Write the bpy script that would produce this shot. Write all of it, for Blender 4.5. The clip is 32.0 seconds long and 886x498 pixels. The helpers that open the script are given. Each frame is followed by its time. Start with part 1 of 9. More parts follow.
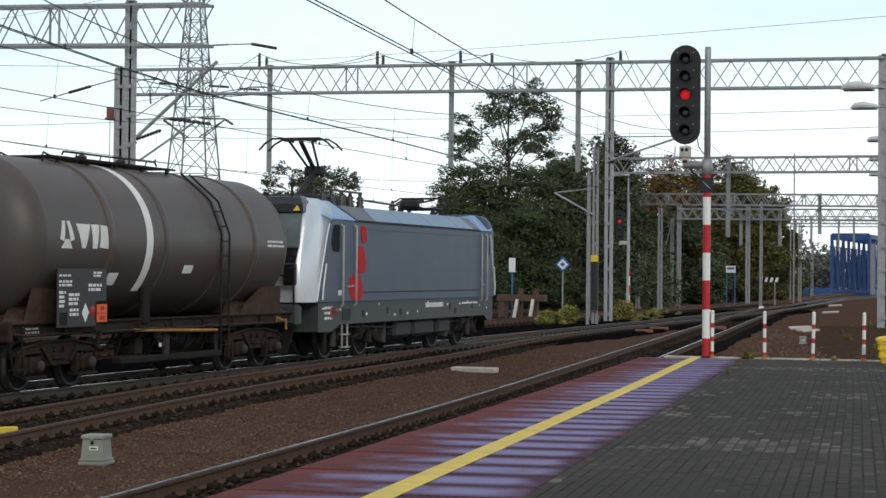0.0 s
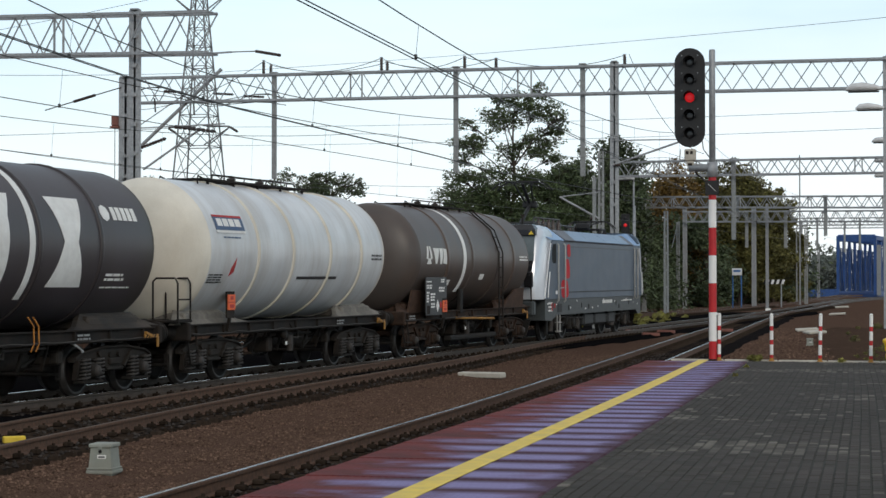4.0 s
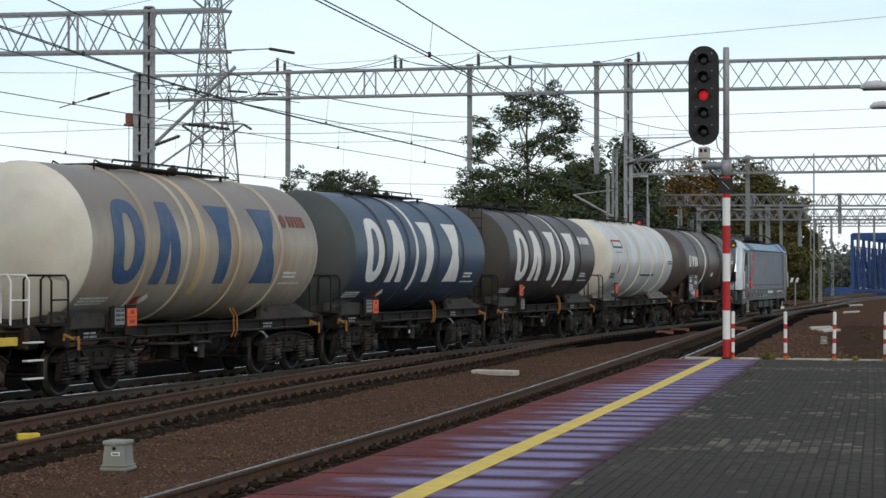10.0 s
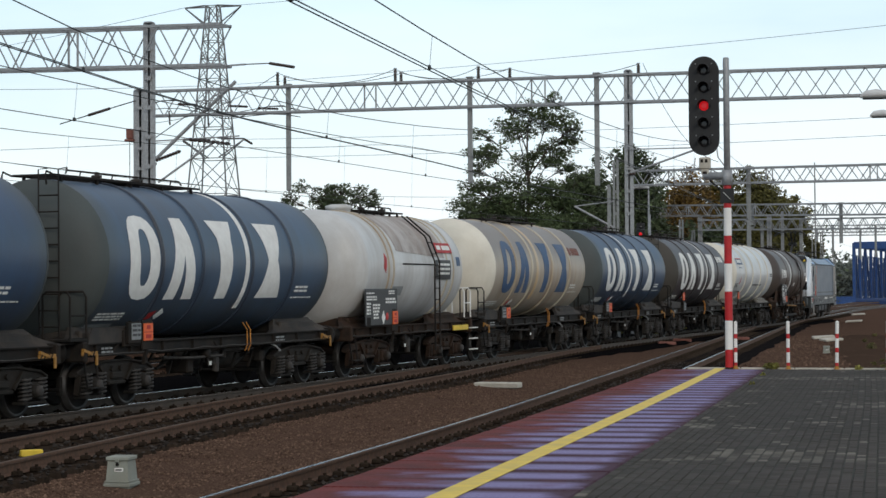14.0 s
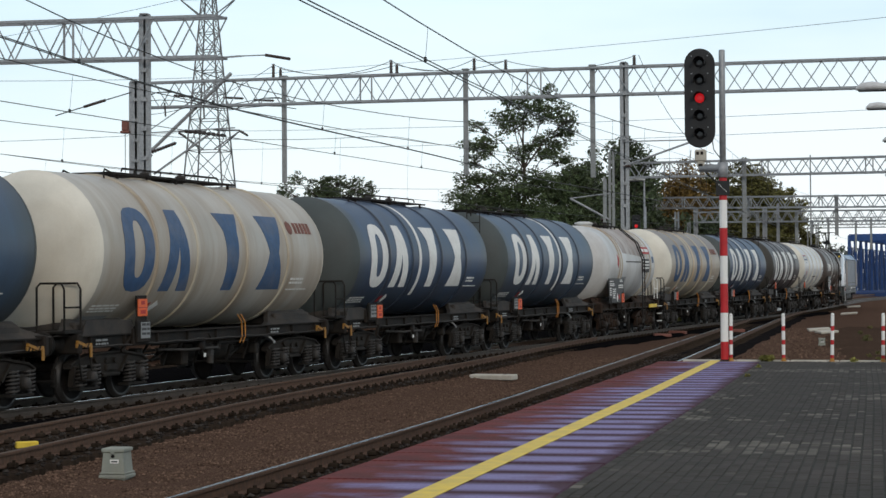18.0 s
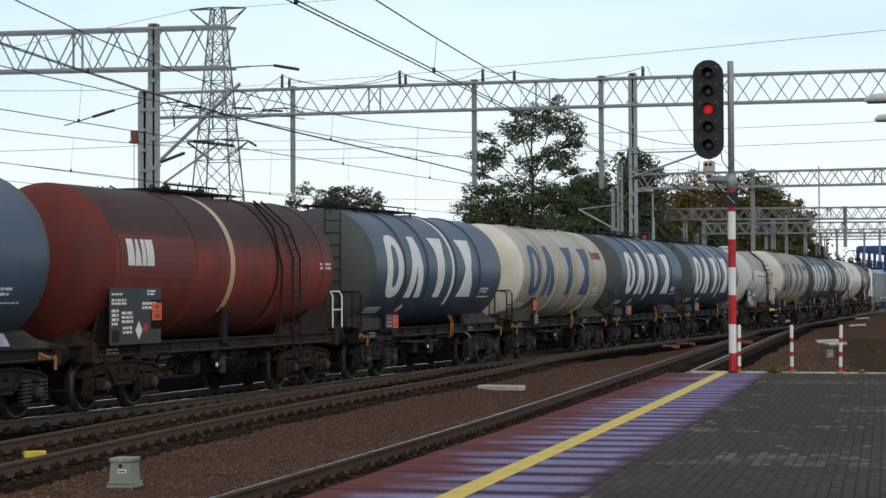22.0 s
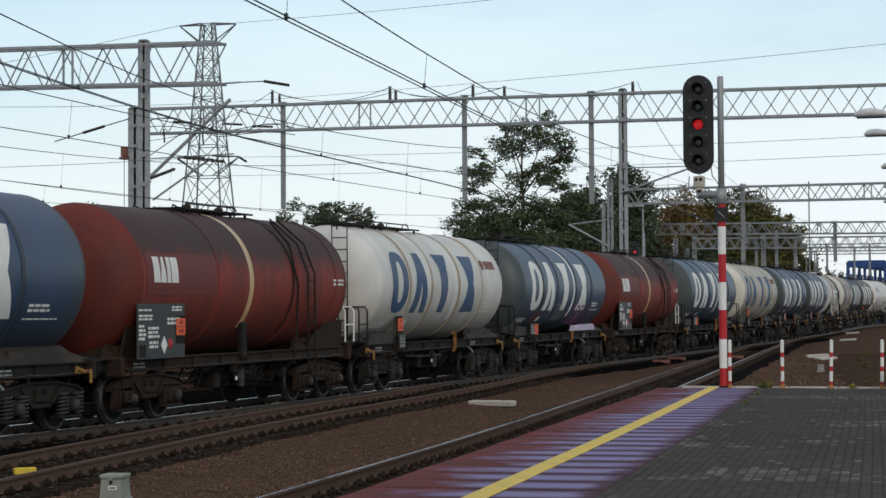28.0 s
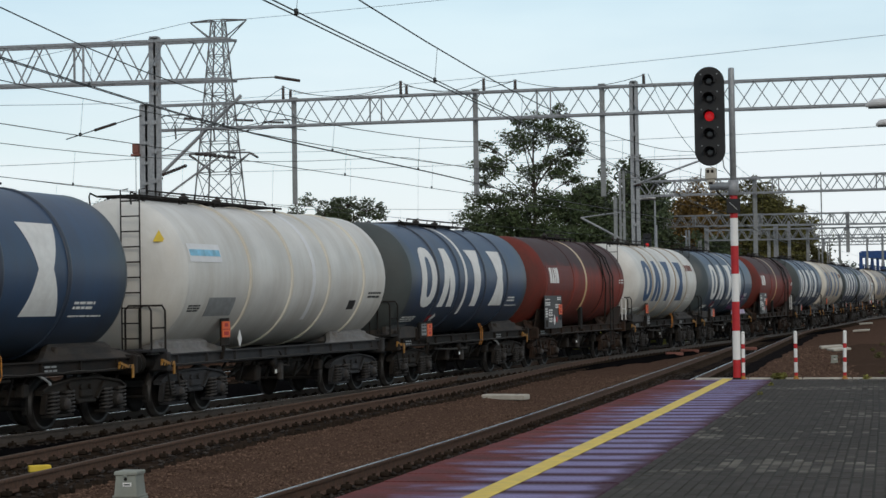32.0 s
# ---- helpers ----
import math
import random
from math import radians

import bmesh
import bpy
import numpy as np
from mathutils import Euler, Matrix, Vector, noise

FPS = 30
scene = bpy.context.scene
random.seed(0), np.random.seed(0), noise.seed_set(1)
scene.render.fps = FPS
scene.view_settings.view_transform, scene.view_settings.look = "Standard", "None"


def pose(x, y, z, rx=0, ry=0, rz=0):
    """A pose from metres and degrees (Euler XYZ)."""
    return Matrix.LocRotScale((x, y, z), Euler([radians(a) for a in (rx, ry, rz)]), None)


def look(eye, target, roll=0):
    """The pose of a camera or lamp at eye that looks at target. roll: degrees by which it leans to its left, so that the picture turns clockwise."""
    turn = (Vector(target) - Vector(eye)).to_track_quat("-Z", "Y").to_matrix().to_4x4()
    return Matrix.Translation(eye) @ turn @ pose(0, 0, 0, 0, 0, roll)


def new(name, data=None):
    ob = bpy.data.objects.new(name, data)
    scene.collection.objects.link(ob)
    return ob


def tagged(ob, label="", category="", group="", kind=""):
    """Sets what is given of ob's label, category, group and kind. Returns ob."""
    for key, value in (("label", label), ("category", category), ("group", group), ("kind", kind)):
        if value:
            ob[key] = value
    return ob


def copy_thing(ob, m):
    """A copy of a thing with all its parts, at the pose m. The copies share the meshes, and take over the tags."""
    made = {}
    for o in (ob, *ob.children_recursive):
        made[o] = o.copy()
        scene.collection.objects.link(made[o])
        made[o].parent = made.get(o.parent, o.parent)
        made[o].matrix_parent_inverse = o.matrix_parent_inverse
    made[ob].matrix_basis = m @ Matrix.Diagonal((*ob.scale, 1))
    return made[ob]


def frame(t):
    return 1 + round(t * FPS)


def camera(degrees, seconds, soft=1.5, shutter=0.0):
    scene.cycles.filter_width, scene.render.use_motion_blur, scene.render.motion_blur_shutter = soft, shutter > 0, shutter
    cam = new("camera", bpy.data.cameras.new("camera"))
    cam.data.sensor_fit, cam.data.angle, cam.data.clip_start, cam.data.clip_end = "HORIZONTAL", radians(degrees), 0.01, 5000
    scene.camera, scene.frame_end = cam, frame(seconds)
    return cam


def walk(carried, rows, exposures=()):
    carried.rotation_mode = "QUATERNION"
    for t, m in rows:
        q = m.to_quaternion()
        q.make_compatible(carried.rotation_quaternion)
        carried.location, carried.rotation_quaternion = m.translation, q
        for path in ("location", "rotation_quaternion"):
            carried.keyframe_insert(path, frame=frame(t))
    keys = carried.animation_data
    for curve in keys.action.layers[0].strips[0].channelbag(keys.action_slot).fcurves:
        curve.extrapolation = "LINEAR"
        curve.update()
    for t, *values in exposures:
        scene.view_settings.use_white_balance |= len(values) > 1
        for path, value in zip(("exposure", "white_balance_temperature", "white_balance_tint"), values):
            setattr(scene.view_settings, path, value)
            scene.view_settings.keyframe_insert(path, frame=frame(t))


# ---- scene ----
cam = camera(25.99, 32.0)
# The camera is held at one place on the platform; it only turns: seconds, yaw, pitch, roll
TURNS = [
    (0, 12.48, 1.07, -0.56), (0.5, 12.54, 1.13, -0.29), (1, 12.44, 1.13, 0.02), (1.5, 12.54, 1.18, 0.05), (2, 12.70, 1.35, 0.37),
    (2.5, 12.82, 1.34, 0.44), (3, 12.85, 1.26, 0.06), (3.5, 12.72, 1.19, -0.02), (5.5, 12.57, 1.43, 0.04), (6, 12.63, 1.40, 0.11),
    (6.5, 12.70, 1.33, 0.21), (7, 12.77, 1.21, 0.14), (7.5, 12.90, 1.16, -0.06), (8, 12.96, 1.25, 0.01), (8.5, 12.90, 1.35, 0.00),
    (9, 13.00, 1.22, -0.00), (9.5, 13.00, 1.10, 0.01), (10, 13.07, 1.16, -0.08), (10.5, 13.05, 1.22, -0.01), (11, 12.87, 1.15, 0.03),
    (11.5, 12.86, 1.16, 0.23), (12, 13.05, 1.27, 0.40), (12.5, 13.06, 1.41, 0.29), (13, 12.90, 1.47, 0.25), (13.5, 12.90, 1.50, 0.40),
    (14, 13.13, 1.54, 0.44), (14.5, 13.08, 1.41, 0.37), (16.5, 13.11, 1.36, 0.59), (17, 13.11, 1.33, 0.58), (17.5, 13.00, 1.19, 0.44),
    (18, 13.00, 1.30, 0.40), (18.5, 13.04, 1.42, 0.33), (19, 13.09, 1.40, 0.15), (19.5, 12.90, 1.44, 0.23), (20, 12.79, 1.51, 0.34),
    (20.5, 12.73, 1.57, 0.36), (21, 12.87, 1.63, 0.28), (21.5, 12.98, 1.68, 0.37), (22, 13.24, 1.62, 0.24), (22.5, 13.21, 1.62, 0.24),
    (23, 13.24, 1.64, 0.25), (23.5, 13.11, 1.69, 0.31), (24, 13.09, 1.61, 0.29), (24.5, 12.97, 1.59, 0.23), (26.5, 13.14, 1.58, 0.10),
    (27, 13.01, 1.99, 0.14), (27.5, 12.99, 2.19, 0.34), (28, 12.96, 2.08, 0.36), (28.5, 12.84, 1.91, 0.39), (29, 12.65, 1.97, 0.39),
    (29.5, 12.93, 2.00, 0.42), (30, 12.94, 2.00, 0.38), (30.5, 13.04, 1.98, 0.35), (31, 13.22, 2.02, 0.53), (31.5, 13.33, 1.99, 0.65),
    (32, 13.34, 1.91, 0.86),]
EYE = (0.0, 0.0, 1.92)
walk(cam, [(t, pose(*EYE, 90 + p, r, y)) for t, y, p, r in TURNS], exposures=[(0, -0.09), (6, -0.19), (12, -0.18), (24, -0.26), (32, -0.38)])

# ---- light: a bright, thinly clouded sky and a weak, broad sun behind the camera ----
SUN_EL, SUN_AZ = radians(24), radians(152)
world = bpy.data.worlds.new("sky")
scene.world = world
world.use_nodes = True
wn, wl = world.node_tree.nodes, world.node_tree.links
wn.clear()
w_out = wn.new("ShaderNodeOutputWorld")
w_sky = wn.new("ShaderNodeTexSky")
w_sky.sky_type, w_sky.sun_disc = "NISHITA", False
w_sky.sun_elevation, w_sky.sun_rotation = SUN_EL, SUN_AZ
w_sky.air_density, w_sky.dust_density, w_sky.ozone_density = 1.0, 0.6, 1.5
w_bg = wn.new("ShaderNodeBackground")
w_bg.inputs["Strength"].default_value = 0.13
w_cloud = wn.new("ShaderNodeBackground")
w_cloud.inputs["Strength"].default_value = 1.25
w_tint = wn.new("ShaderNodeValToRGB")
for pos, colour in ((0.0, (0.95, 0.98, 1.0, 1)), (0.10, (0.845, 0.955, 1.0, 1)), (0.22, (0.62, 0.88, 1.0, 1)), (0.36, (0.70, 0.77, 0.80, 1)), (0.7, (0.70, 0.70, 0.70, 1))):
    el = w_tint.color_ramp.elements.new(pos) if pos not in (0.0,) else w_tint.color_ramp.elements[0]
    el.position, el.color = pos, colour
w_co = wn.new("ShaderNodeTexCoord")
w_map = wn.new("ShaderNodeMapping")
w_map.inputs["Scale"].default_value = (1.6, 1.6, 7.0)
w_noise = wn.new("ShaderNodeTexNoise")
w_noise.inputs["Scale"].default_value = 2.2
w_noise.inputs["Detail"].default_value = 5
w_sep = wn.new("ShaderNodeSeparateXYZ")
w_h = wn.new("ShaderNodeMapRange")
for key, val in (("From Min", 0.0), ("From Max", 0.24), ("To Min", 0.42), ("To Max", 0.02)):
    w_h.inputs[key].default_value = val
w_add = wn.new("ShaderNodeMath")
w_add.operation = "ADD"
w_ramp = wn.new("ShaderNodeMapRange")
for key, val in (("From Min", 0.45), ("From Max", 0.85), ("To Min", 0.45), ("To Max", 1.0)):
    w_ramp.inputs[key].default_value = val
w_mix = wn.new("ShaderNodeMixShader")
wl.new(w_co.outputs["Generated"], w_map.inputs["Vector"])
wl.new(w_map.outputs[0], w_noise.inputs["Vector"])
wl.new(w_co.outputs["Generated"], w_sep.inputs[0])
wl.new(w_sep.outputs["Z"], w_h.inputs["Value"])
wl.new(w_noise.outputs["Fac"], w_add.inputs[0])
wl.new(w_h.outputs[0], w_add.inputs[1])
wl.new(w_add.outputs[0], w_ramp.inputs["Value"])
wl.new(w_sep.outputs["Z"], w_tint.inputs[0])
wl.new(w_tint.outputs[0], w_cloud.inputs["Color"])
wl.new(w_sky.outputs[0], w_bg.inputs["Color"])
wl.new(w_ramp.outputs[0], w_mix.inputs[0])
wl.new(w_bg.outputs[0], w_mix.inputs[1])
wl.new(w_cloud.outputs[0], w_mix.inputs[2])
wl.new(w_mix.outputs[0], w_out.inputs["Surface"])
sun = new("sun", bpy.data.lights.new("sun", "SUN"))
sun.data.energy, sun.data.angle, sun.data.color = 0.80, radians(14), (1.0, 0.88, 0.73)
sun.matrix_world = look(
    (30 * math.cos(SUN_EL) * math.sin(SUN_AZ), 30 * math.cos(SUN_EL) * math.cos(SUN_AZ), 30 * math.sin(SUN_EL)), (0, 0, 0))


# ---- materials ----
def mat(name, color, rough=0.7, metal=0.0, var=0.25, scale=6.0, bump=0.15, fine=60.0, dirt=None, dirt_amt=0.0,
        dirt_scale=(1.0, 1.0, 1.0), island=0.0, spec=0.4, emit=None, rand=0.0):
    """A surface with colour variation at two scales, optional stains of a second colour, and fine relief."""
    m = bpy.data.materials.new(name)
    m.use_nodes = True
    n, l = m.node_tree.nodes, m.node_tree.links
    b = n["Principled BSDF"]
    co = n.new("ShaderNodeTexCoord")
    n1 = n.new("ShaderNodeTexNoise")
    n1.inputs["Scale"].default_value, n1.inputs["Detail"].default_value = scale, 6
    n2 = n.new("ShaderNodeTexNoise")
    n2.inputs["Scale"].default_value, n2.inputs["Detail"].default_value = fine, 3
    l.new(co.outputs["Object"], n1.inputs["Vector"])
    l.new(co.outputs["Object"], n2.inputs["Vector"])
    c0 = n.new("ShaderNodeMix")
    c0.data_type = "RGBA"
    lo = [max(0, c * (1 - var)) for c in color]
    hi = [min(1, c * (1 + var)) for c in color]
    c0.inputs[6].default_value, c0.inputs[7].default_value = (*lo, 1), (*hi, 1)
    add = n.new("ShaderNodeMath")
    add.operation = "MULTIPLY_ADD"
    add.inputs[1].default_value = 0.35
    l.new(n2.outputs["Fac"], add.inputs[0])
    sub = n.new("ShaderNodeMapRange")
    for key, val in (("From Min", 0.3), ("From Max", 0.7), ("To Min", -0.17), ("To Max", 0.83)):
        sub.inputs[key].default_value = val
    l.new(n1.outputs["Fac"], sub.inputs["Value"])
    l.new(sub.outputs[0], add.inputs[2])
    l.new(add.outputs[0], c0.inputs[0])
    col = c0.outputs[2]
    if dirt:
        mp = n.new("ShaderNodeMapping")
        mp.inputs["Scale"].default_value = dirt_scale
        l.new(co.outputs["Object"], mp.inputs["Vector"])
        n3 = n.new("ShaderNodeTexNoise")
        n3.inputs["Scale"].default_value, n3.inputs["Detail"].default_value = 1.6, 8
        n3.inputs["Roughness"].default_value = 0.65
        l.new(mp.outputs[0], n3.inputs["Vector"])
        r3 = n.new("ShaderNodeMapRange")
        for key, val in (("From Min", 0.42), ("From Max", 0.72), ("To Min", 0.0), ("To Max", dirt_amt)):
            r3.inputs[key].default_value = val
        l.new(n3.outputs["Fac"], r3.inputs["Value"])
        c1 = n.new("ShaderNodeMix")
        c1.data_type = "RGBA"
        c1.inputs[7].default_value = (*dirt, 1)
        l.new(r3.outputs[0], c1.inputs[0])
        l.new(col, c1.inputs[6])
        col = c1.outputs[2]
    if island or rand:
        if island:
            g = n.new("ShaderNodeNewGeometry").outputs["Random Per Island"]
        else:
            g = n.new("ShaderNodeObjectInfo").outputs["Random"]
        amt = island or rand
        r4 = n.new("ShaderNodeMapRange")
        r4.inputs["To Min"].default_value, r4.inputs["To Max"].default_value = 1 - amt, 1 + amt
        l.new(g, r4.inputs["Value"])
        hs = n.new("ShaderNodeHueSaturation")
        l.new(r4.outputs[0], hs.inputs["Value"])
        l.new(col, hs.inputs["Color"])
        col = hs.outputs[0]
    l.new(col, b.inputs["Base Color"])
    b.inputs["Metallic"].default_value = metal
    b.inputs["Specular IOR Level"].default_value = spec
    rr = n.new("ShaderNodeMapRange")
    rr.inputs["To Min"].default_value, rr.inputs["To Max"].default_value = max(0.03, rough - 0.1), min(1, rough + 0.1)
    l.new(n1.outputs["Fac"], rr.inputs["Value"])
    l.new(rr.outputs[0], b.inputs["Roughness"])
    if bump:
        bp = n.new("ShaderNodeBump")
        bp.inputs["Strength"].default_value = bump
        bp.inputs["Distance"].default_value = 0.01
        l.new(n2.outputs["Fac"], bp.inputs["Height"])
        l.new(bp.outputs[0], b.inputs["Normal"])
    if emit:
        b.inputs["Emission Color"].default_value = (*emit[:3], 1)
        b.inputs["Emission Strength"].default_value = emit[3]
    return m


RINGS = (-3.05, -1.35, 0.95, 3.05)     # stiffening rings of the common tank


def tank_mat(name, color, grime=(0.06, 0.05, 0.045), amt=0.45, rough=0.42, film_shade=None, soot=None, rust=None, ends=None):
    """Painted tank steel: run-down streaks round the barrel, road dirt and painted underside shade low down, soot on
    top, rust beside the rings.
    """
    m = mat(name, color, rough=rough, var=0.14, scale=0.9, bump=0.04, fine=30, dirt=grime, dirt_amt=amt,
            dirt_scale=(1.5, 0.22, 0.22), spec=0.4)
    n, l = m.node_tree.nodes, m.node_tree.links
    b = n["Principled BSDF"]
    co = n.new("ShaderNodeTexCoord")
    sep = n.new("ShaderNodeSeparateXYZ")
    l.new(co.outputs["Object"], sep.inputs[0])
    info = n.new("ShaderNodeObjectInfo")
    sh = n.new("ShaderNodeVectorMath")
    sh.operation = "MULTIPLY_ADD"
    sh.inputs[1].default_value = (31.0, 17.0, 5.0)
    l.new(info.outputs["Random"], sh.inputs[0])
    l.new(co.outputs["Object"], sh.inputs[2])

    def noise_of(scale, stretch):
        mp = n.new("ShaderNodeMapping")
        mp.inputs["Scale"].default_value = stretch
        l.new(sh.outputs[0], mp.inputs["Vector"])
        q = n.new("ShaderNodeTexNoise")
        q.inputs["Scale"].default_value, q.inputs["Detail"].default_value = scale, 6
        l.new(mp.outputs[0], q.inputs["Vector"])
        return q.outputs["Fac"]

    def calc(op, x, y, z=None):
        q = n.new("ShaderNodeMath")
        q.operation = op
        for i, val in enumerate((x, y, z)):
            if val is None:
                continue
            if isinstance(val, float):
                q.inputs[i].default_value = val
            else:
                l.new(val, q.inputs[i])
        return q.outputs[0]

    def ranged(src, a0, a1, b0, b1):
        r0 = n.new("ShaderNodeMapRange")
        for key, val in (("From Min", a0), ("From Max", a1), ("To Min", b0), ("To Max", b1)):
            r0.inputs[key].default_value = val
        l.new(src, r0.inputs["Value"])
        return r0.outputs[0]

    def layer(fac, tone):
        mx = n.new("ShaderNodeMix")
        mx.data_type = "RGBA"
        mx.inputs[7].default_value = (*tone, 1)
        l.new(fac, mx.inputs[0])
        l.new(b.inputs["Base Color"].links[0].from_socket, mx.inputs[6])
        l.new(mx.outputs[2], b.inputs["Base Color"])
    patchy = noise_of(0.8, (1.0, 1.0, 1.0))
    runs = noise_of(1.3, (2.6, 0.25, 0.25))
    if film_shade:
        layer(ranged(calc("MULTIPLY_ADD", calc("ADD", patchy, runs), 0.9, sep.outputs["Z"]), 3.2, 2.2, 0.0, 0.7), film_shade)
    if ends:
        layer(ranged(calc("MULTIPLY_ADD", patchy, 1.1, calc("ABSOLUTE", sep.outputs["X"], 0.0)), 5.0, 5.75, 0.0, 0.9), ends)
    if rust:
        near = None
        for x in RINGS:
            d = ranged(calc("ABSOLUTE", calc("ADD", sep.outputs["X"], -x), 0.0), 0.03, 0.42, 1.0, 0.0)
            near = d if near is None else calc("MAXIMUM", near, d)
        layer(calc("MULTIPLY", near, ranged(calc("ADD", runs, patchy), 0.80, 1.25, 0.0, 0.9)), rust)
        layer(ranged(noise_of(1.1, (1.6, 0.15, 0.15)), 0.50, 0.72, 0.0, 0.5), rust)
    if soot:
        layer(ranged(calc("MULTIPLY_ADD", calc("ADD", patchy, runs), 0.45, sep.outputs["Z"]), 3.30, 3.75, 0.0, 0.92), soot)
    return m


M_BLUE = tank_mat("blue_tank_paint", (0.042, 0.079, 0.145), amt=0.28, film_shade=(0.046, 0.049, 0.050), ends=(0.060, 0.073, 0.075))
M_BLUE2 = tank_mat("worn_blue_tank_paint", (0.060, 0.102, 0.162), amt=0.30, film_shade=(0.054, 0.057, 0.058), ends=(0.064, 0.077, 0.078))
M_HEAD_B = tank_mat("sooty_green_grey_tank_end", (0.066, 0.078, 0.078), amt=0.35, rough=0.62)
M_HEAD_O = tank_mat("sooty_olive_tank_end", (0.057, 0.051, 0.042), amt=0.35, rough=0.62)
M_HEAD_C = tank_mat("cream_tank_end", (0.70, 0.66, 0.57), grime=(0.50, 0.42, 0.30), amt=0.45, rough=0.6)
M_DARK = tank_mat("dark_grey_tank_paint", (0.063, 0.055, 0.060), grime=(0.05, 0.042, 0.032), amt=0.35, ends=(0.057, 0.051, 0.043))
M_BROWN = tank_mat("brown_grey_tank_paint", (0.080, 0.067, 0.061), grime=(0.115, 0.072, 0.048), amt=0.55, film_shade=(0.050, 0.044, 0.041), rust=(0.098, 0.066, 0.050))
M_WHITE = tank_mat("off_white_tank_paint", (0.48, 0.455, 0.405), grime=(0.32, 0.26, 0.18), amt=0.6, rust=(0.30, 0.20, 0.11))
M_WHITE2 = tank_mat("grey_white_tank_paint", (0.64, 0.66, 0.67), grime=(0.36, 0.31, 0.25), amt=0.5, rough=0.35)
M_WHITE3 = tank_mat("grimy_grey_white_tank_paint", (0.60, 0.605, 0.60), grime=(0.34, 0.29, 0.24), amt=0.55, rough=0.4)
M_CREAM = tank_mat("cream_tank_paint", (0.43, 0.38, 0.31), grime=(0.29, 0.215, 0.145), amt=0.65, rust=(0.33, 0.18, 0.075), soot=(0.24, 0.21, 0.19))
# the low tone paints the barrel's underside shade into the clean cream
M_CLEAN = tank_mat("clean_cream_white_tank_paint", (0.68, 0.67, 0.63), grime=(0.46, 0.41, 0.33), amt=0.5, film_shade=(0.40, 0.375, 0.33))
M_RED = tank_mat("rust_red_tank_paint", (0.235, 0.035, 0.021), grime=(0.060, 0.026, 0.020), amt=0.75, rough=0.65, film_shade=(0.105, 0.034, 0.024), soot=(0.040, 0.022, 0.022))
M_RED_END = tank_mat("red_tank_end", (0.150, 0.024, 0.015), grime=(0.046, 0.020, 0.015), amt=0.95, rough=0.65)
M_RED_PATCH = tank_mat("repainted_red_patch", (0.170, 0.038, 0.030), grime=(0.085, 0.032, 0.028), amt=0.5, rough=0.65)
M_RUSTBAND = tank_mat("rust_stained_cream_band", (0.55, 0.36, 0.16), grime=(0.62, 0.56, 0.44), amt=0.9)
M_RUSTRING = tank_mat("rust_edged_cream_ring", (0.50, 0.45, 0.36), grime=(0.24, 0.14, 0.07), amt=0.75)
M_MARK_W = mat("white_marking", (0.82, 0.82, 0.79), rough=0.6, var=0.06, dirt=(0.5, 0.46, 0.42), dirt_amt=0.35)
M_MARK_B = mat("blue_marking", (0.045, 0.100, 0.205), rough=0.6, var=0.15, dirt=(0.3, 0.27, 0.24), dirt_amt=0.3)
M_MARK_R = mat("red_marking", (0.42, 0.03, 0.03), rough=0.6)
M_MARK_D = mat("dull_red_brown_marking", (0.20, 0.08, 0.06), rough=0.7)
M_MARK_C = mat("pale_blue_marking", (0.25, 0.55, 0.72), rough=0.6)
M_GRAF_P = mat("purple_spray_paint", (0.20, 0.04, 0.16), rough=0.6, var=0.4, scale=3, dirt=(0.5, 0.42, 0.55), dirt_amt=0.6)
M_GRAF_L = mat("lilac_spray_paint", (0.52, 0.45, 0.60), rough=0.6, var=0.3, scale=4)
M_STAIN = mat("brown_soot_stain", (0.33, 0.28, 0.25), rough=0.6, var=0.3, scale=1.5, dirt=(0.56, 0.54, 0.52), dirt_amt=1.0, dirt_scale=(1.3, 0.5, 0.5))
M_SADDLE_P = mat("pale_grey_saddle_paint", (0.21, 0.205, 0.20), rough=0.7, var=0.2, dirt=(0.12, 0.10, 0.08), dirt_amt=0.6)
M_SADDLE_C = mat("rust_stained_cream_saddle", (0.20, 0.185, 0.16), rough=0.7, var=0.25, dirt=(0.07, 0.062, 0.055), dirt_amt=0.9, dirt_scale=(0.6, 0.6, 0.6))
M_SADDLE_R = mat("rust_brown_saddle", (0.075, 0.045, 0.032), rough=0.8, spec=0.2, var=0.3, dirt=(0.035, 0.026, 0.022), dirt_amt=0.7)
M_SPRING = mat("dusty_spring_steel", (0.048, 0.044, 0.041), rough=0.6, spec=0.3, var=0.3)
M_FRAME_G = mat("dusty_grey_underframe", (0.032, 0.033, 0.036), rough=0.7, spec=0.2, var=0.3, dirt=(0.055, 0.048, 0.042), dirt_amt=0.6)
M_BOXCAP = mat("dusty_axle_cover", (0.050, 0.044, 0.040), rough=0.7, spec=0.3, var=0.3)
M_ORANGE = mat("orange_plate", (0.75, 0.13, 0.03), rough=0.5, var=0.08)
M_HOSE = mat("orange_hose", (0.42, 0.17, 0.03), rough=0.6)
M_YELLOW = mat("yellow_paint", (0.76, 0.54, 0.05), rough=0.55, var=0.12, dirt=(0.35, 0.26, 0.1), dirt_amt=0.2)
M_FRAME = mat("grimy_black_underframe", (0.014, 0.013, 0.012), rough=0.75, spec=0.2, var=0.4, dirt=(0.040, 0.027, 0.019), dirt_amt=0.6)
M_FRAME_R = mat("rusty_underframe", (0.024, 0.017, 0.013), rough=0.8, spec=0.2, var=0.4, dirt=(0.075, 0.036, 0.020), dirt_amt=0.6)
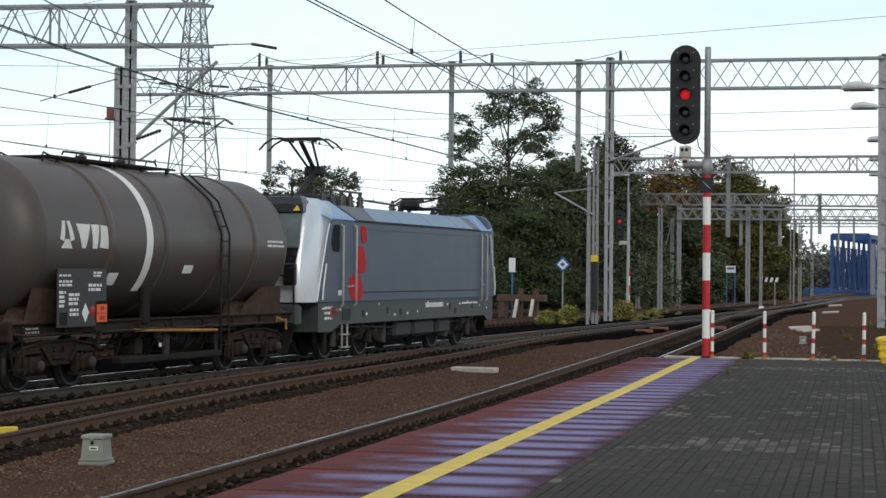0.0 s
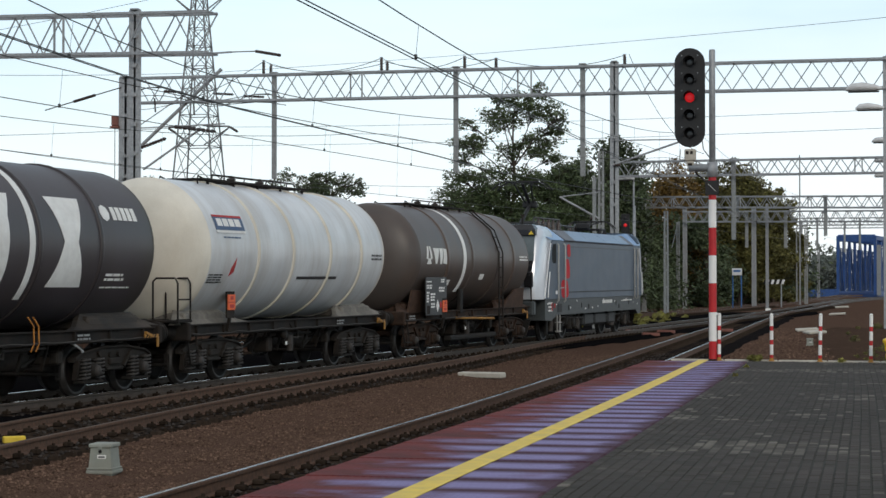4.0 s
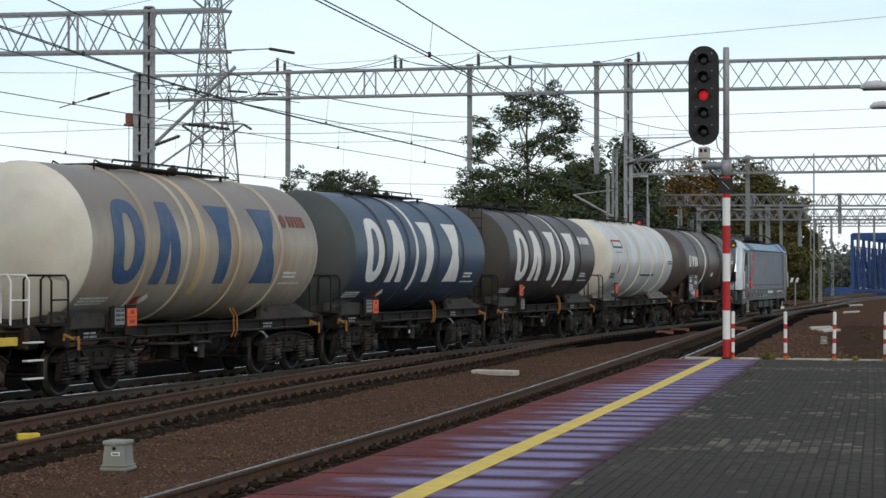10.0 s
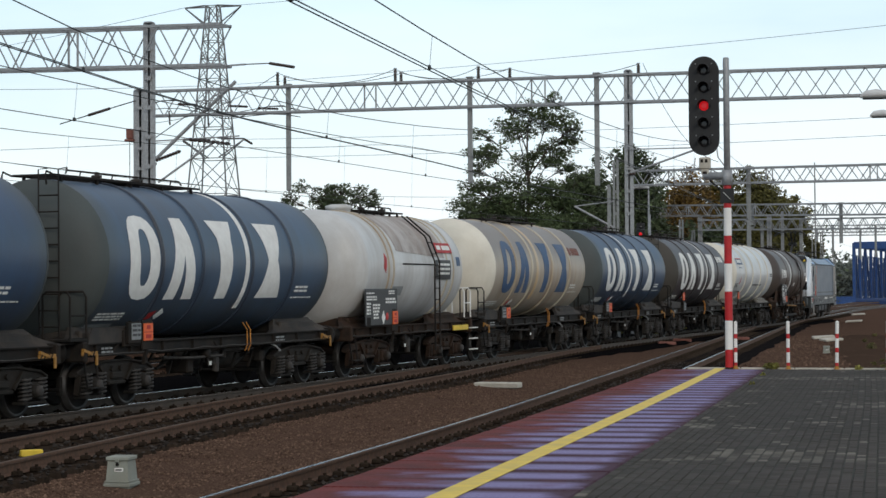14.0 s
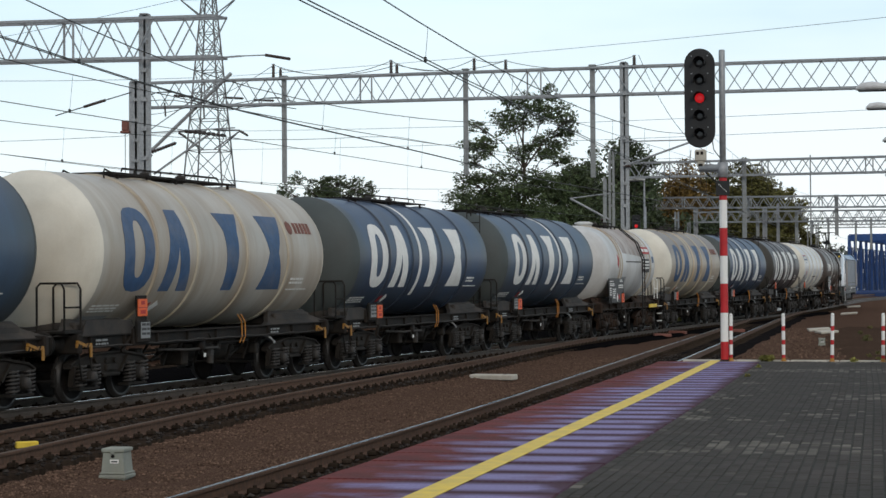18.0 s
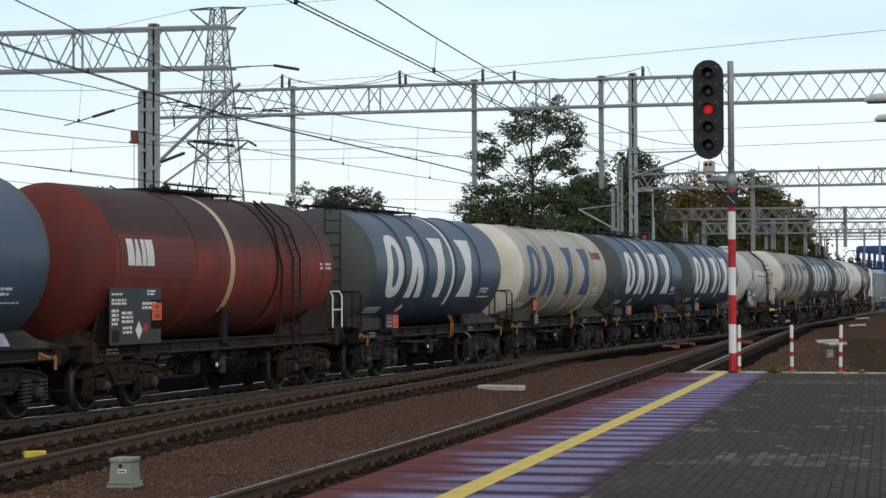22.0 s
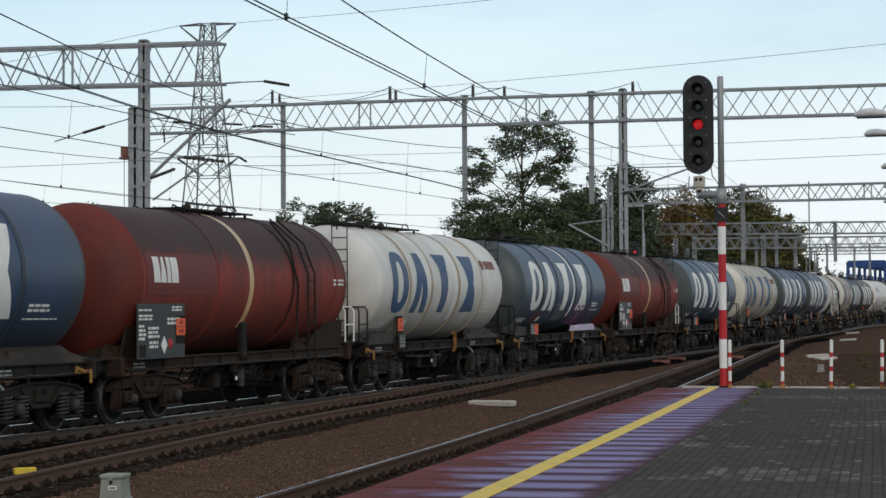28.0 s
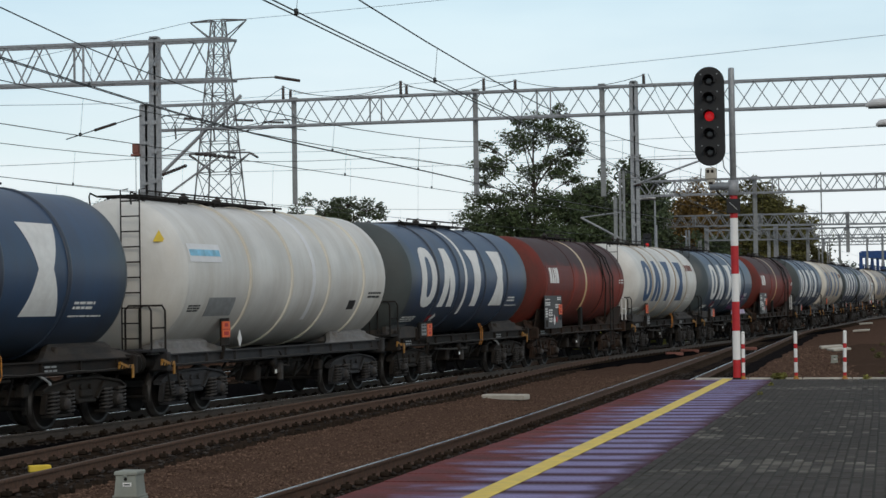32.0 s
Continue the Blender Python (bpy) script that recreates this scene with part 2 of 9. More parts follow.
M_BOGIE = mat("dusty_bogie_iron", (0.019, 0.017, 0.015), rough=0.75, spec=0.2, var=0.4, dirt=(0.040, 0.028, 0.020), dirt_amt=0.55)
M_TREAD = mat("bright_wheel_steel", (0.060, 0.057, 0.055), rough=0.5, metal=0.6, var=0.35)
M_WHEEL = mat("brown_wheel_iron", (0.015, 0.013, 0.012), rough=0.75, spec=0.2, var=0.3)
M_PLATE = mat("dark_data_plate", (0.035, 0.036, 0.038), rough=0.5)
M_RAILTOP = mat("polished_rail_head", (0.62, 0.62, 0.64), rough=0.20, metal=1.0, var=0.12)
M_RAILRUST = mat("rail_rust", (0.098, 0.052, 0.031), rough=0.85, var=0.35, scale=14)
M_RAILGREY = mat("greyed_rail", (0.080, 0.062, 0.050), rough=0.6, metal=0.1, spec=0.2, var=0.25)
M_RAILDULL = mat("dull_brown_rail_head", (0.100, 0.066, 0.046), rough=0.6, spec=0.25, var=0.25)
M_SLEEPER = mat("oily_concrete_sleeper", (0.040, 0.030, 0.023), rough=0.95, var=0.35, scale=9, bump=0.4, rand=0.25, spec=0.0)
M_GALV = mat("galvanised_steel", (0.33, 0.34, 0.35), rough=0.5, metal=0.25, var=0.18, scale=12)
M_MAST = mat("grey_painted_mast", (0.25, 0.26, 0.26), rough=0.6, var=0.16, scale=7)
M_PYLON = mat("dull_grey_pylon_steel", (0.17, 0.175, 0.18), rough=0.6, var=0.15)
M_WIRE = mat("dark_copper_wire", (0.05, 0.052, 0.05), rough=0.5, metal=0.4)
M_INSUL = mat("brown_insulator", (0.05, 0.035, 0.03), rough=0.25)
M_SIGBLACK = mat("matt_black_signal_plate", (0.018, 0.018, 0.019), rough=0.6, var=0.2)
M_LENS = mat("dark_signal_lens", (0.02, 0.02, 0.022), rough=0.12)
M_REDLAMP = mat("lit_red_lamp", (0.5, 0.01, 0.01), rough=0.3, emit=(1.0, 0.02, 0.03, 0.4))
M_REDBAND = mat("red_reflective_band", (0.50, 0.020, 0.025), rough=0.5, var=0.12)
M_WHITEBAND = mat("white_reflective_band", (0.84, 0.83, 0.80), rough=0.5, var=0.03)
M_CONC = mat("weathered_concrete", (0.30, 0.28, 0.25), rough=0.9, var=0.25, bump=0.3, dirt=(0.13, 0.11, 0.09), dirt_amt=0.6)
M_PALECONC = mat("pale_concrete", (0.55, 0.52, 0.45), rough=0.85, var=0.15, bump=0.2, dirt=(0.25, 0.2, 0.15), dirt_amt=0.4)
M_BOX = mat("pale_grey_green_cabinet", (0.30, 0.32, 0.28), rough=0.7, var=0.15, dirt=(0.15, 0.12, 0.08), dirt_amt=0.5)
M_BRIDGE = mat("blue_bridge_paint", (0.026, 0.080, 0.25), rough=0.5, var=0.25, dirt=(0.02, 0.04, 0.12), dirt_amt=0.5)
M_BRIDGED = mat("dark_blue_bridge_paint", (0.016, 0.045, 0.14), rough=0.55, var=0.25)
M_WOOD = mat("old_timber", (0.105, 0.064, 0.045), rough=0.85, var=0.35, scale=8, bump=0.4)
M_BARK = mat("bark", (0.055, 0.042, 0.032), rough=0.9, var=0.35, bump=0.6)
M_LEAF = mat("green_leaves", (0.070, 0.098, 0.040), rough=0.65, var=0.3, scale=1.2, bump=0, island=0.45)
# broad tone patches imitate the shaded gaps between leaf clumps
M_LEAF_D = mat("dark_green_leaves_clump_shade", (0.062, 0.084, 0.038), rough=0.65, var=0.5, scale=0.6, bump=0, island=0.45)
# distance haze is painted into this lighter, greyer leaf colour
M_LEAF_H = mat("hazy_far_leaves", (0.130, 0.150, 0.130), rough=0.8, var=0.3, scale=0.3, bump=0, island=0.3)
M_LEAF_Y = mat("autumn_leaves", (0.165, 0.100, 0.024), rough=0.65, var=0.45, scale=0.7, bump=0, island=0.45)
M_LEAF_O = mat("olive_leaves", (0.120, 0.112, 0.032), rough=0.65, var=0.4, scale=0.7, bump=0, island=0.45)
M_LEAF_W = mat("yellow_green_weeds", (0.20, 0.19, 0.045), rough=0.7, var=0.4, scale=1.5, bump=0, island=0.4)
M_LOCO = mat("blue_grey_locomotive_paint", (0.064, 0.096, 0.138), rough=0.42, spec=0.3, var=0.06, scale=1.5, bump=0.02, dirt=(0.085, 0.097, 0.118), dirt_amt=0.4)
# pale blue holds the sky's reflection on the sloping cab roof
M_LOCOROOF_SKY = mat("roof_paint_sky_reflection", (0.24, 0.38, 0.60), rough=0.35, var=0.08)
M_LOCOROOF_G = mat("grey_roof_hatch", (0.13, 0.14, 0.16), rough=0.5)
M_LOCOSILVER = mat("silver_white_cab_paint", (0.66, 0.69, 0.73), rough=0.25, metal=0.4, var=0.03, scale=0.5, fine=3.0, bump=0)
# sky reflection on the roof slope mixed into the panel colour
M_LOCOPANEL_SKY = mat("roof_panel_sky_reflection", (0.17, 0.25, 0.37), rough=0.35, var=0.08)
M_LOCOSKIRT = mat("grey_underframe_paint", (0.050, 0.058, 0.060), rough=0.5, var=0.12)
M_LOCORED = mat("locomotive_red", (0.50, 0.020, 0.028), rough=0.55, spec=0.12, var=0.06)
M_GLASS_D = mat("dark_side_glass", (0.012, 0.014, 0.016), rough=0.5, var=0.1, bump=0, spec=0.05)
M_RING_B = tank_mat("sooty_blue_ring", (0.034, 0.050, 0.078), amt=0.5)
M_RING_D = tank_mat("sooty_dark_ring", (0.040, 0.034, 0.036), amt=0.5)
M_LOCOHANDLE = mat("dull_pale_steel", (0.40, 0.39, 0.37), rough=0.5, metal=0.2, var=0.15)
M_BLACKPAINT = mat("gloss_black_paint", (0.015, 0.015, 0.017), rough=0.25)
# grey-teal base stands in for the sky mirrored in the glass
M_GLASS = mat("cab_glass_sky_reflection", (0.13, 0.16, 0.17), rough=0.08, var=0.1, bump=0, spec=0.5)
M_YBRACKET = mat("ochre_coupler_paint", (0.42, 0.20, 0.03), rough=0.6, var=0.3, dirt=(0.06, 0.04, 0.03), dirt_amt=0.6)
M_SIGNBLUE = mat("blue_sign", (0.04, 0.14, 0.36), rough=0.5)
M_SIGNWHITE = mat("white_sign", (0.78, 0.78, 0.78), rough=0.5, var=0.05)
M_LANTERN = mat("weathered_white_lantern", (0.62, 0.62, 0.62), rough=0.5, var=0.08)
M_YBOX = mat("yellow_plastic", (0.78, 0.52, 0.02), rough=0.45, var=0.08)


def ground_mat(name, c1, c2, c3, cell=55.0, bump=0.9, spec=0.0):
    """Loose stones: cells of differing colour, patches of finer dust, strong relief."""
    m = bpy.data.materials.new(name)
    m.use_nodes = True
    n, l = m.node_tree.nodes, m.node_tree.links
    b = n["Principled BSDF"]
    co = n.new("ShaderNodeTexCoord")
    v = n.new("ShaderNodeTexVoronoi")
    v.inputs["Scale"].default_value = cell
    l.new(co.outputs["Object"], v.inputs["Vector"])
    big = n.new("ShaderNodeTexNoise")
    big.inputs["Scale"].default_value, big.inputs["Detail"].default_value = 0.45, 8
    l.new(co.outputs["Object"], big.inputs["Vector"])
    cr = n.new("ShaderNodeValToRGB")
    cr.color_ramp.elements[0].color, cr.color_ramp.elements[1].color = (*c1, 1), (*c2, 1)
    sep = n.new("ShaderNodeSeparateColor")
    l.new(v.outputs["Color"], sep.inputs[0])
    l.new(sep.outputs[0], cr.inputs[0])
    mx = n.new("ShaderNodeMix")
    mx.data_type = "RGBA"
    mx.inputs[7].default_value = (*c3, 1)
    r = n.new("ShaderNodeMapRange")
    for key, val in (("From Min", 0.42), ("From Max", 0.66), ("To Min", 0.0), ("To Max", 0.75)):
        r.inputs[key].default_value = val
    l.new(big.outputs["Fac"], r.inputs["Value"])
    l.new(r.outputs[0], mx.inputs[0])
    l.new(cr.outputs[0], mx.inputs[6])
    l.new(mx.outputs[2], b.inputs["Base Color"])
    b.inputs["Roughness"].default_value = 0.95
    b.inputs["Specular IOR Level"].default_value = spec
    bp = n.new("ShaderNodeBump")
    bp.inputs["Strength"].default_value, bp.inputs["Distance"].default_value = bump, 0.02
    bp.invert = True
    l.new(v.outputs["Distance"], bp.inputs["Height"])
    l.new(bp.outputs[0], b.inputs["Normal"])
    return m


M_GROUND = ground_mat("brown_gravel_ground", (0.054, 0.033, 0.025), (0.180, 0.113, 0.082), (0.110, 0.069, 0.050), 60.0)
M_STONE = mat("ballast_stones", (0.134, 0.086, 0.062), rough=0.95, var=0.3, bump=0.2, island=0.5, spec=0.0)
M_SOIL = ground_mat("dark_trodden_soil", (0.036, 0.025, 0.019), (0.118, 0.076, 0.055), (0.068, 0.045, 0.033), 30.0)
M_BED_B = ground_mat("brown_oily_ballast", (0.020, 0.015, 0.012), (0.064, 0.046, 0.036), (0.036, 0.026, 0.021))
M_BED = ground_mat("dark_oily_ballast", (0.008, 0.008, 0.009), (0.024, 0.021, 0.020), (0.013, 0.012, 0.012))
# oily ballast blackened further: the shade beneath the train is in this colour
M_BED_SHADE = ground_mat("oily_ballast_train_shade", (0.004, 0.004, 0.005), (0.013, 0.012, 0.012), (0.007, 0.007, 0.007))
M_STONE_D = mat("dark_oily_ballast_stones", (0.046, 0.040, 0.036), rough=0.9, var=0.3, bump=0.2, island=0.6, spec=0.0)


def slab_mat():
    """Red-painted ribbed edge slabs, worn to violet grey where people walk."""
    m = mat("worn_red_ribbed_slab", (0.138, 0.031, 0.028), rough=0.75, var=0.4, scale=2.2, bump=0, rand=0.18, spec=0.15)
    n, l = m.node_tree.nodes, m.node_tree.links
    b = n["Principled BSDF"]
    co = n.new("ShaderNodeTexCoord")
    sep = n.new("ShaderNodeSeparateXYZ")
    l.new(co.outputs["Object"], sep.inputs[0])
    # wear: the ribbed field of each slab is rubbed to pale violet, more so away from the edge
    ob = n.new("ShaderNodeObjectInfo")
    shift = n.new("ShaderNodeVectorMath")
    shift.operation = "MULTIPLY_ADD"
    shift.inputs[1].default_value = (37.0, 53.0, 0.0)
    l.new(ob.outputs["Random"], shift.inputs[0])
    l.new(co.outputs["Object"], shift.inputs[2])
    wv = n.new("ShaderNodeTexWave")
    wv.bands_direction = "DIAGONAL"
    wv.inputs["Scale"].default_value = 11.0
    wv.inputs["Distortion"].default_value = 0.3
    l.new(co.outputs["Object"], wv.inputs["Vector"])
    ns = n.new("ShaderNodeTexNoise")
    ns.inputs["Scale"].default_value, ns.inputs["Detail"].default_value = 2.4, 6
    l.new(shift.outputs[0], ns.inputs["Vector"])

    def ranged(src, a0, a1, b0, b1):
        r0 = n.new("ShaderNodeMapRange")
        for key, val in (("From Min", a0), ("From Max", a1), ("To Min", b0), ("To Max", b1)):
            r0.inputs[key].default_value = val
        l.new(src, r0.inputs["Value"])
        return r0.outputs[0]

    def calc(op, x, y):
        q = n.new("ShaderNodeMath")
        q.operation = op
        for i, val in enumerate((x, y)):
            if isinstance(val, float):
                q.inputs[i].default_value = val
            else:
                l.new(val, q.inputs[i])
        return q.outputs[0]
    along = ranged(sep.outputs["X"], -0.80, 0.05, -0.30, 0.26)
    rubbed = ranged(calc("ADD", calc("ADD", along, ns.outputs["Fac"]), calc("MULTIPLY", ob.outputs["Random"], 0.26)), 0.46, 0.84, 0.0, 1.0)
    field = ranged(calc("ABSOLUTE", calc("ADD", sep.outputs["Y"], 0.05), 0.0), 0.12, 0.32, 1.0, 0.0)
    worn_end = ranged(calc("ADD", sep.outputs["X"], calc("MULTIPLY", ns.outputs["Fac"], 0.5)), 0.98, 1.17, 1.0, 0.06)
    wear = calc("MULTIPLY", calc("MULTIPLY", calc("MULTIPLY", rubbed, worn_end), field), ranged(wv.outputs["Fac"], 0.0, 1.0, 0.45, 1.0))
    mx = n.new("ShaderNodeMix")
    mx.data_type = "RGBA"
    mx.inputs[7].default_value = (0.33, 0.305, 0.55, 1)
    dull = n.new("ShaderNodeMix")
    dull.data_type = "RGBA"
    dull.inputs[7].default_value = (0.052, 0.022, 0.036, 1)
    old = b.inputs["Base Color"].links[0].from_socket
    l.new(calc("MULTIPLY", rubbed, 0.9), dull.inputs[0])
    l.new(old, dull.inputs[6])
    l.new(wear, mx.inputs[0])
    l.new(dull.outputs[2], mx.inputs[6])
    l.new(mx.outputs[2], b.inputs["Base Color"])
    bp = n.new("ShaderNodeBump")
    bp.inputs["Strength"].default_value, bp.inputs["Distance"].default_value = 0.5, 0.01
    l.new(wv.outputs["Fac"], bp.inputs["Height"])
    l.new(bp.outputs[0], b.inputs["Normal"])
    return m


M_SLAB = slab_mat()
M_SADDLE = mat("dusty_grey_saddle", (0.028, 0.025, 0.023), rough=0.7, var=0.3, dirt=(0.10, 0.075, 0.055), dirt_amt=0.5)
M_CASE = mat("dark_equipment_case", (0.028, 0.029, 0.030), rough=0.6, var=0.3)
M_BRICK = mat("dark_grey_paving_brick", (0.062, 0.055, 0.050), rough=0.95, var=0.22, scale=0.7, bump=0.3, fine=90, spec=0.12, island=0.15, dirt=(0.046, 0.048, 0.036), dirt_amt=0.5)
M_BRICK_P = mat("pale_paving_brick", (0.118, 0.108, 0.092), rough=0.95, var=0.3, scale=3, bump=0.3, spec=0.12, island=0.35)
M_MOSS = mat("moss_and_dirt_joint", (0.024, 0.025, 0.017), rough=0.95, var=0.5, scale=5)


# ---- mesh building ----
class Shape:
    """Collects vertices and faces of one part."""

    def __init__(self):
        self.v, self.f, self.s = [], [], []

    def add(self, verts, faces, smooth=False):
        k = len(self.v)
        self.v += [tuple(p) for p in verts]
        self.f += [tuple(i + k for i in q) for q in faces]
        self.s += [smooth] * len(faces)
        return self

    def box(self, c, size, b=0.01, m=None):
        """A box with chamfered edges."""
        h = [x / 2 for x in size]
        b = min(b, *(x * 0.45 for x in h))
        corners = [(x, y, z) for x in (-1, 1) for y in (-1, 1) for z in (-1, 1)]
        vs, idx = [], {}
        for q in corners:
            for a in range(3):
                idx[q, a] = len(vs)
                vs.append(Vector([c[i] + q[i] * (h[i] - (0 if i == a else b)) if m is None else q[i] * (h[i] - (0 if i == a else b)) for i in range(3)]))
        if m is not None:
            vs = [Vector(c) + m @ p for p in vs]
        fs = []
        for a in range(3):
            o1, o2 = [i for i in range(3) if i != a]
            for s in (-1, 1):
                ring = []
                for s1, s2 in ((-1, -1), (1, -1), (1, 1), (-1, 1)):
                    q = [0, 0, 0]
                    q[a], q[o1], q[o2] = s, s1, s2
                    ring.append(idx[tuple(q), a])
                flip = (s > 0) == (a == 1)
                fs.append(tuple(reversed(ring)) if flip else tuple(ring))
            for s1 in (-1, 1):
                for s2 in (-1, 1):
                    q0, q1 = [0, 0, 0], [0, 0, 0]
                    q0[a], q0[o1], q0[o2] = -1, s1, s2
                    q1[a], q1[o1], q1[o2] = 1, s1, s2
                    fs.append((idx[tuple(q0), o1], idx[tuple(q1), o1], idx[tuple(q1), o2], idx[tuple(q0), o2]))
        for q in corners:
            fs.append(tuple(idx[q, a] for a in range(3)))
        return self.add(vs, fs)

    def bar(self, p, q, w, h=None, b=0.0):
        """A rectangular bar from p to q."""
        p, q = Vector(p), Vector(q)
        h = h or w
        d = q - p
        t = d.to_track_quat("X", "Z").to_matrix()
        if b:
            return self.box((p + q) / 2, (d.length, w, h), b, t)
        y, z = t @ Vector((0, w / 2, 0)), t @ Vector((0, 0, h / 2))
        vs = [e + sy * y + sz * z for e in (p, q) for sy, sz in ((-1, -1), (1, -1), (1, 1), (-1, 1))]
        return self.add(vs, [(0, 3, 2, 1), (4, 5, 6, 7), (0, 1, 5, 4), (1, 2, 6, 5), (2, 3, 7, 6), (3, 0, 4, 7)])

    def tube(self, p, q, r, n=8, r2=None, smooth=True):
        p, q = Vector(p), Vector(q)
        d = q - p
        t = d.to_track_quat("Z", "Y").to_matrix()
        r2 = r if r2 is None else r2
        a = [t @ Vector((math.cos(2 * math.pi * i / n), math.sin(2 * math.pi * i / n), 0)) for i in range(n)]
        vs = [p + x * r for x in a] + [q + x * r2 for x in a]
        self.add(vs, [(i, (i + 1) % n, n + (i + 1) % n, n + i) for i in range(n)], smooth)
        return self.add(vs, [tuple(reversed(range(n))), tuple(range(n, 2 * n))])

    def path(self, pts, r, n=6):
        """One bent tube through the points."""
        pts = [Vector(p) for p in pts]
        u, rings = None, []
        for i, p in enumerate(pts):
            t = (pts[min(i + 1, len(pts) - 1)] - pts[max(i - 1, 0)]).normalized()
            if u is None:
                u = t.orthogonal()
            u = (u - t * u.dot(t)).normalized()
            w = t.cross(u)
            rings.append([p + (u * math.cos(2 * math.pi * k / n) + w * math.sin(2 * math.pi * k / n)) * r for k in range(n)])
        return self.loft(rings, True)

    def lathe(self, prof, n=32, axis="x", c=(0, 0, 0), smooth=True):
        """Turns (along, radius) round an axis through c."""
        vs, fs = [], []
        for a, r in prof:
            for i in range(n):
                t = 2 * math.pi * i / n
                u, w = r * math.cos(t), r * math.sin(t)
                vs.append({"x": (c[0] + a, c[1] + u, c[2] + w), "y": (c[0] + w, c[1] + a, c[2] + u), "z": (c[0] + u, c[1] + w, c[2] + a)}[axis])
        for k in range(len(prof) - 1):
            for i in range(n):
                j = (i + 1) % n
                fs.append((k * n + i, k * n + j, (k + 1) * n + j, (k + 1) * n + i))
        self.add(vs, fs, smooth)
        m = len(prof)
        if prof[0][1] > 1e-4:
            self.add(vs[:n], [tuple(reversed(range(n)))])
        if prof[-1][1] > 1e-4:
            self.add(vs[-n:], [tuple(range(n))])
        return self

    def loft(self, rings, smooth=False, caps=True):
        n = len(rings[0])
        vs = [p for r in rings for p in r]
        fs = [(k * n + i, k * n + (i + 1) % n, (k + 1) * n + (i + 1) % n, (k + 1) * n + i) for k in range(len(rings) - 1) for i in range(n)]
        self.add(vs, fs, smooth)
        if caps:
            self.add(rings[0], [tuple(reversed(range(n)))])
            self.add(rings[-1], [tuple(range(n))])
        return self

    def plate(self, pts, thick):
        """A flat polygon (points in order) thickened along its normal."""
        p = [Vector(x) for x in pts]
        nrm = (p[1] - p[0]).cross(p[2] - p[0]).normalized() * thick
        return self.loft([[x for x in p], [x + nrm for x in p]])

    def mesh(self, name, material, fix=True):
        me = bpy.data.meshes.new(name)
        me.from_pydata(self.v, [], self.f)
        me.polygons.foreach_set("use_smooth", self.s)
        if fix:
            bm = bmesh.new()
            bm.from_mesh(me)
            bmesh.ops.recalc_face_normals(bm, faces=bm.faces)
            bm.to_mesh(me)
            bm.free()
        me.materials.append(material)
        me.update()
        return me


def part(name, shape, material, parent=None, label="", m=None, fix=True):
    """Links a shape (or a mesh that is shared) as one mesh object under a thing or a part."""
    me = shape.mesh(name, material, fix) if isinstance(shape, Shape) else shape
    ob = new(name, me)
    if parent is not None:
        ob.parent = parent
    if m is not None:
        ob.matrix_basis = m
    return tagged(ob, label)


def thing(name, m=None, label="", category="", group="", kind=""):
    ob = new(name)
    if m is not None:
        ob.matrix_basis = m
    return tagged(ob, label, category, group, kind)


# ---- the plan: track lines and levels ----
def spline(pts):
    ys, xs = np.array([p[0] for p in pts], float), np.array([p[1] for p in pts], float)
    n, h = len(ys), np.diff(ys)
    a, b = np.zeros((n, n)), np.zeros(n)
    a[0, 0] = a[-1, -1] = 1
    for i in range(1, n - 1):
        a[i, i - 1], a[i, i], a[i, i + 1] = h[i - 1], 2 * (h[i - 1] + h[i]), h[i]
        b[i] = 6 * ((xs[i + 1] - xs[i]) / h[i] - (xs[i] - xs[i - 1]) / h[i - 1])
    k = np.linalg.solve(a, b)

    def f(y):
        i = int(np.clip(np.searchsorted(ys, y) - 1, 0, n - 2))
        g = ys[i + 1] - ys[i]
        u, w = (ys[i + 1] - y) / g, (y - ys[i]) / g
        return float(u * xs[i] + w * xs[i + 1] + ((u ** 3 - u) * k[i] + (w ** 3 - w) * k[i + 1]) * g * g / 6)
    return f


def level(y):
    """Height of the rails: flat beside the platform, then climbing to the bridge."""
    if y < 26:
        return 0.0
    if y < 36:
        return 0.007 * 5 * ((y - 26) / 10) ** 2
    if y < 225:
        return 0.007 * (y - 31)
    return 0.007 * 194


MAIN = spline([(-120, -29.75), (-60, -23.94), (-20, -20.06), (0, -18.13), (20, -16.19), (31, -15.0), (36, -14.47), (45, -13.57), (53, -12.77),
               (60, -12.05), (72, -10.8), (85, -9.39), (95, -8.26), (110, -6.75), (123, -5.7), (150, -4.04), (173, -2.9), (190, -1.0),
               (215, 3.0), (250, 10.5), (300, 22.0)])
NEAR = spline([(-60, -6.0), (0, -5.87), (25, -5.87), (50, -5.95), (80, -6.05), (100, -6.1), (114, -6.0), (123, -5.7)])
CROSS = spline([(-60, -7.0), (-20, -8.9), (0, -9.95), (12, -10.65), (22, -11.3), (27, -11.62), (32, -11.82), (36, -11.82), (40, -11.68), (45, -11.47), (50, -11.33), (56, -11.32), (62, -11.28), (68, -11.05), (74, -10.6)])
LEFT = spline([(-60, -24.5), (0, -22.5), (30, -21.5), (60, -19.5), (90, -15.5), (110, -13.0), (135, -9.8), (160, -7.6), (200, -4.6), (250, -2.2), (300, 4.0)])
FARLEFT = spline([(-60, -30), (0, -28), (40, -26.5), (80, -24.0), (110, -20.0)])


def heading(f, y):
    return math.atan2(f(y + 0.5) - f(y - 0.5), 1.0)


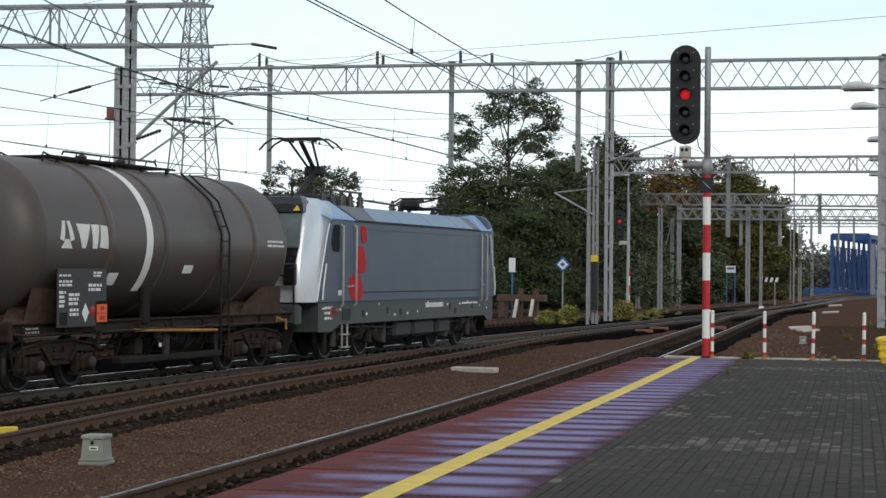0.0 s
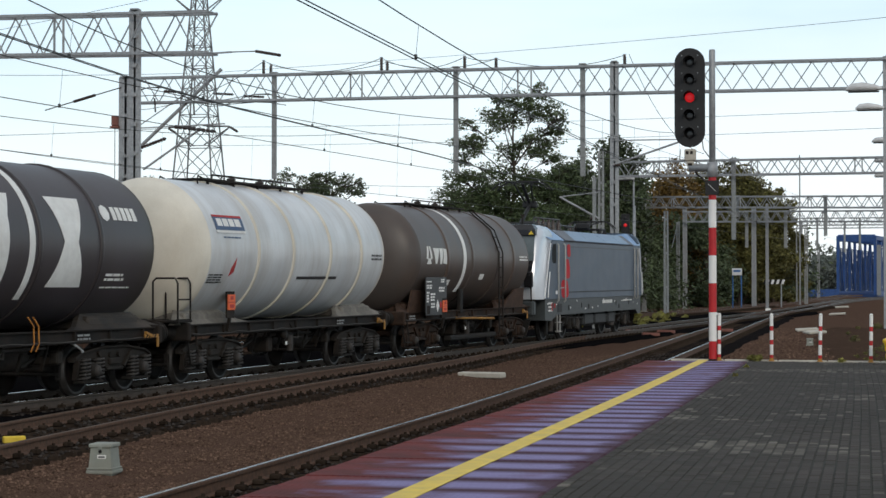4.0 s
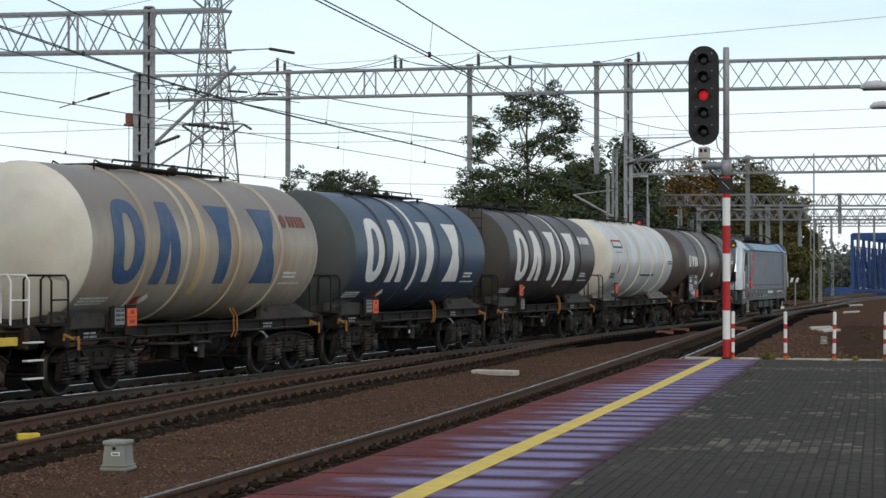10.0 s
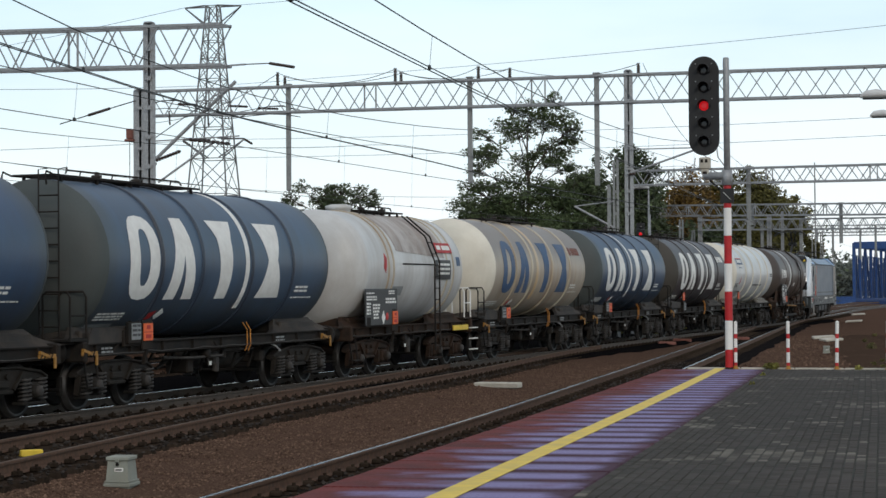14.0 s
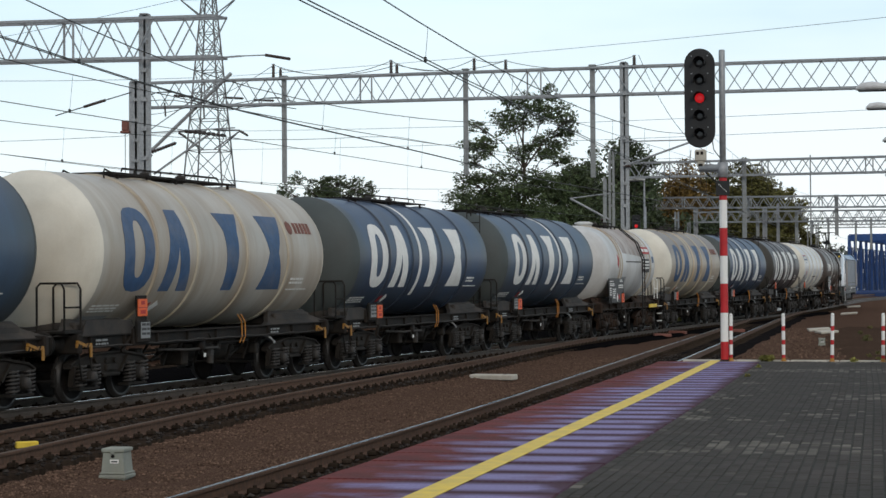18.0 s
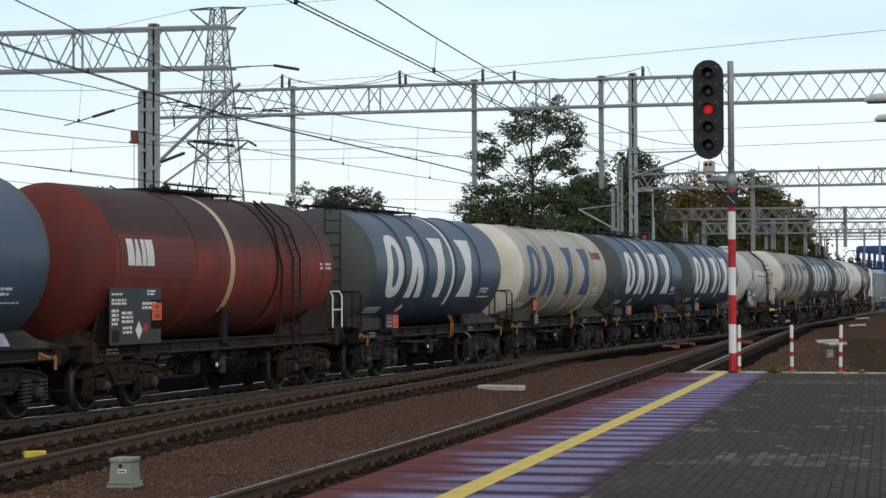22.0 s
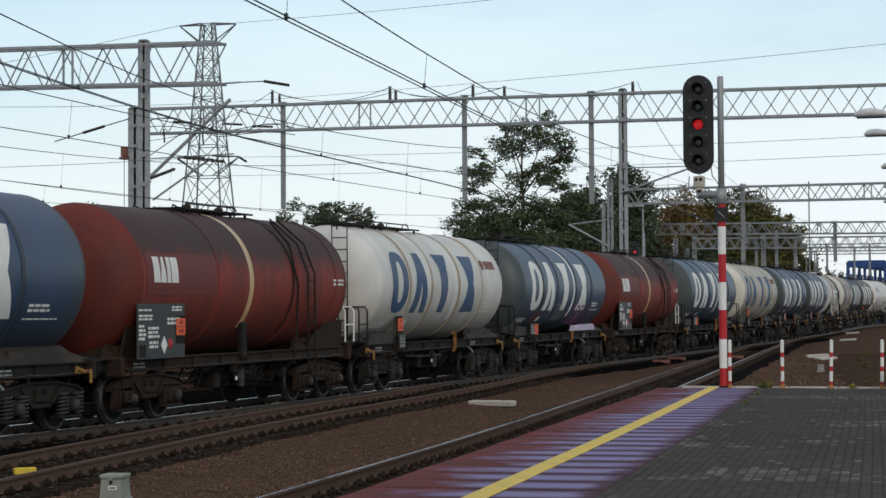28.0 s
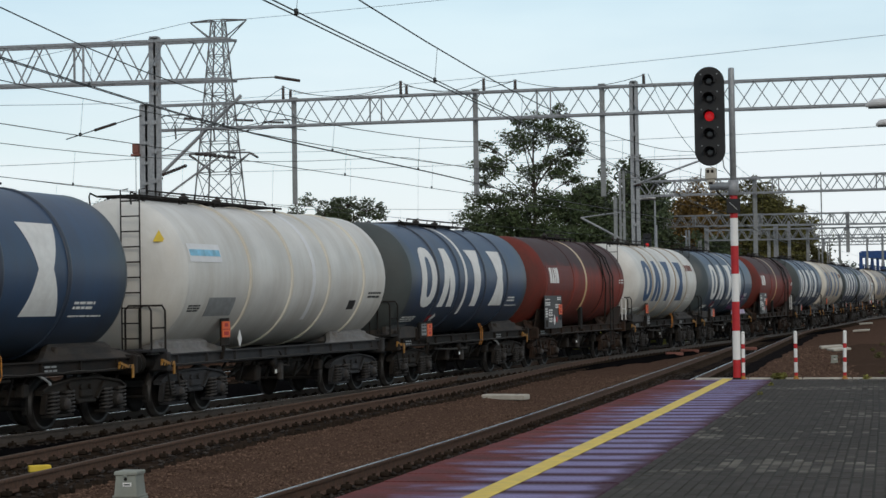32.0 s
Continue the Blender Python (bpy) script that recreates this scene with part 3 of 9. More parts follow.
def arc_table(f, y0, y1, step=0.25):
    ys = np.arange(y0, y1 + step, step)
    xs = np.array([f(y) for y in ys])
    zs = np.array([level(y) for y in ys])
    s = np.concatenate([[0], np.cumsum(np.sqrt(np.diff(xs) ** 2 + step ** 2 + np.diff(zs) ** 2))])
    return ys, xs, zs, s - np.interp(0.0, ys, s)


A_Y, A_X, A_Z, A_S = arc_table(MAIN, -200, 320)


def on_main(s):
    return Vector((np.interp(s, A_S, A_X), np.interp(s, A_S, A_Y), np.interp(s, A_S, A_Z)))


# ---- ground ----
def ground_z(x, y):
    z = level(y) - 0.34
    if y < 240:
        d = min(abs(x - MAIN(y)), abs(x - NEAR(y)) if y < 120 else 99, abs(x - CROSS(y)) if -60 < y < 70 else 99, abs(x - LEFT(y)))
        if d < 2.4:
            z += 0.09 * max(0, min(1, (2.4 - d) / 0.9))
    if x > 4 or x < -30:
        z -= 0.25
    return z + 0.04 * noise.noise((x * 0.6, y * 0.35, 0.0)) + 0.02 * noise.noise((x * 2.1, y * 1.7, 3.0))


def build_ground():
    xs = [-900, -400, -200, -120, -80, -60, -50, -42] + [-36 + 0.6 * i for i in range(71)] + [10, 16, 25, 40, 70, 130, 300, 900]
    ys = [-300, -120, -60, -30, -15] + [-5 + 0.75 * i for i in range(160)] + [116 + 3 * i for i in range(45)] + [260, 300, 380, 600, 1200, 2500]
    vs = [(x, y, ground_z(x, y) if -60 < x < 40 and y < 260 else level(y) - 0.5 - (0.6 if abs(x) > 60 else 0)) for y in ys for x in xs]
    n = len(xs)
    fs = [(j * n + i, j * n + i + 1, (j + 1) * n + i + 1, (j + 1) * n + i) for j in range(len(ys) - 1) for i in range(n - 1)]
    sh = Shape().add(vs, fs, True)
    tagged(part("ground", sh, M_GROUND, fix=False), "brown gravel and trodden earth between the tracks", "ground", kind="structure")


build_ground()


def build_soil():
    """Low heap of darker soil on the open ground past the platform's end, thinning out at its ragged rim."""
    vs, rows, cols = [], 92, 44
    for j in range(rows):
        y = 52.0 + 0.5 * j
        left = -1.0 - 1.6 * min(1.0, (y - 52.0) / 20.0) + 0.7 * noise.noise((y * 0.22, 3.0, 1.0)) + 0.3 * noise.noise((y * 0.9, 5.0, 2.0))
        for i in range(cols):
            x = left + (8.0 - left) * i / (cols - 1)
            rag = 0.8 * noise.noise((x * 0.9, y * 0.45, 4.0)) + 0.4 * noise.noise((x * 2.3, y * 1.1, 6.0))
            rim = max(0.0, min(1.0, min(i, cols - 1 - i) / 2.5, min(j, rows - 1 - j) / 9.0 + 0.45 * rag))
            vs.append((x, y, ground_z(x, y) - 0.05 + rim * (0.095 + 0.04 * noise.noise((x * 0.8, y * 0.5, 9.0)))))
    fs = [(j * cols + i, j * cols + i + 1, (j + 1) * cols + i + 1, (j + 1) * cols + i) for j in range(rows - 1) for i in range(cols - 1)]
    tagged(part("soil", Shape().add(vs, fs, True), M_SOIL, fix=False), "dark trodden soil with dry weeds past the platform end", "soil", kind="stuff")


build_soil()


# ---- tracks ----
RAIL_PROF = [(-0.07, -0.172), (0.07, -0.172), (0.07, -0.160), (0.012, -0.140), (0.010, -0.045), (0.036, -0.035), (0.036, -0.006), (0.028, 0.0),
             (-0.028, 0.0), (-0.036, -0.006), (-0.036, -0.035), (-0.010, -0.045), (-0.012, -0.140), (-0.07, -0.160)]


def rail_shapes(f, y0, y1, off):
    """Rail body and the worn running face as two shapes."""
    body, head = Shape(), Shape()
    ys = list(np.arange(y0, y1, 1.5)) + [y1]
    rings, tops = [], []
    for y in ys:
        a = heading(f, y)
        c = Vector((f(y), y, level(y)))
        r = Vector((math.cos(a), -math.sin(a), 0))
        rings.append([c + r * (off + u) + Vector((0, 0, w)) for u, w in RAIL_PROF])
        tops.append([c + r * (off + u) + Vector((0, 0, w)) for u, w in ((-0.027, -0.001), (0.027, -0.001), (0.027, 0.004), (-0.027, 0.004))])
    body.loft(rings)
    head.loft(tops)
    return body, head


def sleeper_mesh():
    s = Shape()
    s.loft([[(x, -0.13 * k, -0.32), (x, 0.13 * k, -0.32), (x, 0.10 * k, z), (x, -0.10 * k, z)] for x, k, z in
            ((-1.25, 1, -0.19), (-0.95, 1, -0.185), (-0.5, 1, -0.18), (-0.2, 0.85, -0.22), (0.2, 0.85, -0.22), (0.5, 1, -0.18), (0.95, 1, -0.185), (1.25, 1, -0.19))])
    for x in (-0.75, 0.75):
        for d in (-0.13, 0.13):
            s.box((x + d, 0, -0.145), (0.12, 0.11, 0.06), 0.012)
            s.tube((x + d * 1.1, 0, -0.13), (x + d * 1.1, 0, -0.085), 0.022, 6)
    return s.mesh("sleeper", M_SLEEPER)


SLEEPER = sleeper_mesh()


def track(name, f, y0, y1, label, near=None, top=M_RAILTOP, side=M_RAILRUST):
    t = thing(name, label=label, category="railway track", kind="structure")
    for off in (-0.7535, 0.7535):
        body, head = rail_shapes(f, y0, y1, off)
        r = part("rail", body, side, t, fix=False)
        part("running_face", head, top, r, "rail head worn by wheels", fix=False)
    rest = Shape()
    tv = [v.co.copy() for v in SLEEPER.vertices]
    tf = [tuple(p.vertices) for p in SLEEPER.polygons]
    y = max(y0, -12)
    while y < min(y1, 215):
        m = pose(f(y), y, level(y), 0, 0, -math.degrees(heading(f, y)))
        if near and near[0] < y < near[1]:
            part("sleeper", SLEEPER, None, t, m=m)
        elif y < 150:
            rest.add([m @ p for p in tv], tf)
        y += 0.6
    if rest.v:
        tagged(part("far_sleepers", rest, M_SLEEPER, t, fix=False), kind="stuff")
    return t


track("track_near", NEAR, -60, 123, "railway track beside the platform with bright worn rails", (14, 62))
track("track_main", MAIN, -180, 300, "railway track under the train with shiny rails", (20, 68), side=M_RAILGREY)
track("track_crossover", CROSS, -60, 69, "rusty railway track joining the main track", (12, 62), top=M_RAILDULL)
track("track_left", LEFT, -60, 300, "railway track beyond the train")
track("track_far_left", FARLEFT, -60, 110, "disused siding ending at a timber buffer stop", top=M_RAILGREY)

def ballast_bed(f, y0, y1, half, material, label, lift=0.0):
    """A low shoulder of ballast under one track."""
    s = Shape()
    rings = []
    for y in np.arange(y0, y1, 2.0):
        a, z = heading(f, y), level(y) - 0.185 + lift
        r = Vector((math.cos(a), -math.sin(a), 0))
        c = Vector((f(y), y, 0))
        rings.append([c + r * u + Vector((0, 0, z + w + 0.015 * noise.noise((u * 3, y * 1.3, 2)))) for u, w in ((-half - 0.5, -0.22), (-half, 0.0), (-0.9, -0.03), (0.0, -0.05), (0.9, -0.03), (half, 0.0), (half + 0.5, -0.22))])
    n = 7
    s.add([p for r in rings for p in r], [(k * n + i, k * n + i + 1, (k + 1) * n + i + 1, (k + 1) * n + i) for k in range(len(rings) - 1) for i in range(n - 1)], True)
    tagged(part("ballast_bed", s, material, fix=False), label, "ballast", kind="structure")


# the first two beds carry the train's shade in their near-black colour
ballast_bed(MAIN, -20, 130, 1.6, M_BED_SHADE, "oily ballast under the main track with the train's shade painted in", 0.022)
ballast_bed(LEFT, -20, 130, 3.7, M_BED_SHADE, "oily ballast beyond the train with shade painted in")
ballast_bed(CROSS, -20, 67, 1.0, M_BED_B, "brown ballast under the rusty track")
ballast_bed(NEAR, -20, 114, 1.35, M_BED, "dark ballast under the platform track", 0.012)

# ---- platform ----
PLAT_Z, PLAT_END = 0.61, 36.1
EDGE = spline([(-60, -3.72), (0, -3.86), (12, -3.95), (25, -4.02), (37, -4.16), (40, -4.19)])


def edge_x(y, d=0.0):
    return EDGE(y) + d


def platform_end(x):
    """The platform ends on a slight skew."""
    return 36.3 - 0.10 * (x + 4.15) - 0.02 * max(0.0, x + 2) ** 2


def build_platform():
    base = thing("platform", label="station platform of concrete with a paved top", category="platform", kind="structure")
    core = Shape()
    rings = []
    for y in (-40, 0, 12, 25, 34.4):
        x0 = edge_x(y, 0.10)
        rings.append([(x0, y, -0.5), (14, y, -0.5), (14, y, PLAT_Z - 0.09), (x0, y, PLAT_Z - 0.09)])
    x0 = edge_x(36, 0.10)
    rings.append([(x0, 36.2, -0.5), (14, 33.0, -0.5), (14, 33.0, PLAT_Z - 0.09), (x0, 36.2, PLAT_Z - 0.09)])
    core.loft(rings)
    part("wall", core, M_CONC, base, "dirty concrete platform wall")
    # edge slabs
    y, pitch = 13.465 - 27 * 0.73, 0.73
    sm = Shape().box((0, 0, -0.045), (1.86, pitch - 0.012, 0.09), 0.012)
    me = sm.mesh("edge_slab", M_SLAB)
    while y < PLAT_END - 0.1:
        part("edge_slab", me, None, base, m=pose(edge_x(y, 0.93), y, PLAT_Z + random.uniform(-0.003, 0.003), 0, random.uniform(-0.15, 0.15), -math.degrees(heading(EDGE, y))))
        y += pitch
    # yellow safety line
    line = Shape()
    ys = list(np.arange(-6, 36.2, 0.6)) + [36.2]
    rings = []
    for y in ys:
        w = 0.005 * noise.noise((y * 3.1, 0, 7))
        rings.append([(edge_x(y, 0.93 - w), y, PLAT_Z + 0.003), (edge_x(y, 1.12 + w), y, PLAT_Z + 0.003), (edge_x(y, 1.12 + w), y, PLAT_Z + 0.007), (edge_x(y, 0.93 - w), y, PLAT_Z + 0.007)])
    line.loft(rings)
    part("safety_line", line, M_YELLOW, base, "yellow painted safety line", fix=False)
    # joint bed, then paving bricks
    bed = Shape()
    bed.loft([[(edge_x(y, 1.87), y, PLAT_Z - 0.06), (9, y - (3.0 if y > 30 else 0), PLAT_Z - 0.06), (9, y - (3.0 if y > 30 else 0), PLAT_Z - 0.006), (edge_x(y, 1.87), y, PLAT_Z - 0.006)] for y in (-10, 12, 25, 36.0)])
    part("joint_bed", bed, M_MOSS, base, "mossy sand joints")
    tmpl = Shape().box((0, 0, -0.03), (0.075, 0.169, 0.06), 0.005)
    bm1, bm2 = tmpl.mesh("paving_brick", M_BRICK), tmpl.mesh("paving_brick", M_BRICK_P)
    tv, tf = np.array(tmpl.v), tmpl.f
    tf = [q for q in tf if not all(tv[i][2] < -0.05 for i in q)]
    rest = {False: Shape(), True: Shape()}
    pieces = 0
    rng = random.Random(4)
    col = 0
    while col < 90:
        u = 1.91 + 0.086 * col
        y = -2.0 + (0.086 if col % 2 else 0.0)
        while True:
            x = edge_x(y, u)
            if y > platform_end(x) - 0.25:
                break
            if x < 4.2 and x < 0.07 * abs(y) + 1.6:
                band = noise.noise((x * 0.8, y * 0.42, 1.5)) + 0.55 * noise.noise((x * 3, y * 2, 8))
                pale = (math.sin(y * 1.62 + 0.4) > 0.55 and band > -0.05 and rng.random() < 0.62) or rng.random() < 0.015
                z = PLAT_Z + 0.004 * noise.noise((x * 1.3, y * 1.1, 5)) + rng.uniform(-0.002, 0.002)
                if 11.4 < y < 13.2 and -1.9 < x < 0.3 and pieces < 280:
                    part("paving_brick", bm2 if pale else bm1, None, base, m=pose(x, y, z, rng.uniform(-0.4, 0.4), rng.uniform(-0.4, 0.4), rng.uniform(-0.5, 0.5)))
                    pieces += 1
                else:
                    rest[pale].add(tv + np.array((x, y, z)), tf)
            y += 0.172
        col += 1
    for pale, sh in rest.items():
        tagged(part("paving_bricks", sh, M_BRICK_P if pale else M_BRICK, base, "pale bricks" if pale else "dark grey bricks", fix=False), kind="stuff")
    # pale concrete strip along the end
    xs = [-3.75, -2.75, -1.75, -0.85, 0.1, 1.1, 2.2, 3.3]
    for x0, x1 in zip(xs, xs[1:]):
        y0, y1 = platform_end(x0) + 0.03, platform_end(x1) + 0.03
        part("end_kerb", Shape().bar((x0 + 0.01, y0, PLAT_Z - 0.04), (x1 - 0.01, y1, PLAT_Z - 0.04), 0.10, 0.12, 0.012), M_PALECONC, base, "pale concrete kerb")


build_platform()


# ---- the train ----
WHEEL_R = 0.46
SHARED = {}


def shared(key, make, material):
    if (key, material.name) not in SHARED:
        me = SHARED[key, material.name] = make().mesh(key, material)
        if key.startswith("mark_"):
            bm = bmesh.new()
            bm.from_mesh(me)
            bmesh.ops.remove_doubles(bm, verts=bm.verts, dist=0.0008)
            bm.to_mesh(me)
            bm.free()
        if key.endswith("wheelset"):
            # tyres ground bright by the rails
            me.materials.append(M_TREAD)
            rim = 0.385 if key == "wheelset" else 0.495
            for p in me.polygons:
                if math.hypot(p.center.x, p.center.z) > rim and abs(p.center.y) > 0.72:
                    p.material_index = 1
    return SHARED[key, material.name]


def wheel_shape():
    s = Shape()
    for side in (-1, 1):
        prof = [(-0.065, 0.10), (-0.065, 0.39), (-0.07, 0.40), (-0.07, 0.485), (-0.04, 0.485), (-0.03, 0.462), (0.065, 0.455), (0.065, 0.39), (0.025, 0.375), (0.005, 0.2), (0.045, 0.13), (0.06, 0.10), (0.06, 0.0)]
        s.lathe([(side * 0.755 + a * side, r) for a, r in prof], 28, "y")
    s.lathe([(-1.0, 0.0), (-1.0, 0.075), (-0.82, 0.085), (-0.7, 0.1), (0, 0.08), (0.7, 0.1), (0.82, 0.085), (1.0, 0.075), (1.0, 0.0)], 12, "y")
    return s


def bogie_y25(parent, x, heavy=False, iron=None):
    """Cast freight bogie: two side frames, coil springs, axle boxes, two wheelsets."""
    mt = iron or (M_FRAME_R if heavy else M_BOGIE)
    bg = part("bogie", shared("bogie_bolster", lambda: Shape().box((0, 0, 0.66), (0.42, 2.1, 0.22), 0.03).box((0, 0, 0.80), (0.5, 0.5, 0.14), 0.03).box((0.9, 0, 0.62), (0.1, 1.9, 0.14), 0.02).box((-0.9, 0, 0.62), (0.1, 1.9, 0.14), 0.02), mt), None, parent, m=pose(x, 0, 0))

    def frame_shape():
        s = Shape()
        top = [(-1.42, 0.70), (-1.2, 0.79), (-0.45, 0.88), (0.45, 0.88), (1.2, 0.79), (1.42, 0.70)]
        bot = [(-1.42, 0.62), (-1.15, 0.65), (-0.60, 0.67), (-0.36, 0.43), (0.36, 0.43), (0.60, 0.67), (1.15, 0.65), (1.42, 0.62)]
        ring = lambda y: [(a, y, z) for a, z in bot] + [(a, y, z) for a, z in reversed(top)]
        s.loft([ring(-0.07), ring(0.07)])
        s.path([(-1.42, -0.085, 0.68), (-1.2, -0.09, 0.775), (-0.45, -0.09, 0.865), (0.45, -0.09, 0.865), (1.2, -0.09, 0.775), (1.42, -0.085, 0.68)], 0.028)
        s.box((0, -0.09, 0.60), (0.40, 0.08, 0.12), 0.03).box((0, -0.09, 0.47), (0.62, 0.07, 0.06), 0.02)
        for d in (-1, 1):
            s.bar((0.62 * d, -0.10, 0.78), (0.34 * d, -0.10, 0.50), 0.05, 0.05)
            s.bar((1.30 * d, -0.06, 0.66), (1.30 * d, -0.02, 0.30), 0.06, 0.10)
            s.tube((0.16 * d, -0.12, 0.72), (0.16 * d, -0.04, 0.72), 0.05, 8)
        return s

    def spring_shape():
        return Shape().path([(0.105 * math.cos(t * 0.9), 0.105 * math.sin(t * 0.9), 0.29 + 0.0092 * t) for t in range(42)], 0.021, 5).tube((0, 0, 0.28), (0, 0, 0.68), 0.05, 8)

    def box_shape():
        s = Shape().box((0, 0, 0.46), (0.30, 0.24, 0.30), 0.05)
        s.lathe([(-0.19, 0.0), (-0.19, 0.10), (-0.15, 0.125), (0.0, 0.125)], 14, "y", (0, 0, 0.46))
        s.box((0.0, 0.0, 0.26), (0.74, 0.22, 0.05), 0.02)
        return s

    def ped_shape():
        s = Shape()
        s.plate([(-0.07, -0.06, 0.62), (0.07, -0.06, 0.62), (0.05, -0.06, 0.34), (-0.05, -0.06, 0.30)], 0.12)
        return s
    for side in (-1, 1):
        sf = part("side_frame", shared("side_frame", frame_shape, mt), None, bg, m=pose(0, side * 1.0, 0, 0, 0, 0 if side < 0 else 180))
        for ax in (-0.9, 0.9):
            part("axle_box", shared("axle_box", box_shape, mt), None, bg, m=pose(ax, side * 1.06, 0, 0, 0, 0 if side < 0 else 180))
            part("axle_cover", shared("axle_cover", lambda: Shape().lathe([(-0.235, 0.0), (-0.235, 0.07), (-0.215, 0.095), (-0.19, 0.10)], 14, "y", (0, 0, 0.46)), M_BOXCAP), None, bg, m=pose(ax, side * 1.06, 0, 0, 0, 0 if side < 0 else 180))
            if heavy:
                for d in (-0.24, 0.24):
                    part("pedestal", shared("pedestal", ped_shape, mt), None, bg, m=pose(ax + d, side * 1.04, 0, 0, 0, 0 if side < 0 else 180))
            else:
                for d in (-0.25, 0.25):
                    part("spring", shared("spring", spring_shape, M_SPRING), None, bg, m=pose(ax + d, side * 1.12, 0))
    def brake_shape():
        s = Shape()
        for ax in (-0.9, 0.9):
            for d in (-1, 1):
                for sd in (-1, 1):
                    s.box((ax + 0.545 * d, sd * 0.76, 0.46), (0.07, 0.10, 0.34), 0.02)
                    s.bar((ax + 0.56 * d, sd * 0.76, 0.62), (ax + 0.46 * d, sd * 0.80, 0.84), 0.04)
                s.tube((ax + 0.58 * d, -0.8, 0.40), (ax + 0.58 * d, 0.8, 0.40), 0.035, 6)
        s.bar((-1.5, 0.12, 0.42), (1.5, 0.12, 0.42), 0.05, 0.07)
        return s
    part("brake_rigging", shared("bogie_brakes", brake_shape, M_FRAME), None, bg)
    sets = []
    for ax in (-0.9, 0.9):
        w = part("wheelset", shared("wheelset", wheel_shape, M_WHEEL), None, bg, m=pose(ax, 0, WHEEL_R))
        sets.append((w, ax))
    return sets


def tank_point(x, a, r, zc):
    """A point on the side towards the platform: x along, a metres round the barrel from mid-height."""
    return Vector((x, -r * math.cos(a / r), zc + r * math.sin(a / r)))


def tank_quads(s, quads, r, zc, n=6):
    """Painted patches that follow the barrel; each quad is four (x, a) corners, two lower then two upper."""
    m = 6
    for (x0, a0), (x1, a1), (x2, a2), (x3, a3) in quads:
        vs, fs = [], []
        w = 2 * (m + 1)
        for k in range(n + 1):
            t = k / n
            xl, al, xr, ar = x0 + (x3 - x0) * t, a0 + (a3 - a0) * t, x1 + (x2 - x1) * t, a1 + (a2 - a1) * t
            for rr in (r + 0.001, r + 0.007):
                vs += [tank_point(xl + (xr - xl) * j / m, al + (ar - al) * j / m, rr, zc) for j in range(m + 1)]
        for k in range(n):
            b, c = k * w, (k + 1) * w
            fs += [(b + m + 1 + j, b + m + 2 + j, c + m + 2 + j, c + m + 1 + j) for j in range(m)]
            fs += [(b, b + m + 1, c + m + 1, c), (b + w - 1, b + m, c + m, c + w - 1)]
        for b in (0, n * w):
            fs += [(b + j, b + j + 1, b + m + 2 + j, b + m + 1 + j) for j in range(m)]
        s.add(vs, fs)
    return s


def rect(x0, x1, a0, a1):
    return ((x0, a0), (x1, a0), (x1, a1), (x0, a1))


def big_mark(kind, h, w):
    """Plain painted shapes: oval ring, open wedge, slim bar and hourglass."""
    hh, q = h / 2, w / 2
    t = 0.36 * w
    if kind == 0:
        q4 = []
        for k in range(20):
            c = []
            for t0 in (2 * math.pi * k / 20, 2 * math.pi * (k + 1) / 20):
                c.append((math.copysign(abs(math.cos(t0)) ** 0.75, math.cos(t0)), math.copysign(abs(math.sin(t0)) ** 0.75, math.sin(t0))))
            (c0, s0), (c1, s1) = c
            q4.append(((q * c0 * 0.34, hh * s0 * 0.66), (q * c0, hh * s0), (q * c1, hh * s1), (q * c1 * 0.34, hh * s1 * 0.66)))
        return q4
    if kind == 1:
        e = 0.0006
        return [((-q, -hh), (-q + t, -hh), (-e, 0.1 * hh), (-0.2 * w, hh)), ((q - t, -hh), (q, -hh), (0.2 * w, hh), (e, 0.1 * hh)), ((-e, 0.1 * hh), (e, 0.1 * hh), (0.2 * w, hh), (-0.2 * w, hh))]
    if kind == 2:
        return [((-t * 0.55, -hh), (t * 0.55, -hh), (t * 0.75, 0.5 * hh), (-t * 0.75, 0.5 * hh)), ((-t * 0.75, 0.5 * hh), (t * 0.75, 0.5 * hh), (q * 0.95, hh), (-q * 0.95, hh))]
    return [((-q, -hh), (q, -hh), (0.2 * w, 0), (-0.2 * w, 0)), ((-0.2 * w, 0), (0.2 * w, 0), (q, hh), (-q, hh))]


def tank_shape(r, zc, x0, x1, dish, what):
    prof = [(x0, 0.0)] + [(x0 + dish * (1 - math.cos(k / 8 * math.pi / 2)), r * math.sin(k / 8 * math.pi / 2)) for k in range(1, 9)]
    if what == "rear":
        return Shape().lathe(prof, 48, "x", (0, 0, zc))
    if what == "front":
        return Shape().lathe([(x1 - dish * (1 - math.cos(k / 8 * math.pi / 2)), r * math.sin(k / 8 * math.pi / 2)) for k in range(8, 0, -1)] + [(x1, 0.0)], 48, "x", (0, 0, zc))
    n = 12
    return Shape().lathe([(x0 + dish - 0.002 + (x1 - x0 - 2 * dish) * k / n, r - (0.004 if k in (0, n) else 0.0)) for k in range(n + 1)], 48, "x", (0, 0, zc))


def ring_shape(x, w, r, zc, h):
    return Shape().lathe([(x - w / 2, r - 0.01), (x - w / 2, r + h * 0.7), (x - w * 0.3, r + h), (x + w * 0.3, r + h), (x + w / 2, r + h * 0.7), (x + w / 2, r - 0.01)], 48, "x", (0, 0, zc))


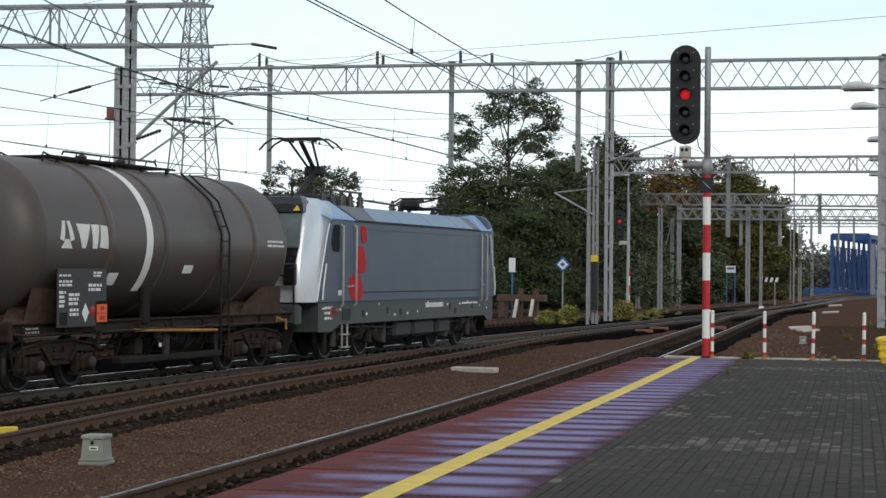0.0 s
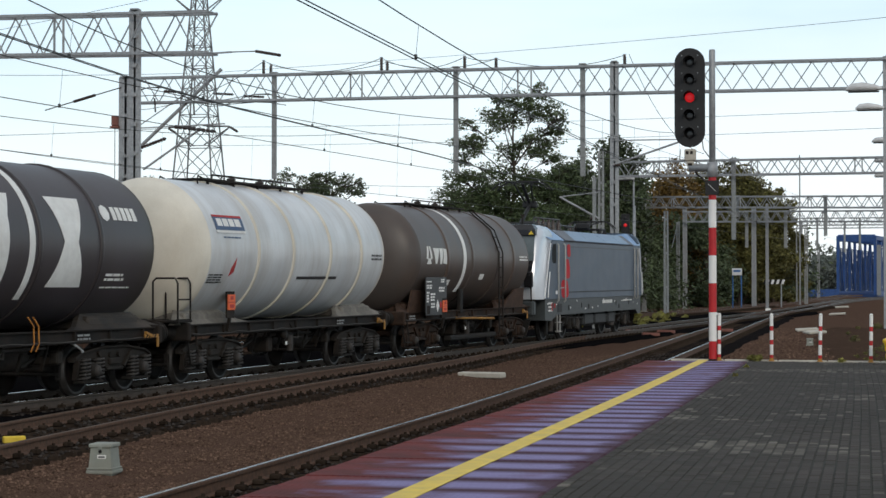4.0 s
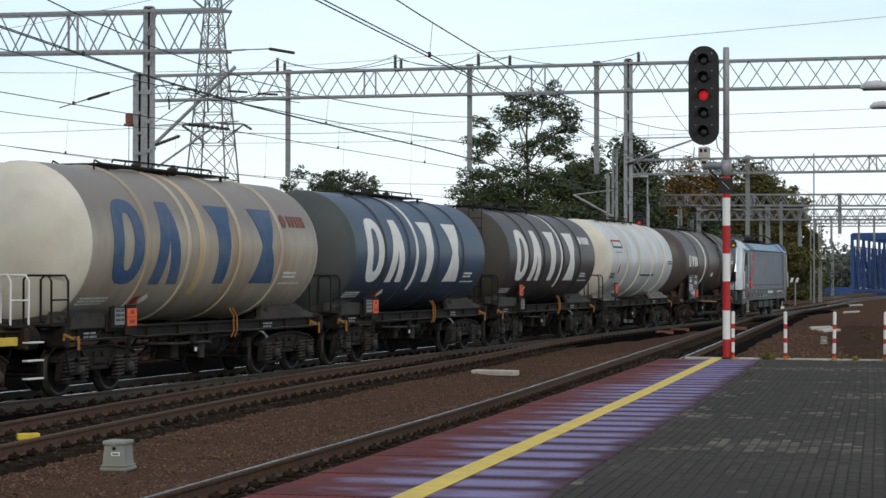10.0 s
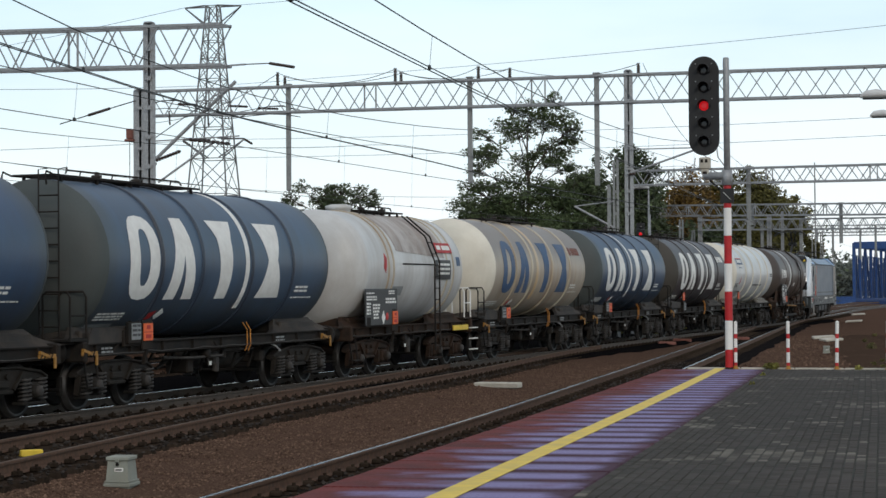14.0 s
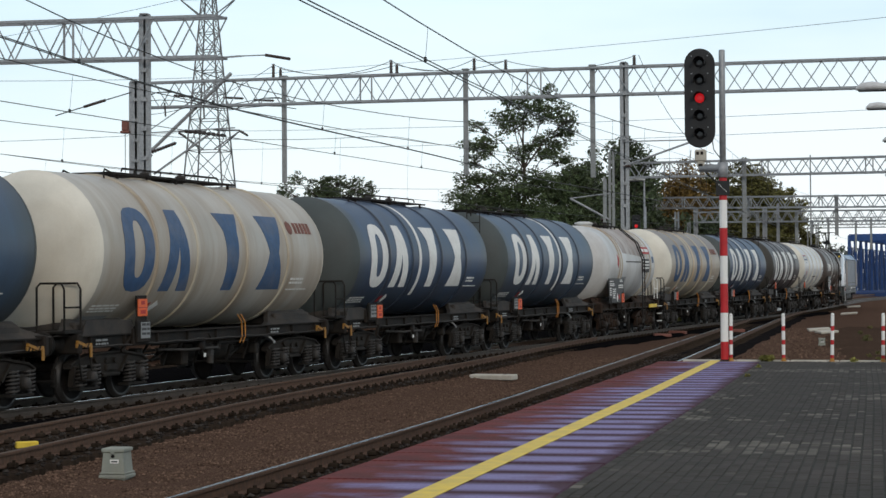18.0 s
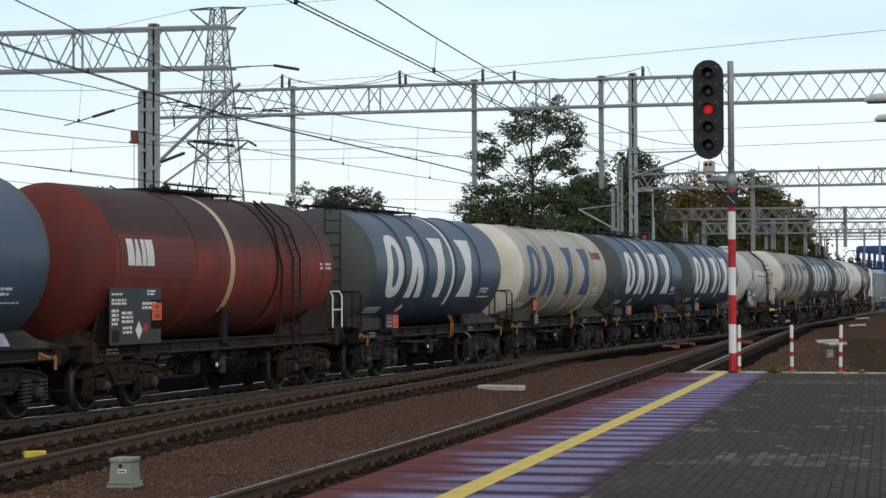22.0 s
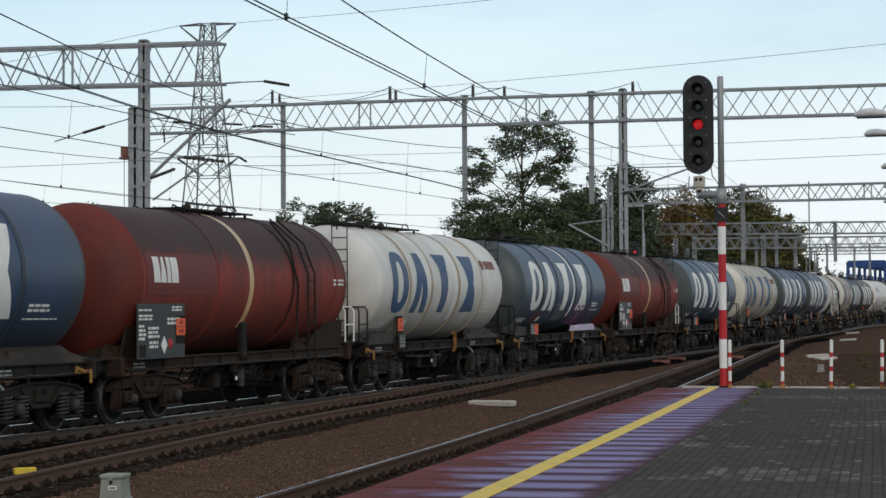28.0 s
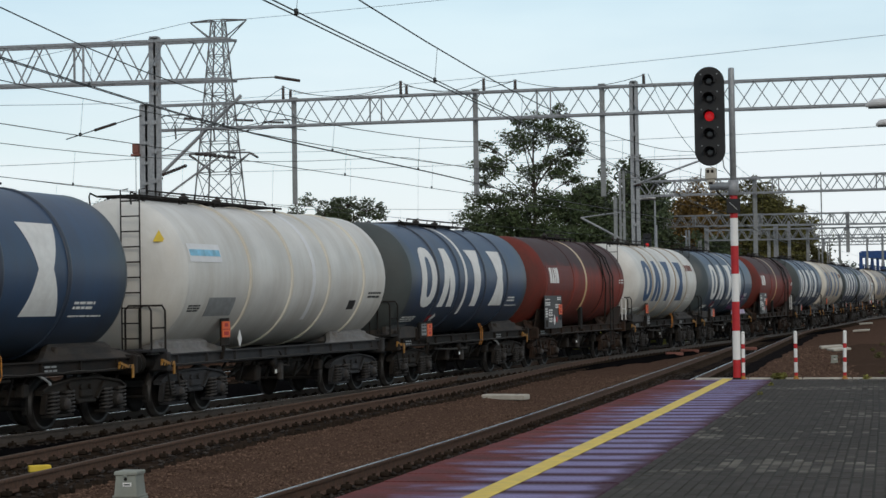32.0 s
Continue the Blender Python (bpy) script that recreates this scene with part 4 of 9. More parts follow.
def lines_shape(x0, a0, w, rows, r, zc, h=0.05, gap=0.045, seed=1):
    """Small unreadable lettering as plain bars."""
    rng = random.Random(seed)
    s = Shape()
    q = []
    for k in range(rows):
        x = x0
        while x < x0 + w - 0.05:
            d = rng.uniform(0.06, 0.25)
            q.append(rect(x, min(x + d, x0 + w), a0 - k * (h + gap) - h, a0 - k * (h + gap)))
            x += d + 0.04
    return tank_quads(s, q, r, zc, 2)


def flat_lines(x0, z0, w, rows, y, h=0.04, gap=0.035, seed=1):
    rng = random.Random(seed)
    s = Shape()
    for k in range(rows):
        x = x0
        while x < x0 + w - 0.04:
            d = min(rng.uniform(0.05, 0.2), x0 + w - x)
            s.box((x + d / 2, y, z0 - k * (h + gap) - h / 2), (d, 0.006, h), 0.001)
            x += d + 0.035
    return s


class Wagon:
    def __init__(self, label, paint, length=12.5, pivot=8.4, r=1.47, zc=2.69, tank=(-5.6, 5.5), dish=0.5, heavy=False, ends=None, group="tank wagons of the train", frame_paint=None, saddle_paint=None):
        self.ob = thing("tank_wagon", label=label, category="tank wagon", group=group)
        self.len, self.pivot, self.r, self.zc, self.tank, self.heavy, self.paint = length, pivot, r, zc, tank, heavy, paint
        ob = self.ob
        fm = frame_paint or (M_FRAME_R if heavy else M_FRAME)
        self.fm = fm
        part("barrel", shared("barrel_%s_%s" % (r, tank), lambda: tank_shape(r, zc, *tank, dish, "barrel"), paint), None, ob)
        part("rear_end", shared("rear_end_%s_%s" % (r, tank), lambda: tank_shape(r, zc, *tank, dish, "rear"), ends or paint), None, ob, "domed tank end")
        part("front_end", shared("front_end_%s_%s" % (r, tank), lambda: tank_shape(r, zc, *tank, dish, "front"), ends or paint), None, ob, "domed tank end")
        hl = length / 2 - 0.62
        # underframe
        for side in (-1, 1):
            def sole():
                s = Shape().box((0, 0, 1.08), (2 * hl, 0.09, 0.20), 0.015).box((0, 0, 1.185), (2 * hl, 0.22, 0.03), 0.008).box((0, 0, 0.975), (2 * hl - 0.6, 0.22, 0.03), 0.008)
                for x in np.linspace(-hl + 0.5, hl - 0.5, 9):
                    s.box((x, 0, 1.08), (0.03, 0.2, 0.19), 0.004)
                return s
            part("sole_bar", shared("sole_bar_%s" % length, sole, fm), None, ob, m=pose(0, side * 1.12, 0))
        for end in (-1, 1):
            part("headstock", shared("headstock", lambda: Shape().box((0, 0, 1.06), (0.14, 2.62, 0.36), 0.03).box((0.1, 0, 1.06), (0.12, 0.5, 0.3), 0.03), fm), None, ob, m=pose(end * (hl + 0.02), 0, 0, 0, 0, 0 if end > 0 else 180))
            for side in (-1, 1):
                def buf():
                    return Shape().lathe([(0, 0.0), (0, 0.16), (0.05, 0.16), (0.06, 0.11), (0.34, 0.10), (0.34, 0.075), (0.50, 0.075), (0.53, 0.22), (0.575, 0.225), (0.60, 0.18), (0.61, 0.0)], 16, "x", (0, 0, 1.06))
                part("buffer", shared("buffer", buf, M_FRAME), None, ob, m=pose(end * (hl + 0.05), side * 0.875, 0, 0, 0, 0 if end > 0 else 180))
            part("coupling", shared("coupling", lambda: Shape().path([(0.1, 0, 1.0), (0.35, 0, 0.92), (0.6, 0, 0.95), (0.72, 0, 1.0)], 0.045).tube((0.3, -0.12, 0.95), (0.3, 0.12, 0.95), 0.05).path([(0.1, 0.25, 0.9), (0.3, 0.27, 0.6), (0.55, 0.2, 0.55), (0.7, 0.1, 0.75)], 0.03), M_FRAME), None, ob, m=pose(end * hl, 0, 0, 0, 0, 0 if end > 0 else 180))
            # saddle over each bogie
            def saddle():
                s = Shape()
                for side in (-1, 1):
                    zt = zc - math.sqrt(r * r - 0.82 ** 2) + 0.02
                    pts = [(-1.8, side * 1.14, 1.20), (1.8, side * 1.14, 1.20), (1.5, side * 1.06, 1.25), (1.15, side * 0.90, 1.36), (0.95, side * 0.82, zt), (-0.95, side * 0.82, zt), (-1.15, side * 0.90, 1.36), (-1.5, side * 1.06, 1.25)]
                    s.loft([[Vector(p) for p in pts], [Vector(p) - Vector((0, side * 0.10, 0)) for p in pts]])
                s.box((0, 0, 1.30), (1.9, 2.0, 0.25), 0.04)
                return s
            part("saddle", shared("saddle_%s" % r, saddle, saddle_paint or (fm if heavy or frame_paint else M_SADDLE)), None, ob, m=pose(end * (pivot / 2 + 0.15), 0, 0))
        part("centre_sill", shared("centre_sill_%s" % length, lambda: Shape().box((0, 0, 1.02), (2 * hl, 0.5, 0.26), 0.02), M_FRAME), None, ob)

        def gear():
            s = Shape().lathe([(-0.9, 0.0), (-0.9, 0.16), (-0.84, 0.19), (0.1, 0.19), (0.16, 0.16), (0.16, 0.0)], 14, "x", (0.4, -0.35, 0.72))
            s.path([(-2.6, -0.3, 0.55), (-0.6, -0.25, 0.6), (1.5, -0.25, 0.6), (2.6, -0.3, 0.55)], 0.03)
            s.box((-0.9, -0.7, 0.66), (0.28, 0.5, 0.34), 0.03).box((0.2, -0.95, 0.86), (2.4, 0.06, 0.06), 0.01)
            for x in (-1.6, -0.2, 1.3, 2.1):
                s.bar((x, -0.95, 1.0), (x, -0.8, 0.5), 0.05)
            return s
        part("brake_gear", shared("brake_gear", gear, M_FRAME), None, ob)

        def tank_air():
            return Shape().lathe([(-0.55, 0.0), (-0.53, 0.12), (-0.45, 0.20), (0.45, 0.20), (0.53, 0.12), (0.55, 0.0)], 18, "x").box((-0.3, 0, 0.2), (0.06, 0.44, 0.12), 0.01).box((0.3, 0, 0.2), (0.06, 0.44, 0.12), 0.01)
        part("air_reservoir", shared("air_reservoir", tank_air, M_BOGIE), None, ob, "dark air reservoir", m=pose(1.35, -0.55, 0.70))

        def valve():
            s = Shape().box((0, 0, 0), (0.24, 0.22, 0.30), 0.05).tube((0, -0.06, -0.26), (0, -0.06, -0.10), 0.07, 10).tube((-0.2, 0, 0.06), (0.2, 0, 0.06), 0.05, 8)
            s.path([(0.15, -0.05, 0.05), (0.34, -0.12, 0.02), (0.46, -0.05, 0.22)], 0.02).path([(-0.15, -0.05, -0.05), (-0.3, -0.1, -0.1), (-0.5, -0.05, 0.12)], 0.02)
            return s
        part("brake_valve", shared("brake_valve", valve, M_BOXCAP), None, ob, "dusty brake valve", m=pose(0.15, -0.92, 0.74))
        part("outlet_valve", shared("outlet_valve", lambda: Shape().lathe([(0.0, 0.0), (0.0, 0.10), (0.05, 0.12), (0.12, 0.09), (0.30, 0.08), (0.34, 0.14), (0.40, 0.14), (0.42, 0.0)], 14, "y").box((0, 0.3, 0.14), (0.2, 0.16, 0.26), 0.04).path([(0.1, 0.1, 0.1), (0.24, 0.02, 0.22), (0.34, -0.02, 0.10)], 0.02), M_FRAME), None, ob, m=pose(-0.55, -1.18, 0.88))

        def rods():
            s = Shape()
            for x0, x1, y, z in ((-3.1, -0.6, -0.72, 0.78), (0.6, 3.1, -0.66, 0.74), (-2.4, 2.4, -0.98, 0.93)):
                s.tube((x0, y, z), (x1, y, z + 0.05), 0.022, 6)
            for x in (-2.5, -1.9, -1.1, 0.7, 1.9, 2.5):
                s.bar((x, -0.98, 0.98), (x + 0.08, -0.70, 0.62), 0.035, 0.035)
            s.bar((-2.1, -0.8, 0.62), (-1.3, -0.8, 0.86), 0.06, 0.04).bar((1.5, -0.75, 0.58), (2.3, -0.75, 0.84), 0.06, 0.04)
            s.box((2.35, -0.95, 0.72), (0.2, 0.18, 0.24), 0.03).box((-2.9, -0.9, 0.80), (0.26, 0.2, 0.18), 0.03)
            return s
        part("brake_rod", shared("brake_rod", rods, M_BOGIE), None, ob)
        part("valve_tag", shared("valve_tag", lambda: Shape().box((0, 0, 0), (0.10, 0.012, 0.08), 0.003), M_MARK_W), None, ob, "small white tag", m=pose(-0.25, -1.06, 0.66))
        part("step_iron", shared("step_iron", lambda: Shape().path([(-0.2, -1.16, 0.98), (-0.2, -1.24, 0.42), (0.2, -1.24, 0.42), (0.2, -1.16, 0.98)], 0.02).box((0, -1.24, 0.42), (0.42, 0.16, 0.025), 0.006), M_FRAME), None, ob, m=pose(-length / 2 + 0.95, 0, 0))
        part("frame_cable", shared("frame_cable_%s" % length, lambda: Shape().path([(-hl + 0.2 + (2 * hl - 0.4) * k / 24, -1.235, 1.02 - 0.035 * abs(math.sin(k * 1.9))) for k in range(25)], 0.014, 5), M_BOXCAP), None, ob)
        if heavy and length > 11:
            for end in (-1, 1):
                for side in (-1, 1):
                    pts = [(3.3, 1.14, 1.20), (5.42, 1.14, 1.20), (5.30, 1.22, 1.80), (4.3, 1.21, 1.76), (3.75, 1.18, 1.52)]
                    part("end_bracket", Shape().loft([[Vector((end * a, side * b, c)) for a, b, c in pts], [Vector((end * a, side * (b - 0.05), c)) for a, b, c in pts]]), saddle_paint or fm, ob, "slanting bracket plate")
        self.sets = []
        for end in (-1, 1):
            self.sets += bogie_y25(ob, end * pivot / 2, heavy, frame_paint)

    def rings(self, xs, material, h=0.035, w=0.11):
        for x in xs:
            part("stiffening_ring", shared("ring_%s_%.2f_%.2f" % (self.r, x, h), lambda: ring_shape(x, w, self.r, self.zc, h), material), None, self.ob)

    def stripe(self, x, material=M_MARK_W, w=0.13):
        part("painted_stripe", shared("stripe_%s_%.2f" % (self.r, x), lambda: tank_quads(Shape(), [rect(x - w / 2, x + w / 2, -1.02, 2.3)], self.r, self.zc, 26), material), None, self.ob, "white painted band round the barrel")

    def marks(self, xs, material, h=1.64, w=1.16, a=0.05):
        for k, x in enumerate(xs):
            q = [tuple((x + u, a + v) for u, v in quad) for quad in big_mark(k, h, w)]
            part("painted_mark", shared("mark_%d_%.2f_%s" % (k, x, self.r), lambda: tank_quads(Shape(), q, self.r, self.zc, 8), material), None, self.ob, "large painted mark on the barrel")

    def patch(self, name, x0, x1, a0, a1, material, label=""):
        part(name, tank_quads(Shape(), [rect(x0, x1, a0, a1)], self.r, self.zc, 5), material, self.ob, label)

    def text(self, x0, a0, w, rows, material=M_MARK_W, seed=1, h=0.05):
        part("small_lettering", shared("lines_%s_%s_%s_%s_%s" % (x0, a0, w, rows, seed), lambda: lines_shape(x0, a0, w, rows, self.r, self.zc, h, h * 0.8, seed), material), None, self.ob)

    def company_line(self, x0, a0, material, h=0.26, n=5):
        """A round symbol and a row of plain blocks."""
        disc = []
        for k in range(8):
            t0, t1 = 2 * math.pi * k / 8, 2 * math.pi * (k + 1) / 8
            disc.append(((x0, a0), (x0 + 0.62 * h * math.cos(t0), a0 + 0.62 * h * math.sin(t0)), (x0 + 0.62 * h * math.cos(t1), a0 + 0.62 * h * math.sin(t1)), (x0, a0)))
        part("company_symbol", tank_quads(Shape(), disc, self.r, self.zc, 2), material, self.ob)
        for k in range(n):
            x = x0 + 0.26 + 0.19 * k
            part("company_block", shared("company_block_%.2f_%.2f_%s" % (x, a0, self.r), lambda: tank_quads(Shape(), [rect(x, x + 0.14, a0 - h / 2, a0 + h / 2)], self.r, self.zc, 2), material), None, self.ob)

    def walkway(self, x0, x1):
        zt = self.zc + self.r

        def grate():
            s = Shape()
            for y in (-0.42, 0.42):
                s.bar((x0, y, zt + 0.05), (x1, y, zt + 0.05), 0.04, 0.04)
            for y in np.linspace(-0.34, 0.34, 5):
                s.bar((x0, y, zt + 0.06), (x1, y, zt + 0.06), 0.03, 0.02)
            for x in np.arange(x0, x1, 0.22):
                s.bar((x, -0.42, zt + 0.055), (x, 0.42, zt + 0.055), 0.02, 0.03)
            for x in np.linspace(x0 + 0.3, x1 - 0.3, 5):
                for y in (-0.38, 0.38):
                    s.bar((x, y, zt - 0.10), (x, y, zt + 0.04), 0.05)
            return s
        part("roof_walkway", shared("walkway_%s_%s_%s" % (x0, x1, self.r), grate, M_FRAME), None, self.ob)

        def hatch():
            return Shape().lathe([(0.0, 0.0), (0.0, 0.24), (0.07, 0.24), (0.08, 0.28), (0.12, 0.28), (0.14, 0.24), (0.16, 0.08), (0.16, 0.0)], 20, "z", (0, 0, zt - 0.06))
        part("hatch", shared("hatch_%s" % self.r, hatch, M_FRAME), None, self.ob, m=pose((x0 + x1) / 2, 0, 0))

        def hoop():
            return Shape().path([(0.0, 0, zt + 0.04), (-0.30, 0, zt + 0.10), (-0.34, 0, zt + 0.02), (-0.30, 0, zt - 0.14)], 0.018)
        for y in (-0.44, 0.44):
            part("grab_hoop", shared("grab_hoop_%s" % self.r, hoop, M_FRAME), None, self.ob, m=pose(x0, y, 0))

        def folded():
            s = Shape().path([(x0 + 0.5, -0.36, zt + 0.10), (x0 + 0.55, -0.36, zt + 0.16), (x1 - 0.8, -0.36, zt + 0.17), (x1 - 0.7, -0.36, zt + 0.10)], 0.018)
            for x in np.linspace(x0 + 1.0, x1 - 1.2, 4):
                s.tube((x, -0.36, zt + 0.06), (x + 0.05, -0.36, zt + 0.17), 0.014, 5)
            return s
        part("folded_rail", shared("folded_rail_%s_%s_%s" % (x0, x1, self.r), folded, M_FRAME), None, self.ob)
        for x in ((x0 + x1) / 2 - 0.8, (x0 + x1) / 2 + 0.75):
            part("vent_valve", shared("vent_valve_%s" % self.r, lambda: Shape().lathe([(0.0, 0.0), (0.0, 0.07), (0.14, 0.07), (0.15, 0.10), (0.19, 0.10), (0.21, 0.04), (0.26, 0.03), (0.26, 0.0)], 12, "z", (0, -0.1, zt - 0.04)), M_BOXCAP), None, self.ob, m=pose(x, 0, 0))

    def ladder(self, x, side=-1, top=None, foot=0.5, lean=0.0):
        zt = top or self.zc + self.r * 0.75

        def lad():
            s = Shape()
            r, zc = self.r, self.zc
            pts = [(0, -(r + 0.12), foot), (0, -(r + 0.12), zc + 0.2), (0, -(r * 0.9), zc + r * 0.6), (0, -(r * 0.45), zc + r * 0.98)]
            for d in (-0.19, 0.19):
                s.path([(d + p[0], p[1], p[2]) for p in pts], 0.022)
            z = foot + 0.12
            while z < zc + 0.9:
                y = -(r + 0.12) if z < zc + 0.2 else -(r + 0.12) + (z - zc - 0.2) * 0.35
                s.tube((-0.19, y, z), (0.19, y, z), 0.014, 6)
                z += 0.3
            return s
        part("ladder", shared("ladder_%s" % self.r, lad, M_FRAME), None, self.ob, m=pose(x, 0, 0))

    def end_rail(self, x, material=M_FRAME, tall=False):
        """End platform with looped handrails."""
        def pl():
            s = Shape().box((0, 0, 1.27), (0.62, 2.5, 0.05), 0.01)
            for k in range(6):
                s.bar((-0.3, -1.2 + 0.48 * k, 1.30), (0.3, -1.2 + 0.48 * k, 1.30), 0.03)
            return s

        def hr():
            s = Shape()
            for dx in (-0.28, 0.28):
                s.path([(dx, -1.22, 1.27), (dx, -1.22, 2.02), (dx, -1.16, 2.12), (dx, -0.75, 2.12), (dx, -0.68, 2.05), (dx, -0.68, 1.27)], 0.02)
            s.tube((-0.28, -1.22, 1.7), (0.28, -1.22, 1.7), 0.016)
            return s
        part("end_platform", shared("end_platform", pl, self.fm), None, self.ob, m=pose(x, 0, 0))
        part("handrail", shared("handrail", hr, material), None, self.ob, m=pose(x, 0, 0))

    def end_ladder(self, x):
        def lad():
            s = Shape()
            for y in (-0.75, -0.35):
                s.path([(0, y, 1.3), (0, y, self.zc + self.r + 0.12), (0.3, y, self.zc + self.r + 0.16)], 0.014)
            for k in range(10):
                s.tube((0, -0.75, 1.5 + 0.29 * k), (0, -0.35, 1.5 + 0.29 * k), 0.014)
            return s
        part("end_ladder", shared("end_ladder_%s" % self.r, lad, M_FRAME), None, self.ob, m=pose(x, 0, 0))

    def hazard(self, x, z=1.62, y=-1.30):
        p = part("hazard_plate", shared("hazard_plate", lambda: Shape().box((0, 0, 0), (0.36, 0.02, 0.32), 0.01), M_ORANGE), None, self.ob, "orange hazard plate", m=pose(x, y, z))
        part("plate_lettering", shared("plate_lettering", lambda: Shape().box((0, -0.012, 0.09), (0.14, 0.006, 0.07), 0.004).box((0, -0.012, -0.08), (0.2, 0.006, 0.07), 0.004).box((0, -0.012, 0), (0.35, 0.006, 0.015), 0.002), M_MARK_R), None, p)
        part("plate_bracket", shared("plate_bracket", lambda: Shape().box((0, 0.03, -0.05), (0.40, 0.03, 0.55), 0.01).bar((0, 0.04, -0.3), (0, 0.1, -0.6), 0.06), M_FRAME), None, self.ob, m=pose(x, y, z))

    def board(self, x, z, w, h, y=-1.36, seed=1, red=True, hz=True):
        """Dark lettered data board hung from the sole bar."""
        b = part("data_board", Shape().box((x, y, z), (w, 0.03, h), 0.01), M_PLATE, self.ob, "dark board with white lettering")
        rng = random.Random(seed)
        x0, z1 = x - w / 2, z + h / 2
        # blocks of writing: place in the board (0 to 1), width, rows, height of the bars
        for k, (u, v, wd, rows, bh) in enumerate(((0.03, 0.10, 0.26, 1, 0.035), (0.03, 0.20, 0.30, 2, 0.04), (0.03, 0.38, 0.14, 4, 0.05), (0.22, 0.42, 0.22, 3, 0.05),
                                                  (0.24, 0.68, 0.18, 2, 0.05), (0.72, 0.05, 0.2, 2, 0.035), (0.62, 0.26, 0.32, 2, 0.05))):
            part("small_lettering", flat_lines(x0 + u * w, z1 - v * h, wd * w * rng.uniform(0.85, 1.05), rows, y - 0.017, bh, bh * 0.55, seed + k), M_MARK_W, b)
        dx, dz = x + 0.10, z - 0.26
        part("diamond_label", Shape().plate([(dx - 0.13, y - 0.018, dz), (dx, y - 0.018, dz + 0.17), (dx + 0.13, y - 0.018, dz), (dx, y - 0.018, dz - 0.17)], 0.004), M_MARK_W, b)
        part("dark_field", Shape().box((x0 + 0.2, y - 0.016, z - 0.36), (0.26, 0.006, 0.22), 0.002), M_FRAME, b)
        if red:
            part("red_spot", Shape().lathe([(-0.022, 0.0), (-0.022, 0.09), (-0.012, 0.1)], 12, "y", (x + 0.36, y, z - 0.24)), M_MARK_R, b, "faded red spot")
        if hz:
            self.hazard(x + w / 2 - 0.20, z - 0.28 if hz is True else z + hz, y - 0.03)

    def hoses(self, x):
        def h():
            s = Shape()
            for d in (0, 0.16):
                s.path([(d, -1.2, 1.45), (d + 0.12, -1.24, 1.30), (d + 0.14, -1.24, 1.0), (d + 0.10, -1.2, 0.86)], 0.015)
            return s
        part("drain_hose", shared("drain_hose", h, M_HOSE), None, self.ob, "orange drain hoses", m=pose(x, 0, 0))

    def yellow_bracket(self, x):
        part("coupler_bracket", shared("coupler_bracket", lambda: Shape().box((0, -1.28, 1.03), (0.55, 0.03, 0.07), 0.01).box((0.24, -1.29, 0.92), (0.07, 0.03, 0.2), 0.01).bar((-0.25, -1.29, 1.10), (0.05, -1.29, 1.02), 0.05), M_YBRACKET), None, self.ob, m=pose(x, 0, 0))
        for k in range(4):
            part("bracket_slash", shared("bracket_slash", lambda: Shape().bar((-0.03, -1.299, 0.995), (0.03, -1.299, 1.065), 0.006, 0.03), M_FRAME), None, self.ob, "black slash", m=pose(x - 0.20 + 0.11 * k, 0, 0))

    def chalk(self, x, seed=1):
        part("frame_lettering", shared("frame_lettering_%d" % seed, lambda: flat_lines(0, 1.12, 0.45, 2, -1.24, 0.035, 0.03, seed), M_MAST), None, self.ob, m=pose(x, 0, 0))


